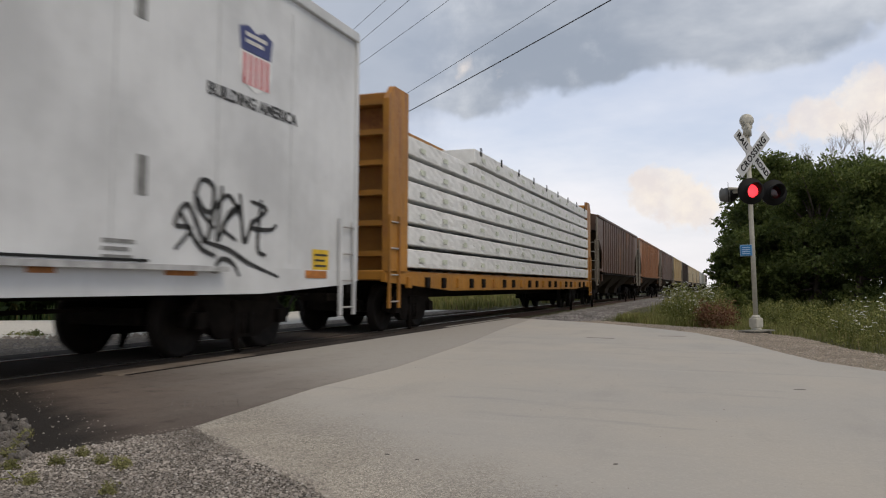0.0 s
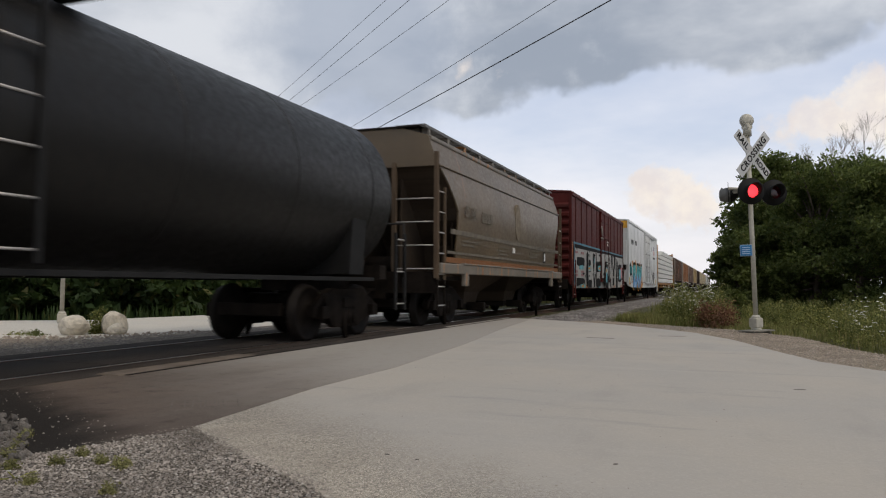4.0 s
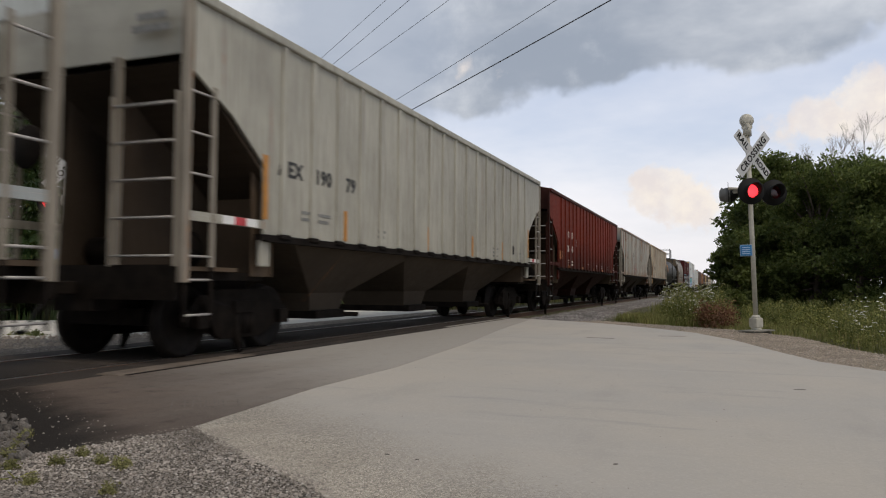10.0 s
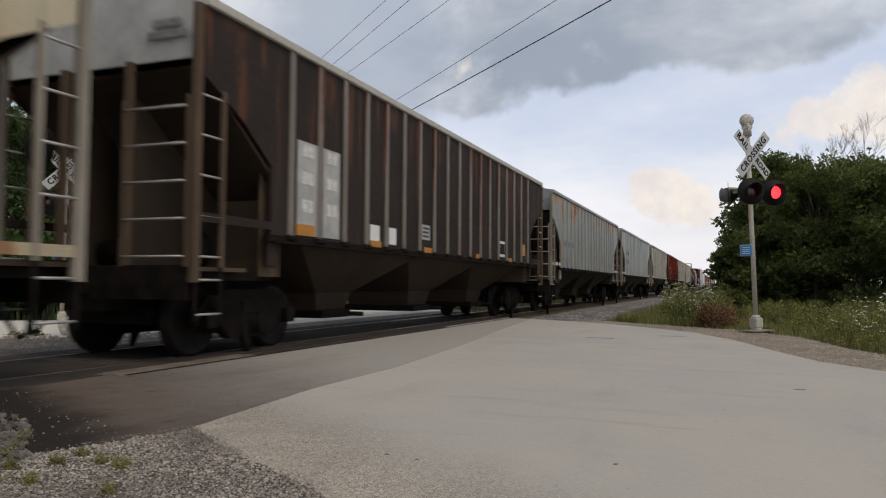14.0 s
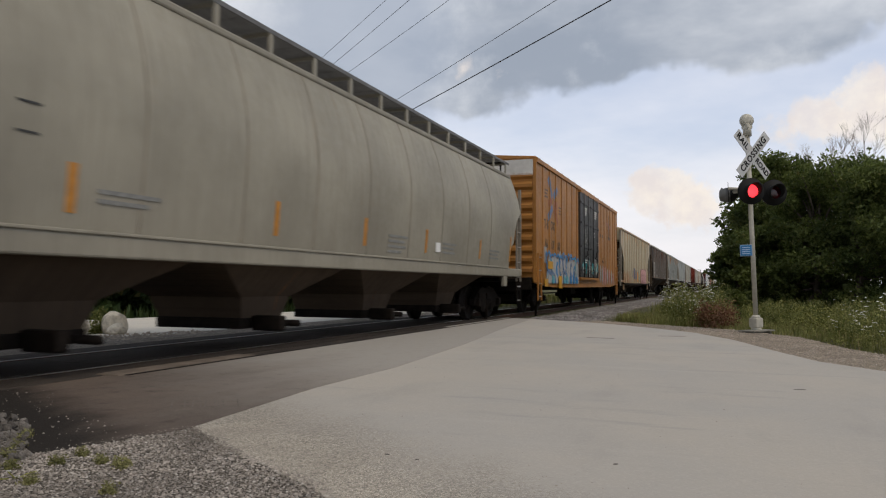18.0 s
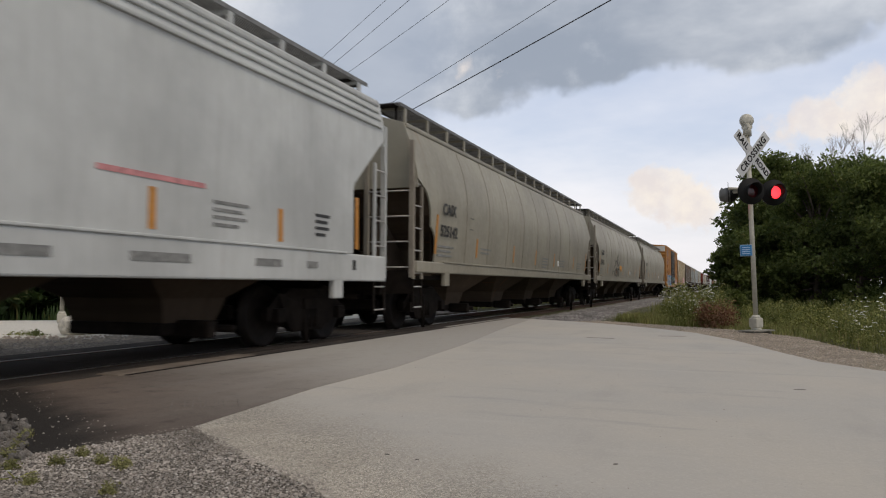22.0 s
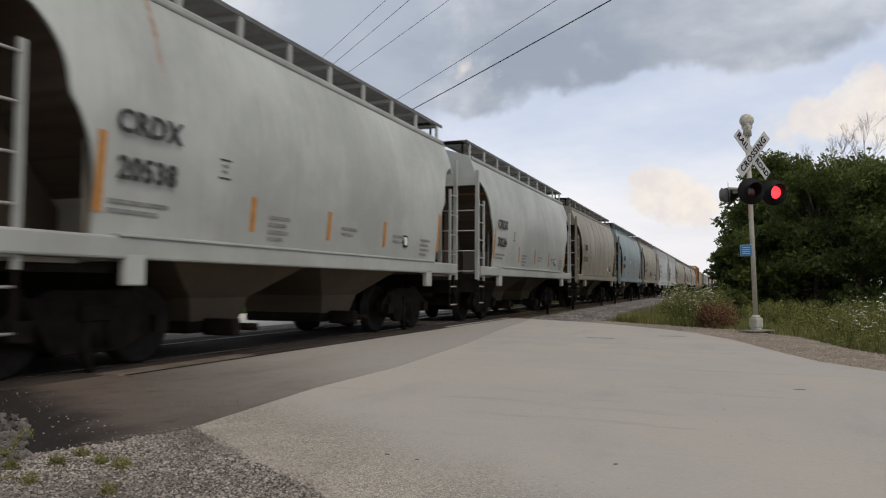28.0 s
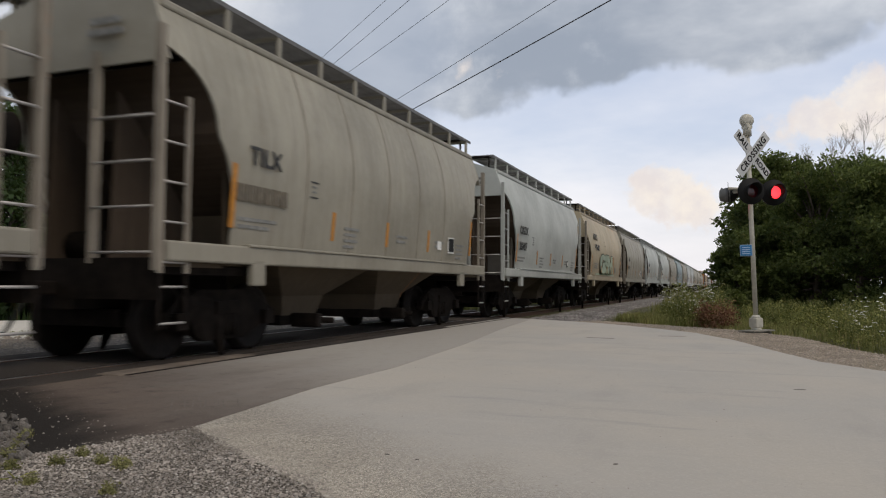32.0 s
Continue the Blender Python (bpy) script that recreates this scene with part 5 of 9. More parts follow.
def lumber_car(L, y, label):
    car = thing("centerbeam_flatcar", pose(TRACK_X, y, 0), label, "freight car", "cars of the freight train")
    e = L / 2 - .05
    part("deck", soft_box("deck", 2.9, 2 * e - .1, .18, .02, (0, 0, 1.10)), ORANGE, car)
    for s in (1, -1):
        part("side_sill", prism("side_sill", [(-e, 1.14), (e, 1.14), (e, .98), (e - 3.5, .80), (-e + 3.5, .80), (-e, .98)], "x", -.05, .05), ORANGE, car, pose(s * 1.45, 0, 0), "rust-streaked orange side sill")
        for k in range(22):
            part("stake_pocket", cached("lc_pocket", lambda: soft_box("stake_pocket", .10, .16, .22, .02)), "sooty" if k % 3 else ORANGE, car, pose(s * 1.52, -e + 1 + k * (2 * e - 2) / 21, .97))
    for s in (1, -1):
        m = pose(0, 0, 0, 0, 0, 0 if s > 0 else 180)
        part("bulkhead", soft_box("bulkhead", 2.9, .10, 3.4, .02, (0, e - .42, 2.85)), ORANGE, car, m, "yellow-orange bulkhead frame")
        for sx in (1, -1):
            part("bulkhead_post", prism("bulkhead_post", [(e - .95, 1.18), (e - .06, 1.18), (e - .06, 4.35), (e - .30, 4.62), (e - .95, 4.62)], "x", sx * 1.45 - .06, sx * 1.45 + .06), ORANGE, car, m)
        for k in range(6):
            part("bulkhead_rib", boxes("bulkhead_rib", [(0, e - .22, 1.5 + k * .56, 2.8, .28, .10)]), ORANGE, car, m)
        truck(car, s * (e - 2.2))
        for sx in (1, -1):
            ladder(car, sx * 1.53, s * (e - .3), .5, 2.2, ORANGE, .42)
    part("center_truss", boxes("center_truss", [(0, 0, 4.45, .3, 2 * e - 1.4, .25)] + [(0, -e + 1 + k * 1.5, 2.8, .12, .12, 3.2) for k in range(14)]), ORANGE, car)
    part("centre_sill", boxes("centre_sill", [(0, 0, .82, .6, 2 * e, .40)]), "sooty", car)
    couplers(car, L)
    rng = random.Random(7)
    rows, cols = 7, 5
    clear = 2 * e - 1.9
    ph = (4.30 - 1.22) / rows

    def pack():
        """A pack of boards in creased white wrap."""
        bm = bmesh.new()
        w, l, h = 1.18, clear / cols - .012, ph - .085
        bmesh.ops.create_cube(bm, size=1, matrix=Matrix.Diagonal((w, l, h, 1)))
        bmesh.ops.subdivide_edges(bm, edges=[x for x in bm.edges if abs((x.verts[0].co - x.verts[1].co).y) > .5], cuts=16)
        bmesh.ops.subdivide_edges(bm, edges=[x for x in bm.edges if abs((x.verts[0].co - x.verts[1].co).z) > .2], cuts=3)
        for v in bm.verts:
            v.co.x += .016 * noise.noise((v.co.y * 5, v.co.z * 9, 3.0)) + .012 * noise.noise((v.co.y * 13, v.co.z * 17, 8.0))
            v.co.z += .008 * noise.noise((v.co.y * 7, v.co.z * 3, 1.0))
        bmesh.ops.bevel(bm, geom=[x for x in bm.edges if x.calc_face_angle(0) > 1.2], offset=.015, segments=1, affect="EDGES")
        return from_bm("lumber_pack", bm)
    me = cached("pack", pack)
    for s in (1, -1):
        for r in range(rows):
            for c in range(cols):
                if r == rows - 1 and c == 0 and s > 0:
                    continue
                yy = -clear / 2 + clear * (c + .5) / cols + rng.uniform(-.02, .02)
                b = part("lumber_pack", me, "wrap", car, pose(s * (.94 + rng.uniform(-.015, .015)), yy, 1.22 + ph * (r + .5), 0, 0, 0 if rng.random() < .5 else 180), "pack of boards in white wrap" if r == 0 and c == 0 else "")
                for k in range(3 if s > 0 else 0):
                    part("print_mark", cached("lc_mark", lambda: boxes("print_mark", [(0, 0, 0, .004, .26, .10)])), "wrapmark", b, pose((.607 if (b.matrix_basis.to_euler().z == 0) == (s > 0) else -.607), -1.3 + k * 1.3, -.02))
        for c in range(2 if s > 0 else 0, 11):
            part("tie_strap", cached("lc_strap", lambda: boxes("tie_strap", [(0, 0, 0, .02, .09, .20)])), "black", car, pose(s * 1.548, -clear / 2 + .8 + c * (clear - 1.6) / 10, 4.24))
    return car


# ---- paints of the single cars ----
MAT["tankink"] = plain("dirty_white_stencil", (0.075, 0.07, 0.065), 0.6, 0, 0.4, 14)
MAT["wrap"] = plain("white_wrap", (0.70, 0.70, 0.68), 0.5, 0, 0.12, 5, 0.3)
MAT["wrapmark"] = plain("pale_green_print", (0.56, 0.59, 0.48), 0.5, 0, 0.3, 8)
TANKBLACK = paint("tank_black", (0.009, 0.0085, 0.008), 0.05, 0.3, grime_col=(0.022, 0.017, 0.013), rough=0.45, spec=0.3)
ORANGE = paint("car_orange", (0.42, 0.19, 0.028), 0.5, 0.55, (0.16, 0.055, 0.02), (0.10, 0.06, 0.03))
P = {
    "reefer": paint("reefer_white", (0.67, 0.68, 0.68), 0.0, 0.05, rough=0.36),
    "boxred": paint("boxcar_red", (0.088, 0.0115, 0.009), 0.2, 0.5, (0.05, 0.016, 0.012), (0.026, 0.011, 0.009), 0.6, 0.2),
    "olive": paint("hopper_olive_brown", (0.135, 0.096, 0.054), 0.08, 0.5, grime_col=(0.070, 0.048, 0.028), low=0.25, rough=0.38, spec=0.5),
    "sillgrey": paint("grey_rusty_sill", (0.20, 0.18, 0.15), 0.75, 0.4, (0.34, 0.13, 0.03)),
    "cream_rust": paint("cream_rusty", (0.51, 0.44, 0.30), 0.35, 0.30, (0.30, 0.125, 0.030), posts=(-6.44, 0.7576), seam_rust=0.9, blotch=0.6),
    "cream_post": paint("cream_post", (0.48, 0.45, 0.38), 0.45, 0.30, (0.24, 0.09, 0.035)),
    "white_rust": paint("white_rusty", (0.455, 0.45, 0.405), 0.25, 0.40, (0.21, 0.075, 0.020), posts=(-6.545, 0.7694), seam_rust=1.0, blotch=0.7),
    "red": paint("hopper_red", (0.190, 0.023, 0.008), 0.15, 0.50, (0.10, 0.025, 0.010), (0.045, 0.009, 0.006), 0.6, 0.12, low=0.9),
    # the darker red of the red car's ends, frames and bays
    "red_dark": paint("hopper_dark_red", (0.042, 0.014, 0.010), 0.1, 0.6, (0.06, 0.022, 0.012), (0.018, 0.008, 0.006), 0.7, 0.12),
    "ivory": paint("hopper_ivory", (0.44, 0.425, 0.36), 0.10, 0.45),
    "paleblue": paint("hopper_pale_blue_grey", (0.41, 0.44, 0.435), 0.15, 0.42, (0.32, 0.16, 0.06), blotch=0.2),
    "palegrey": paint("hopper_pale_grey", (0.335, 0.358, 0.343), 0.15, 0.42, (0.30, 0.125, 0.035), blotch=0.9, spread=0.055),
    "umber": paint("hopper_dark_umber", (0.036, 0.027, 0.022), 0.45, 0.5, grime_col=(0.022, 0.017, 0.014), rust_col=(0.10, 0.035, 0.018), rough=0.68, spec=0.15, blotch=0.5),
    "greyrib": paint("worn_pale_post", (0.20, 0.175, 0.15), 0.7, 0.5, (0.12, 0.04, 0.02)),
    "butter": paint("hopper_butter", (0.52, 0.455, 0.31), 0.30, 0.30, (0.40, 0.18, 0.06), posts=(-6.74, 1.037), seam_rust=0.6, blotch=0.8),
    "railyellow": paint("boxcar_yellow", (0.43, 0.185, 0.035), 0.2, 0.45, (0.20, 0.08, 0.03), (0.12, 0.06, 0.025)),
    "doorblack": paint("door_black", (0.03, 0.03, 0.032), 0.1, 0.3),
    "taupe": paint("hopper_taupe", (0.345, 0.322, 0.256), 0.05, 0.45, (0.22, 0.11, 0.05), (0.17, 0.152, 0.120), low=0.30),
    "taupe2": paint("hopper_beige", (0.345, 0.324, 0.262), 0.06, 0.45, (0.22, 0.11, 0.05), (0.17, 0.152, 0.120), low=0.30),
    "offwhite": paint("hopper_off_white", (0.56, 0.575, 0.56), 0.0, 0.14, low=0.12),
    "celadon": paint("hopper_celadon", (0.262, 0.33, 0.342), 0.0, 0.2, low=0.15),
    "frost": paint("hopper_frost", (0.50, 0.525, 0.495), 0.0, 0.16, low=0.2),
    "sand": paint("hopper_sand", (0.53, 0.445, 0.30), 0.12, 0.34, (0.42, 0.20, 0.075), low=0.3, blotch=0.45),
    "oldbrown": paint("trim_brown", (0.13, 0.10, 0.07), 0.35, 0.5),
    "brown": paint("hopper_brown", (0.10, 0.05, 0.032), 0.3, 0.5),
    "rustorange": paint("hopper_rust_orange", (0.28, 0.115, 0.04), 0.5, 0.4),
    "ochre": paint("hopper_ochre", (0.42, 0.30, 0.13), 0.4, 0.4),
}
MAT["graf_white"] = paint("spray_white", (0.46, 0.46, 0.45), 0.12, 0.45, (0.10, 0.05, 0.04), (0.10, 0.085, 0.08), 0.5, 0.12)
MAT["graf_border"] = plain("spray_dull_blue", (0.075, 0.23, 0.32), 0.5, 0, 0.4, 2, spec=0.12)
MAT["fadedblue"] = plain("faded_blue_emblem", (0.15, 0.22, 0.36), 0.6, 0, 0.3, 3, spec=0.2)
MAT["boxred_stencil"] = plain("faded_rose_stencil", (0.36, 0.20, 0.21), 0.6, 0, 0.4, 9, spec=0.12)
MAT["graf_black"] = plain("spray_black", (0.012, 0.012, 0.013), 0.8, 0, 0.2, 3, spec=0.12)
MAT["graf_teal"] = plain("spray_teal", (0.02, 0.34, 0.38), 0.45, 0, 0.3, 1.2, spec=0.12)
MAT["graf_blue"] = plain("spray_blue", (0.06, 0.24, 0.52), 0.45, 0, 0.3, 1.5, spec=0.12)
MAT["graf_orange"] = plain("spray_orange", (0.62, 0.26, 0.02), 0.5, 0, 0.25, 2, spec=0.12)
MAT["graf_pink"] = plain("spray_pink", (0.56, 0.30, 0.30), 0.5, 0, 0.25, 1.5, spec=0.12)
MAT["graf_mint"] = plain("spray_mint", (0.36, 0.43, 0.33), 0.5, 0, 0.3, 1.5, spec=0.12)
MAT["graf_sky"] = plain("spray_sky", (0.14, 0.42, 0.50), 0.5, 0, 0.3, 1.5, spec=0.12)
MAT["doorgrey"] = plain("grimy_white_hardware", (0.40, 0.40, 0.395), 0.5, 0, 0.4, 6)
MAT["reefer_seam"] = plain("dull_seam", (0.52, 0.53, 0.53), 0.5, 0, 0.2, 6)
MAT["bandwhite"] = plain("weathered_white_band", (0.56, 0.54, 0.50), 0.6, 0, 0.25, 1.6)
MAT["emblem_red"] = plain("dull_red_print", (0.36, 0.10, 0.11), 0.55, 0, 0.3, 9)
MAT["red_pale"] = plain("pale_red_print", (0.52, 0.22, 0.22), 0.55, 0, 0.3, 12)
MAT["endyellow"] = plain("orange_yellow_band", (0.58, 0.30, 0.02), 0.5, 0, 0.25, 4)
MAT["tagink"] = plain("thin_grey_spray", (0.045, 0.045, 0.045), 0.6, 0, 0.4, 5, spec=0.12)
MAT["yellow_plate"] = plain("yellow_plate", (0.64, 0.42, 0.03), 0.45, 0, 0.2, 6)
MAT["greypatch2"] = plain("pale_repaint", (0.40, 0.40, 0.38), 0.55, 0, 0.25, 3)
MAT["graf_black2"] = plain("spray_dark_outline", (0.05, 0.06, 0.055), 0.5, 0, 0.3, 3, spec=0.12)
MAT["graf_tan"] = plain("spray_tan", (0.40, 0.24, 0.11), 0.5, 0, 0.3, 3, spec=0.12)
MAT["greypatch"] = plain("grey_patch_paint", (0.33, 0.35, 0.36), 0.5, 0, 0.15, 2)

MAT["ink3"] = plain("faded_black_on_yellow", (0.13, 0.07, 0.03), 0.6, 0, 0.4, 10)
MAT["red_faded"] = plain("faded_red", (0.30, 0.10, 0.04), 0.6, 0, 0.3, 6)
MAT["graf_blue2"] = plain("spray_navy", (0.05, 0.08, 0.18), 0.5, 0, 0.3, 2, spec=0.12)
MAT["dustband"] = plain("dried_mud_band", (0.15, 0.13, 0.10), 0.85, 0, 0.45, 4)
MAT["emblem_dust"] = plain("faded_emblem", (0.185, 0.150, 0.105), 0.8, 0, 0.35, 5)
MAT["inkgrey2"] = plain("faded_white_emblem", (0.42, 0.40, 0.35), 0.6, 0, 0.4, 5)
MAT["ink2"] = plain("faded_brown_stencil", (0.12, 0.10, 0.07), 0.6, 0, 0.4, 14)

CARS = []


def add(car):
    CARS.append(car)
    return car


# cars that already rolled ahead
LEAD = [("brown", 1), ("rustorange", 1), ("brown", 1), ("ochre", 1), ("umber", 1), ("butter", 1), ("butter", 1), ("sand", 1), ("offwhite", 1), ("palegrey", 1), ("ivory", 1), ("umber", 1)]
y_lead = 23.02 + 21.87 / 2 + 1.2
for k, (nm, _) in enumerate(LEAD):
    add(rib_hopper(17.2, y_lead + 8.6, P[nm], "weathered rib-sided covered hopper rolling on the track", lite=k > 0, ribs=18 if k < 2 else 10))
    y_lead += 17.2 + 1.2

add(lumber_car(21.87, 23.02, "orange centerbeam flatcar loaded with white-wrapped lumber packs"))
reefer = add(box_car(20.35, 0.64, P["reefer"], "white refrigerator boxcar with spray-painted lettering", 5.04, .80, [(1.2, 3.1)], P["reefer"], "refrigerator_car", end_ribs=False, rear_bare=True, roof_mat=P["reefer"], end_mat=P["reefer"]))
redbox = add(box_car(15.68, -20.08, P["boxred"], "dark red boxcar with large black and white graffiti", 4.62, .80, [(0.6, 2.9)], P["boxred"], ribs=[-6.9, -5.6, -4.3, -3.0, -1.6, 2.9, 4.2, 5.5, 6.8], roof_mat=P["boxred"]))
c3 = add(round_hopper(12.67, -35.94, P["olive"], "grimy olive-brown two-bay covered hopper with rusty sill", oval=False, trim=P["sillgrey"], frame_mat="dirtypanel", seams=0, walk_up=.27))
tank = add(tank_car(17.79, -52.44, "black tank car with a railed dome platform"))
c5 = add(rib_hopper(17.0, -70.94, P["cream_rust"], "cream covered hopper streaked with orange rust", rib_mat=P["cream_post"]))
c6 = add(rib_hopper(17.21, -89.23, P["white_rust"], "off-white covered hopper heavily streaked with rust"))
c7 = add(rib_hopper(17.22, -108.01, P["red"], "red-brown ribbed covered hopper", frame_mat=P["red_dark"], bay_mat=P["red_dark"], end_mat=P["red_dark"]))
c8 = add(rib_hopper(17.19, -126.4, P["ivory"], "dusty ivory ribbed covered hopper", bay_mat="slope_mid"))
c9 = add(rib_hopper(17.14, -145.09, P["paleblue"], "pale blue-grey ribbed covered hopper", bay_mat="slope_mid"))
c10 = add(rib_hopper(17.21, -163.73, P["palegrey"], "pale grey ribbed covered hopper with rust patches", bay_mat="slope_mid"))
c11 = add(rib_hopper(17.32, -182.24, P["umber"], "sooty dark brown ribbed covered hopper with paler posts", roof_mat="galv", end_mat="greypatch2", rib_mat=P["greyrib"], frame_mat="dirtypanel"))
c12 = add(rib_hopper(17.6, -201.09, P["butter"], "butter-yellow ribbed hopper with pink graffiti", ribs=14, sill=1.10, flat_bottom=True))
yellow = add(box_car(18.85, -220.93, P["railyellow"], "yellow high-cube boxcar with black double doors and graffiti", 5.02, .86, [(-.88, 2.3), (1.46, 2.3)], P["doorblack"], ribs=[-8.4, -7.4, -6.4, -5.4, -4.4, -3.4, -2.4, 2.9, 3.9, 4.9, 5.9, 6.9, 7.9, 8.6], roof_mat=P["railyellow"]))
caix = [add(round_hopper(l, y, P["taupe"], "long taupe round-sided covered hopper, dusty", bays=4, seams=9, bay_mat="slope_brown", cut=1.05, cut_top=2.98, frame_mat="dirtyframe", slope_mat="slope_brown")) for l, y in ((20.24, -242.11), (20.12, -263.81), (20.25, -285.5))]
shp = [add(round_hopper(l, y, P["offwhite"], "off-white short covered hopper with a deep white sill", deep_sill=True, oval=False, grooves=True, straight=True, seams=0, slope_mat="bulk_pale", cut=1.15, cut_top=3.5, walk_mat="grating")) for l, y in ((11.81, -302.76), (11.79, -315.97))]
SMALL = [(11.6, -329.06, "taupe2", "beige round-sided two-bay covered hopper"), (11.63, -342.21, "celadon", "pale blue-green two-bay covered hopper"), (11.63, -355.32, "taupe2", "beige round-sided two-bay covered hopper"),
         (11.68, -368.29, "frost", "pale grey-green two-bay covered hopper"), (11.66, -381.49, "frost", "pale grey-green two-bay covered hopper"), (11.65, -394.59, "taupe2", "beige round-sided two-bay covered hopper"),
         (11.79, -407.62, "sand", "sand-coloured two-bay hopper with mint graffiti"), (11.65, -420.72, "frost", "pale grey-green two-bay covered hopper"), (11.53, -434.07, "taupe2", "beige round-sided two-bay covered hopper"),
         (11.63, -447.1, "taupe2", "beige round-sided two-bay covered hopper")]
small = [add(round_hopper(l, y, P[c], lab, seams=5 if c == "taupe2" else 0, oval=c != "sand", bay_mat="bay_taupe", slope_mat="slope_brown", bulk_mat="bulk_pale" if c in ("frost", "celadon") else "bay_taupe", cut=.92 if c == "sand" else 1.12, cut_top=3.2 if c == "sand" else 3.55, frame_mat="dirtyframe" if c in ("sand", "taupe2") else None)) for l, y, c, lab in SMALL]


# ---- lettering, tape and spray paint on the cars ----
def fade_paint(name, top, low, z0, z1):
    """Spray paint that runs from one colour to another up the letter."""
    n = Nodes(name)
    sx = n.t.nodes.new("ShaderNodeSeparateXYZ")
    n.link(n.tc.outputs["Object"], sx.inputs[0])
    v = n.noise(n.coords(), 3.0, 4)
    f = n.ramp(n.math("ADD", sx.outputs[1], n.math("MULTIPLY", v, 0.2)), z0, z1)
    return n.done(n.mix(f, low, top), 0.5)


MAT["graf_fade"] = fade_paint("spray_teal_to_blue", (0.02, 0.36, 0.40), (0.10, 0.30, 0.62), 0.0, 0.25)


def patch(car, pts, mat, x=1.584, name="spray_patch", label=""):
    """A flat painted shape on a side: its outline in y and z."""
    return part(name, prism(name, pts, "x", x, x + .004), mat, car, label=label)


def blob(car, y, z, ry, rz, mat, x=1.584, seed=0, n=40, name="spray_patch"):
    """A soft-edged cloud of spray."""
    pts = []
    for k in range(n):
        a = 2 * math.pi * k / n
        r = 1 + .30 * noise.noise((math.cos(a) * 1.3, math.sin(a) * 1.3, seed * 3.7)) + .14 * noise.noise((math.cos(a) * 4, math.sin(a) * 4, seed * 1.9))
        pts.append((y + ry * r * math.cos(a), z + rz * r * math.sin(a)))
    return patch(car, pts, mat, x, name)


def over_posts(car, pts, mat, posts, half, base_x, post_x, name):
    """A painted shape that lies on the sheet and runs over the posts."""
    patch(car, pts, mat, base_x, name)
    for q in posts:
        ring = pts
        for side, lim in ((1, q - half), (-1, q + half)):
            out = []
            for (ya, za), (yb, zb) in zip(ring, ring[1:] + ring[:1]):
                ia, ib = (ya - lim) * side >= 0, (yb - lim) * side >= 0
                if ia:
                    out.append((ya, za))
                if ia != ib:
                    out.append((lim, za + (zb - za) * (lim - ya) / (yb - ya)))
            ring = out
            if not ring:
                break
        if len(ring) > 2:
            patch(car, ring, mat, post_x, name)


def stretched(car, text, y, z, w, h, mat, bold, x, shear=0.0, name="spray_letters", label=""):
    """Large letters, stretched to a width and a height."""
    me = text_mesh(text, 1.0, bold, .002, .95)
    xs, ys = [v.co.x for v in me.vertices], [v.co.y for v in me.vertices]
    sx, sy = w / (max(xs) - min(xs)), h / (max(ys) - min(ys))
    mx, my = (max(xs) + min(xs)) / 2, (max(ys) + min(ys)) / 2
    m = Matrix(((0, 0, 1, x), (1, 0, 0, y), (0, 1, 0, z), (0, 0, 0, 1))) @ Matrix.Diagonal((sx, sy, 1, 1)) @ Matrix.Translation((-mx, -my, 0))
    return part(name, me, mat, car, m, label)


def scribble(car, y, z, w, h, n, seed, mat, x, r=.02):
    """A loose hand-style tag: looping spray lines, then two crossing strokes."""
    rng = random.Random(seed)
    loops = [(rng.uniform(.45, 1.0), rng.uniform(-.25, .25), rng.uniform(.5, 1.5)) for _ in range(n + 1)]
    fine = []
    for k in range(n * 14 + 1):
        u = k / 14
        i = min(int(u), n - 1)
        f = u - i
        amp, off, wid = (loops[i][j] * (1 - f) + loops[i + 1][j] * f for j in range(3))
        fine.append((x, y - w / 2 + w * u / n - wid * w / n * .42 * math.sin(2 * math.pi * u), z + h * (.5 * amp * math.cos(2 * math.pi * u) + .3 * off)))
    rows = [fine]
    for k in range(3):
        ya, za = y + rng.uniform(-.5, .2) * w, z + rng.uniform(-.5, .5) * h
        rows.append([(x, ya, za), (x, ya + w * .2, za + rng.uniform(-.3, .1) * h), (x, ya + w * rng.uniform(.3, .5), za - rng.uniform(.1, .5) * h)])
    for pts in rows:
        me = tube("spray_line", pts, r, 4)
        for v in me.vertices:
            v.co.x = x + (v.co.x - x) * .15
        part("spray_line", me, mat, car)


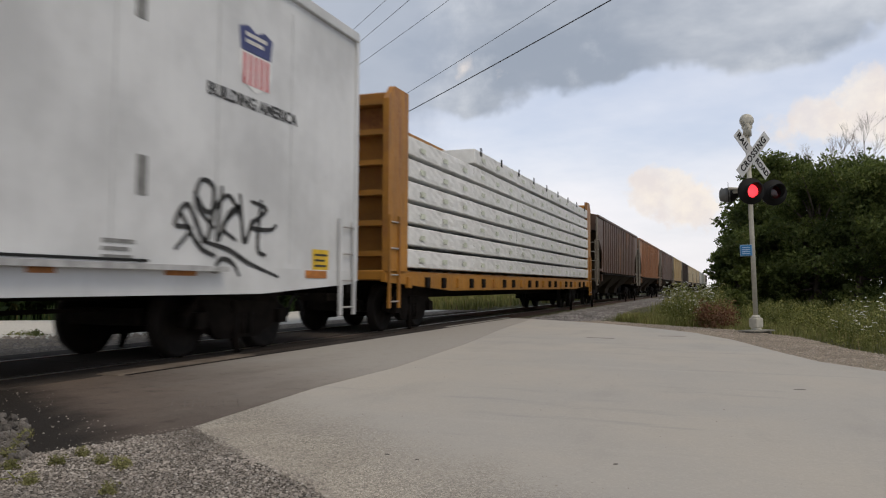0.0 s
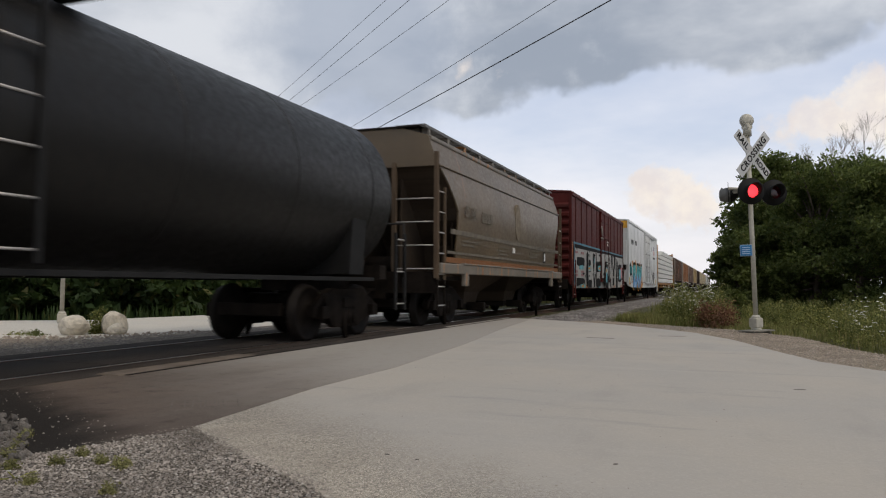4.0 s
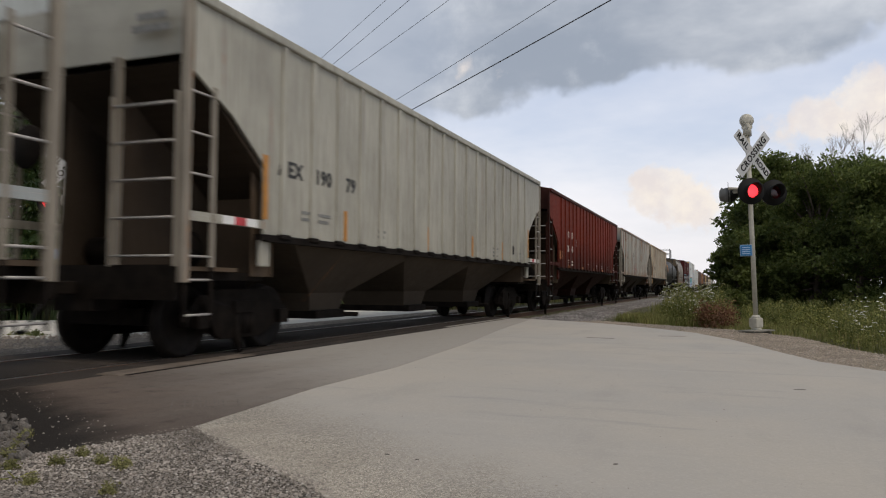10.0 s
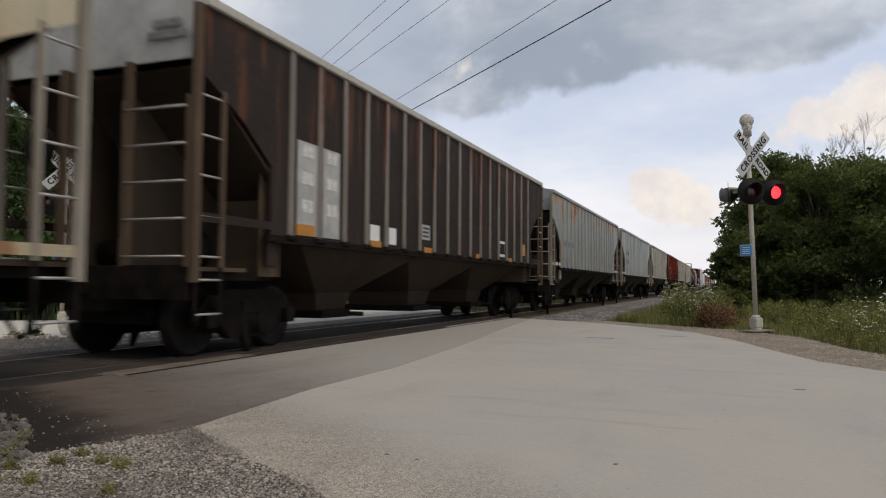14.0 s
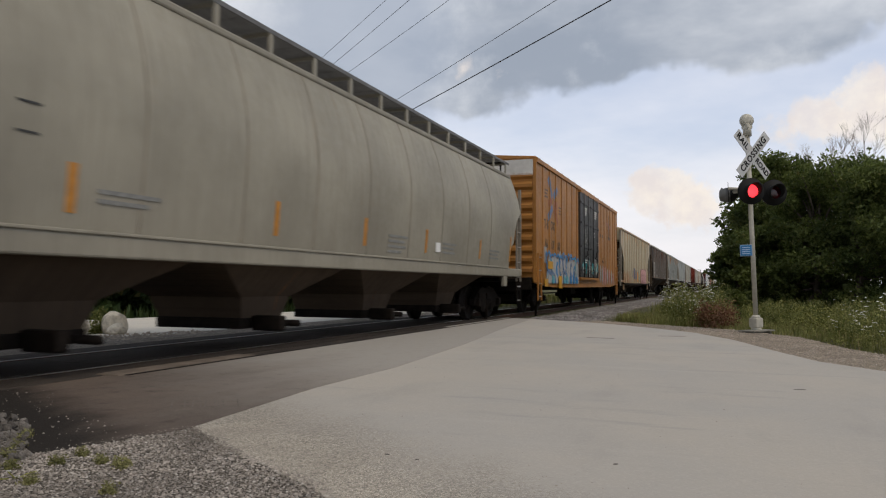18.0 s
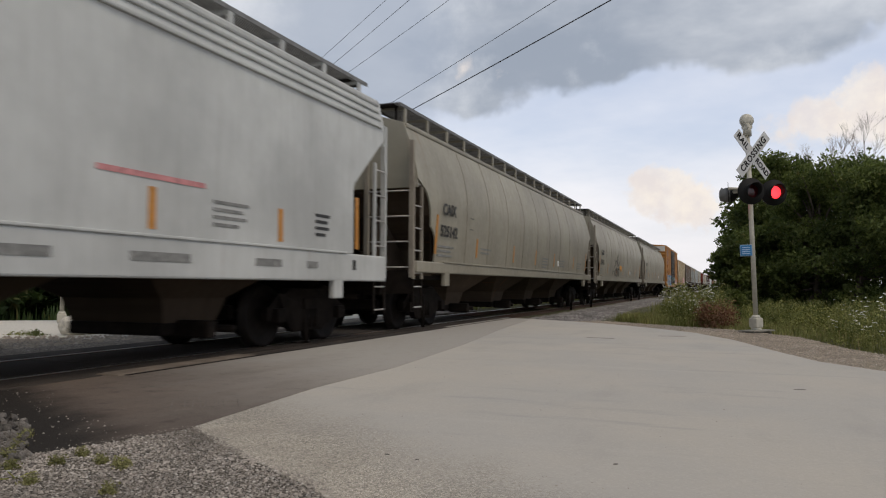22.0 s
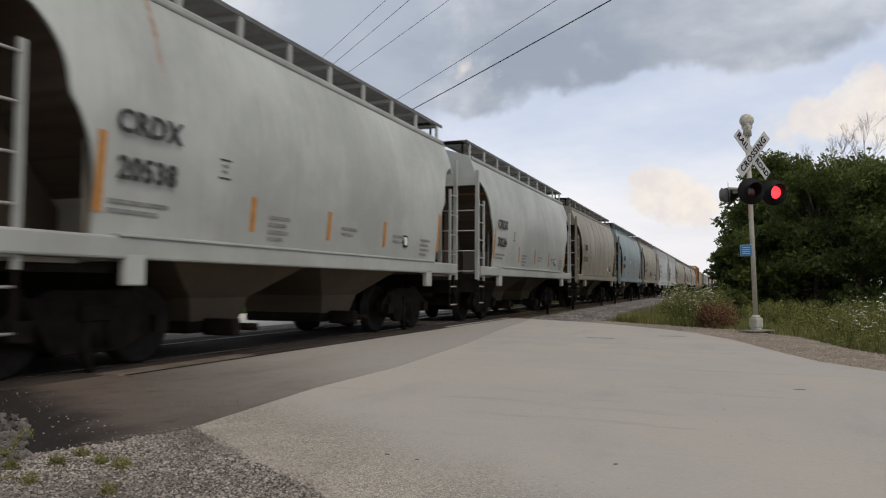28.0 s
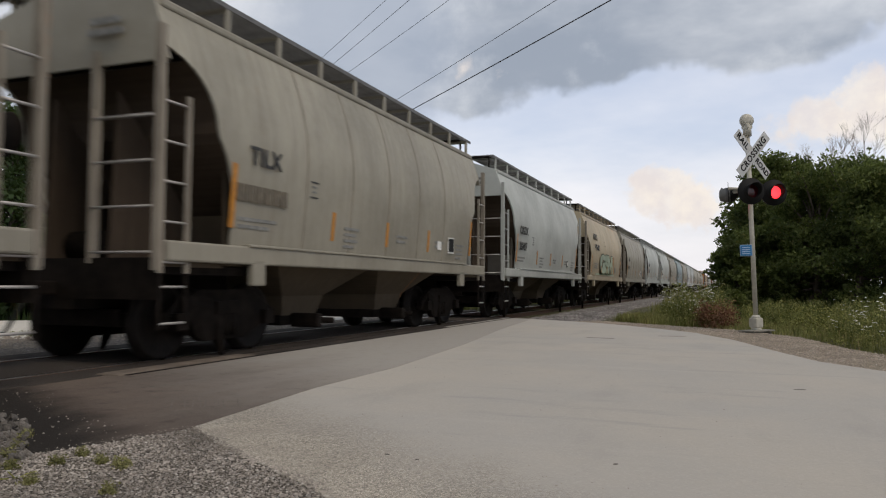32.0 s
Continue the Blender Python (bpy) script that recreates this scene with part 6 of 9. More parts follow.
def ribbon(car, pts, w, mat, surface, name="spray_line"):
    """A sprayed stroke through points given as y and z, lying on a side; surface: the side's x, or a function of z."""
    p = [Vector(q) for q in pts]
    p = [2 * p[0] - p[1]] + p + [2 * p[-1] - p[-2]]
    line = []
    for i in range(1, len(p) - 2):
        for k in range(6):
            u = k / 6
            line.append(.5 * (2 * p[i] + (p[i + 1] - p[i - 1]) * u + (2 * p[i - 1] - 5 * p[i] + 4 * p[i + 1] - p[i + 2]) * u * u + (3 * p[i] - p[i - 1] - 3 * p[i + 1] + p[i + 2]) * u ** 3))
    line.append(p[-2])
    vs, fs = [], []
    for i, q in enumerate(line):
        d = (line[min(i + 1, len(line) - 1)] - line[max(i - 1, 0)]).normalized()
        hw = w / 2 * (.65 + .35 * math.sin(math.pi * i / (len(line) - 1)))
        x = surface(q.y) if callable(surface) else surface
        for side in (1, -1):
            y, z = q.x - d.y * hw * side, q.y + d.x * hw * side
            vs += [(x + .004, y, z), (x - .004, y, z)]
    for i in range(len(line) - 1):
        o = 4 * i
        fs += [(o, o + 2, o + 6, o + 4), (o + 1, o + 5, o + 7, o + 3), (o, o + 4, o + 5, o + 1), (o + 2, o + 3, o + 7, o + 6)]
    return part(name, mesh_of(name, vs, fs), mat, car)


def mark_reefer(c):
    X = 1.584
    words(c, "ARMN", -8.0, 3.76, .42, "ink", .012, X)
    words(c, "112357", -6.1, 3.79, .40, "ink", .010, X, spacing=1.08)
    # shield in plain shapes
    patch(c, [(6.98, 4.16), (7.16, 4.22), (7.34, 4.15), (7.52, 4.22), (7.70, 4.16), (7.66, 3.88), (7.02, 3.88)], plain("shield_blue", (0.04, 0.05, 0.16), .5), X, "shield_top")
    patch(c, [(7.02, 3.87), (7.66, 3.87), (7.68, 3.68), (7.58, 3.46), (7.34, 3.38), (7.10, 3.46), (7.0, 3.68)], "white", X, "shield_field")
    for k in range(5):
        part("shield_stripe", cached("shield_stripe", lambda: boxes("shield_stripe", [(0, 0, 0, .004, .06, .40)])), "red_print", c, pose(X + .006, 7.10 + k * .12, 3.65))
    bars(c, 7.34, 4.10, 2, .46, "inkwhite", .05, .04, X + .005)
    words(c, "BUILDING AMERICA", 7.36, 3.22, .215, "ink", .006, X)
    for q in ([(5.90, 1.30), (6.15, 1.55), (5.90, 1.58), (6.10, 1.82), (6.42, 1.42), (6.55, 2.02), (6.32, 2.12), (6.24, 1.84), (6.56, 1.58)],
              [(6.70, 2.10), (6.62, 1.44), (6.84, 1.78), (7.05, 1.88), (6.72, 1.62), (6.98, 1.46)], [(7.28, 1.98), (7.62, 1.90), (7.28, 1.66), (7.70, 1.64), (7.86, 1.72)],
              [(6.34, 1.42), (6.84, 1.34), (7.28, 1.18), (7.92, 1.02)], [(6.56, 1.05), (6.70, 1.22), (6.92, 1.18), (7.06, 1.02)], [(5.98, 1.72), (6.30, 1.36), (6.60, 1.25)], [(7.05, 2.05), (7.15, 1.45), (7.32, 1.75)], [(6.2, 1.98), (6.45, 1.76), (6.82, 2.0), (7.1, 1.72)], [(7.5, 2.02), (7.44, 1.4), (7.62, 1.3)]):
        ribbon(c, q, .060, "tagink", X + .006)
    plate(c, -9.77, 1.31, .62, .34, "yellow_plate", "yellow_plate", X, "yellow warning plate")
    bars(c, -9.77, 1.38, 3, .5, "ink", .03, .05, X + .006)
    plate(c, 9.04, 1.29, .46, .30, "yellow_plate", "yellow_plate", X, "yellow warning plate")
    bars(c, 9.04, 1.36, 3, .36, "ink", .03, .05, X + .006)
    for y, w in ((-9.6, .9), (6.0, .5), (8.9, .6), (-1.9, .35), (2.3, .3), (4.2, .3), (-4.9, .3)):
        plate(c, y, 1.07, w, .11, "stripe_old", "reflector_strip", 1.596)
    bars(c, 5.1, 1.35, 4, .42, "inkgrey", .04, .04, X)
    bars(c, -8.3, 1.52, 5, .8, "inkgrey", .035, .06, X)
    bars(c, .3, 2.95, 6, .5, "inkgrey", .04, .035, X + .15)
    plate(c, 5.39, 2.05, .14, .42, "inkgrey", "recess_slot", X)
    plate(c, 5.33, 3.88, .14, .40, "inkgrey", "recess_slot", X)
    # the big letters
    for k, (y, z, a, b) in enumerate(((-7.6, 1.0, .55, .38), (-6.4, 1.1, .6, .45), (-7.9, 2.35, .3, .25), (-4.9, 1.2, .6, .6), (-3.4, 1.1, .9, .4), (-2.3, 1.15, .35, .38), (-5.6, 2.1, .4, .35), (-3.9, 2.35, .3, .2), (-2.9, 2.3, .25, .2), (-6.3, 2.45, .22, .2))):
        blob(c, y, z, a, b, "graf_orange", X + .001 + .0004 * k, k)
    stretched(c, "SLAW", -5.12, 1.58, 5.6, 1.86, "graf_black", .115, X + .009)
    stretched(c, "SLAW", -5.22, 1.56, 5.3, 1.54, "graf_fade", .058, X + .016, label="teal and blue spray-painted letters")
    for q in ([(-7.55, .92), (-6.9, .90), (-6.45, 1.15)], [(-6.0, .95), (-5.5, .98), (-5.2, 1.25)], [(-4.9, .98), (-4.6, 1.5), (-4.35, 1.9)], [(-3.3, 1.05), (-3.15, 1.6)], [(-2.75, 1.05), (-2.6, 1.7)]):
        ribbon(c, q, .035, "white", X + .024)
    patch(c, [(-9.6, 1.75), (-9.55, 2.25), (-9.2, 2.42), (-8.4, 2.1), (-8.25, 1.55), (-8.7, 1.62), (-9.3, 1.55)], "graf_black", X + .006)
    stretched(c, "UTL", -8.95, 1.95, 1.1, .46, "graf_teal", .05, X + .012)
    part("lower_rail", boxes("lower_rail", [(1.592, -2.2, 1.165, .012, 15.4, .028)]), "black", c, None, "dark rail along the lower side")
    # plug door: rods, brackets, latch boxes and the rail it slides on
    for yy in (-.18, .62, 1.78, 2.58):
        part("lock_rod", cached("rf_rod", lambda: tube("lock_rod", [(0, 0, 1.22), (0, 0, 4.62)], .026, 6)), P["reefer"], c, pose(1.705, yy, 0))
        for zz in (1.55, 2.35, 3.3, 4.2):
            part("rod_bracket", cached("rf_brk", lambda: soft_box("rod_bracket", .07, .16, .10, .015)), "doorgrey", c, pose(1.70, yy, zz))
    part("latch_box", soft_box("latch_box", .08, .62, .34, .02, (1.70, 1.2, 1.95)), P["reefer"], c)
    part("latch_lever", soft_box("latch_lever", .05, .80, .07, .015, (1.76, 1.2, 1.95)), "doorgrey", c)
    part("slide_rail", boxes("slide_rail", [(1.66, 3.2, 4.72, .10, 7.0, .07)]), "doorgrey", c)
    part("slide_rail", boxes("slide_rail", [(1.66, 3.2, 1.10, .10, 7.0, .06)]), "doorgrey", c)
    for yy in (-8.6, -6.7, -4.8, -2.9, -1.0, 3.4, 5.0, 6.6, 8.2):
        part("panel_seam", cached("rf_seam", lambda: boxes("panel_seam", [(1.582, 0, 2.96, .008, .018, 3.5)])), "reefer_seam", c, pose(0, yy, 0))
    # end panels
    e = 20.35 / 2
    for s in (1, -1):
        m = pose(0, 0, 0, 0, 0, 0 if s > 0 else 180)
        part("end_band", boxes("end_band", [(0, e - .02, 4.78, 3.1, .03, .46)]), "endyellow", c, m, "yellow band across the end")
        for zz, hh in ((3.15, .26), (2.1, .34)):
            part("vent_panel", boxes("vent_panel", [(-.9, e - .01, zz, 1.05, .03, hh)]), "black", c, m, "dark grille of the cooling unit")
        part("machine_housing", soft_box("machine_housing", 1.3, .14, 1.5, .03, (-.85, e + .02, 3.0)), P["reefer"], c, m)
        end_ladder(c, 1.15 * s, s * (e + .08), 1.0, 4.6, P["reefer"])


LAYER = [0]


def spray(c, mat, ring, x):
    """A sprayed shape with rounded corners; each coat lies a hair over the one before."""
    out = []
    n = len(ring)
    for i in range(n):
        p0, p1, p2, p3 = (Vector(ring[(i + k) % n]) for k in (-1, 0, 1, 2))
        for u in (0, .25, .5, .75):
            q = .5 * (2 * p1 + (p2 - p0) * u * .7 + (2 * p0 - 5 * p1 + 4 * p2 - p3) * u * u * .7 + (3 * p1 - p0 - 3 * p2 + p3) * u ** 3 * .7)
            out.append((q.x, q.y))
    LAYER[0] = (LAYER[0] + 1) % 40
    return part("spray_patch", prism("spray_patch", out, "x", x - .003, x + .001 + .0005 * LAYER[0]), mat, c)


def mark_redbox(c):
    X = 1.584
    for d in [o for o in c.children if o.name.startswith("door.") or o.name == "door"]:
        for o in d.children:
            if o.location.z < -.3:
                o.material_slots[0].material = MAT["graf_white"]
    patch(c, [(-7.5, 2.68), (7.5, 2.68), (7.5, 2.62), (-7.5, 2.60)], "graf_border", 1.612)
    patch(c, [(-7.4, 2.58), (7.5, 2.62), (7.5, 2.50), (-7.4, 2.44)], "graf_black", 1.6115)
    patch(c, [(-7.4, 1.0), (-7.35, 2.48), (7.45, 2.56), (7.45, 1.0)], "graf_white", 1.611)
    patch(c, [(-7.0, .83), (-7.0, 1.0), (7.3, 1.0), (7.3, .83)], "graf_white", 1.594)
    patch(c, [(-.85, 1.3), (-.85, 2.46), (2.05, 2.49), (2.05, 1.3)], "graf_white", 1.700, "spray_patch")
    patch(c, [(-.85, 2.46), (-.85, 2.56), (2.05, 2.59), (2.05, 2.49)], "graf_black", 1.700, "spray_patch")
    patch(c, [(-.85, 2.58), (-.85, 2.64), (2.05, 2.65), (2.05, 2.61)], "graf_border", 1.700, "spray_patch")
    spray(c, "graf_black", [(-4.11, 2.04), (-3.78, 2.08), (-3.62, 2.02), (-3.55, 1.85), (-4.1, 1.76)], 1.621)
    spray(c, "graf_sky", [(-4.1, 1.76), (-3.53, 1.81), (-3.47, 1.73), (-3.5, 1.62), (-4.1, 1.59)], 1.621)
    spray(c, "graf_orange", [(-4.1, 1.72), (-3.73, 1.75), (-3.63, 1.71), (-3.72, 1.66), (-4.1, 1.63)], 1.621)
    spray(c, "greypatch2", [(-3.55, 1.79), (-3.29, 1.79), (-2.92, 1.48), (-3.16, 1.43), (-3.43, 1.52)], 1.621)
    spray(c, "graf_black", [(-4.09, 1.54), (-3.56, 1.58), (-3.56, 1.54), (-4.09, 1.5)], 1.621)
    spray(c, "graf_black", [(-4.08, 1.18), (-3.74, 1.17), (-3.33, 1.2), (-3.27, 1.0), (-3.32, 0.85), (-4.07, 0.86)], 1.621)
    spray(c, "graf_orange", [(-4.07, 0.84), (-3.49, 0.84), (-3.48, 0.84), (-4.06, 0.84)], 1.621)
    spray(c, "graf_sky", [(-3.57, 0.84), (-3.3, 0.84), (-3.42, 0.84), (-3.6, 0.84)], 1.621)
    spray(c, "greypatch2", [(-3.31, 1.18), (-3.08, 1.13), (-3.14, 0.85), (-3.25, 0.87)], 1.621)
    spray(c, "graf_black", [(-2.93, 2.38), (-2.7, 2.39), (-2.52, 2.21), (-2.55, 1.92), (-2.7, 1.66), (-2.66, 1.4), (-2.47, 1.19), (-2.51, 0.9), (-2.64, 0.84), (-2.73, 0.98), (-2.85, 1.26), (-2.78, 1.5), (-2.93, 1.76), (-3.01, 2.08)], 1.621)
    spray(c, "graf_sky", [(-2.73, 2.2), (-2.56, 2.13), (-2.62, 1.91), (-2.74, 1.94)], 1.621)
    spray(c, "graf_black", [(-2.09, 2.0), (-1.47, 2.06), (-0.54, 2.05), (-0.51, 1.65), (-1.52, 1.57), (-2.08, 1.59)], 1.621)
    spray(c, "graf_sky", [(-1.57, 1.84), (-0.62, 1.87), (-0.61, 1.65), (-1.56, 1.64)], 1.621)
    spray(c, "graf_orange", [(-1.43, 1.79), (-1.02, 1.79), (-1.02, 1.7), (-1.42, 1.69)], 1.621)
    spray(c, "graf_black", [(-2.03, 1.21), (-1.58, 1.28), (-1.04, 1.24), (-0.82, 0.98), (-1.1, 0.84), (-1.9, 0.86)], 1.621)
    spray(c, "graf_orange", [(-1.83, 0.84), (-1.43, 0.84), (-1.44, 0.84), (-1.76, 0.84)], 1.621)
    spray(c, "graf_sky", [(-1.4, 0.88), (-0.87, 0.88), (-1.14, 0.84), (-1.43, 0.84)], 1.621)
    spray(c, "graf_black", [(0.09, 2.1), (0.92, 2.08), (0.82, 1.77), (0.63, 1.59), (1.17, 1.38), (0.96, 0.84), (0.28, 0.84), (0.12, 1.01), (-0.34, 1.22), (0.11, 1.34), (0.2, 1.67)], 1.712)
    spray(c, "graf_sky", [(0.32, 1.79), (0.66, 1.79), (0.65, 1.13), (0.34, 1.13)], 1.712)
    spray(c, "graf_orange", [(0.35, 1.77), (0.59, 1.77), (0.56, 1.58), (0.38, 1.58)], 1.712)
    spray(c, "greypatch2", [(1.75, 1.72), (2.31, 1.69), (2.34, 0.84), (1.8, 0.88)], 1.621)
    spray(c, "graf_black", [(1.7, 2.03), (2.3, 2.07), (2.35, 2.55), (2.67, 2.53), (2.65, 0.88), (2.36, 1.04), (2.2, 1.75), (1.75, 1.81)], 1.621)
    spray(c, "graf_black", [(2.85, 2.48), (3.23, 2.45), (3.15, 1.74), (2.96, 1.87)], 1.621)
    spray(c, "graf_black", [(3.78, 2.52), (4.27, 2.5), (4.25, 1.77), (3.97, 1.94)], 1.621)
    spray(c, "graf_black", [(3.54, 1.95), (3.83, 1.75), (3.76, 1.0), (3.28, 1.0)], 1.621)
    spray(c, "graf_black", [(4.92, 2.25), (5.17, 2.19), (5.09, 0.84), (4.65, 0.87)], 1.621)
    spray(c, "graf_black", [(5.49, 2.01), (6.67, 2.11), (6.83, 1.27), (5.6, 1.14)], 1.621)
    spray(c, "graf_sky", [(5.76, 1.81), (6.37, 1.86), (6.38, 1.34), (5.82, 1.29)], 1.621)
    spray(c, "red_print", [(6.42, 1.9), (6.8, 1.93), (6.8, 1.4), (6.48, 1.39)], 1.621)
    rng = random.Random(61)
    for k in range(34):
        ya, za = rng.uniform(-7.1, 7.1), rng.choice((rng.uniform(.95, 1.1), rng.uniform(1.3, 1.5), rng.uniform(2.2, 2.45)))
        xx = 1.712 if -.7 < ya < 1.5 and za > 1.3 else 1.621 if not -1.0 < ya < 2.2 else None
        if xx:
            spray(c, rng.choice(("graf_black", "greypatch2", "graf_black2", "inkgrey")), [(ya, za), (ya + .16, za + .05), (ya + rng.uniform(.2, .5), za + .02), (ya + .22, za - rng.uniform(.03, .09))], xx)
    # the first letters, towards the rear
    spray(c, "graf_black", [(-6.85, 2.05), (-6.2, 2.1), (-5.25, 2.08), (-5.2, 1.78), (-6.0, 1.74), (-6.85, 1.76)], 1.621)
    spray(c, "graf_sky", [(-6.3, 1.74), (-5.5, 1.78), (-5.45, 1.62), (-6.25, 1.60)], 1.621)
    spray(c, "graf_black", [(-6.9, 1.22), (-6.0, 1.24), (-5.2, 1.2), (-5.15, .92), (-6.0, .98), (-6.85, .90)], 1.621)
    spray(c, "graf_sky", [(-6.1, .98), (-5.1, .98), (-5.0, .84), (-6.0, .84)], 1.621)
    spray(c, "graf_orange", [(-5.9, .94), (-5.3, .94), (-5.35, .86), (-5.85, .86)], 1.621)
    ribbon(c, [(-7.42, 2.6), (-7.34, 2.2), (-7.44, 1.7), (-7.34, 1.3), (-7.44, .9)], .10, "graf_border", 1.626)
    for zz in (2.28, 1.50, 1.36):
        for ya in (-6.95, -5.65):
            plate(c, ya, zz, .62, .10, "boxred_stencil", "stencil_panel", 1.626)
    # dark edges between the letters, and runs below them
    for y0, z1, w in ((-4.75, 2.3, .14), (-2.2, 2.42, .12), (-.2, 1.2, .10), (1.55, 2.4, .10), (4.5, 2.4, .08)):
        ribbon(c, [(y0, z1), (y0 + .08, 1.8), (y0 - .05, 1.35), (y0 + .06, .9)], w, "graf_black", 1.715 if -.8 < y0 < 2.0 else 1.645)
    spray(c, "graf_black", [(-4.5, 2.38), (-4.25, 2.3), (-4.3, 1.7), (-4.2, 1.1), (-4.4, .88), (-4.55, 1.4), (-4.45, 1.8)], 1.621)
    for k in range(6):
        plate(c, -7.2 + k * 2.8, .90, .42, .12, "stripe_old", "reflector_strip", 1.60)
    plate(c, -7.62, 1.9, .12, 1.5, "stripe_old", "reflector_strip", X + .002)
    bars(c, 1.1, 3.1, 2, .45, "inkwhite", .09, .05, 1.70)
    for q in ([(1.70, -.9, 3.75), (1.70, -.75, 3.5), (1.70, -.6, 3.32)], [(1.70, -.95, 3.22), (1.70, -.2, 3.18)]):
        part("white_tag", tube("white_tag", q, .045, 5, .015), "inkgrey2", c)
    e = 15.68 / 2
    for s in (1, -1):
        part("end_stencil", boxes("end_stencil", [(0, s * (e + .06), 4.3, .9, .02, .14)]), "inkwhite", c)


def mark_tan(c):
    for k in range(9):
        strip(c, -4.6 + k * 1.15, 1.46, 1.54, .55, "stripe_old")
    part("faded_emblem", prism("faded_emblem", [(.30 * math.cos(k * math.pi / 16), 2.75 + .52 * math.sin(k * math.pi / 16)) for k in range(32)], "x", bulge(2.75) - .05, bulge(2.75) + .006), "emblem_dust", c)
    words_on(c, "CLSX", -4.35, 2.62, .36, "ink2")
    digit_blocks(c, -3.0, 2.60, 4, "ink2", .26, False)
    strip(c, 0, 2.06, 2.17, 11.2, "dustband", name="dust_band", off=.010)
    strip(c, 0, 1.62, 1.68, 11.4, "dustband", name="dust_band", off=.012)
    strip(c, 0, 1.42, 1.54, 11.6, P["rustorange"], name="rust_band", off=.010)
    for y, z, w, n in ((-4.2, 1.95, 1.2, 2), (-1.4, 1.95, .9, 4), (2.0, 2.0, .9, 3)):
        flat_bars(c, y, z, n, w, "ink2")
    plate(c, -.33, 1.92, .26, .15, "inkwhite", "data_plate", bulge(1.92) + .01)
    plate(c, 3.51, 1.86, .30, .36, "black", "data_plate", bulge(1.86) + .01)
    plate(c, 3.51, 1.86, .16, .26, "white", "data_label", bulge(1.86) + .02)
    for s in (1, -1):
        part("crease_rail", soft_box("crease_rail", .05, 12.2, .05, .015, (s * (bulge(3.52) + .01), 0, 3.52)), P["olive"], c)




def words_on(c, text, y, z, size=.31, mat="ink", straight=False, bold=.008, spacing=1.05):
    if text:
        part("lettering", text_mesh(text, size, bold, .003, spacing), mat, c, on_bulge(y, z, straight))


def flat_bars(c, y, z, rows, w, mat="inkgrey", h=.045, gap=.05, straight=False):
    for i in range(rows):
        ww = round(w * (1.0, .82, .93, .7)[i % 4], 3)
        zz = z - i * (h + gap)
        part("stencil_line", cached(("bar", ww, h), lambda: boxes("stencil_line", [(0, 0, 0, .006, ww, h)])), mat, c, pose(bulge(zz, straight) + .005, y - (w - ww) / 2, zz))


def digit_blocks(c, y, z, n, mat="ink", size=.22, straight=None, x=1.606):
    """A number that cannot be read: one plain block for each figure."""
    for k in range(n):
        xx = x if straight is None else bulge(z, straight) + .01
        part("figure_block", cached(("digit", size), lambda: boxes("figure_block", [(0, 0, 0, .006, size * .74, size)])), mat, c, pose(xx, y + (k - (n - 1) / 2) * size * .88, z))


def mark_small(c, mark, number, L=11.6, straight=False, blocks=6):
    words_on(c, mark, -3.88, 2.55, .33, straight=straight)
    if number:
        words_on(c, number, -3.88, 2.08, .33, straight=straight)
    else:
        digit_blocks(c, -3.88, 2.08, blocks, "ink2", .22, straight)
    flat_bars(c, -3.95, 1.75, 2, .85, straight=straight)
    strip(c, -4.5, 1.62, 2.42, .10, "stripe", straight)
    for y in (-1.97, 0.0, 1.98):
        strip(c, y, 1.60, 2.04, .10, "stripe", straight)
    strip(c, 4.6, 1.62, 2.42, .10, "stripe", straight)
    flat_bars(c, -2.6, 2.42, 1, .22, "ink", .02, .2, straight)
    flat_bars(c, -2.6, 2.20, 1, .22, "ink", .02, .2, straight)
    flat_bars(c, -2.6, 2.35, 2, .12, "inkgrey", .03, .04, straight)
    for y, n in ((-1.35, 4), (.65, 2), (2.6, 2), (3.9, 4)):
        flat_bars(c, y, 1.82, n, .5, straight=straight)
    if mark == "TILX":
        plate(c, 3.3, 1.80, .36, .36, "white", "data_plate", bulge(1.80, straight) + .010)
        plate(c, 3.3, 1.80, .30, .29, "black", "data_label", bulge(1.80, straight) + .018)
        plate(c, 2.6, 1.76, .22, .18, "white", "data_plate", bulge(1.76, straight) + .010)
    else:
        plate(c, 2.9, 1.75, .20, .22, "black", "data_plate", bulge(1.75, straight) + .01)
        plate(c, 2.9, 1.75, .12, .15, "white", "data_label", bulge(1.75, straight) + .018)


def mark_caix(c, mark, number):
    words_on(c, mark, -8.25, 2.54, .34)
    if number:
        words_on(c, number, -8.2, 2.07, .34)
    else:
        digit_blocks(c, -8.2, 2.07, 6, "inkgrey", .24, False)
    flat_bars(c, -8.3, 1.75, 3, 1.0)
    strip(c, -8.9, 1.58, 2.40, .11, "stripe")
    for y in (-6.14, -2.75, -.1, 2.64, 6.19):
        strip(c, y, 1.58, 2.05, .11, "stripe")
    strip(c, 8.9, 1.58, 2.30, .11, "stripe")
    flat_bars(c, -6.65, 2.50, 1, .24, "ink", .02, .2)
    flat_bars(c, -6.65, 2.24, 1, .24, "ink", .02, .2)
    for y, n in ((-5.4, 2), (1.26, 4), (4.0, 3), (7.4, 3)):
        flat_bars(c, y, 1.82, n, .85)
    plate(c, 3.3, 1.72, .26, .2, "white", "data_plate", bulge(1.72) + .01)


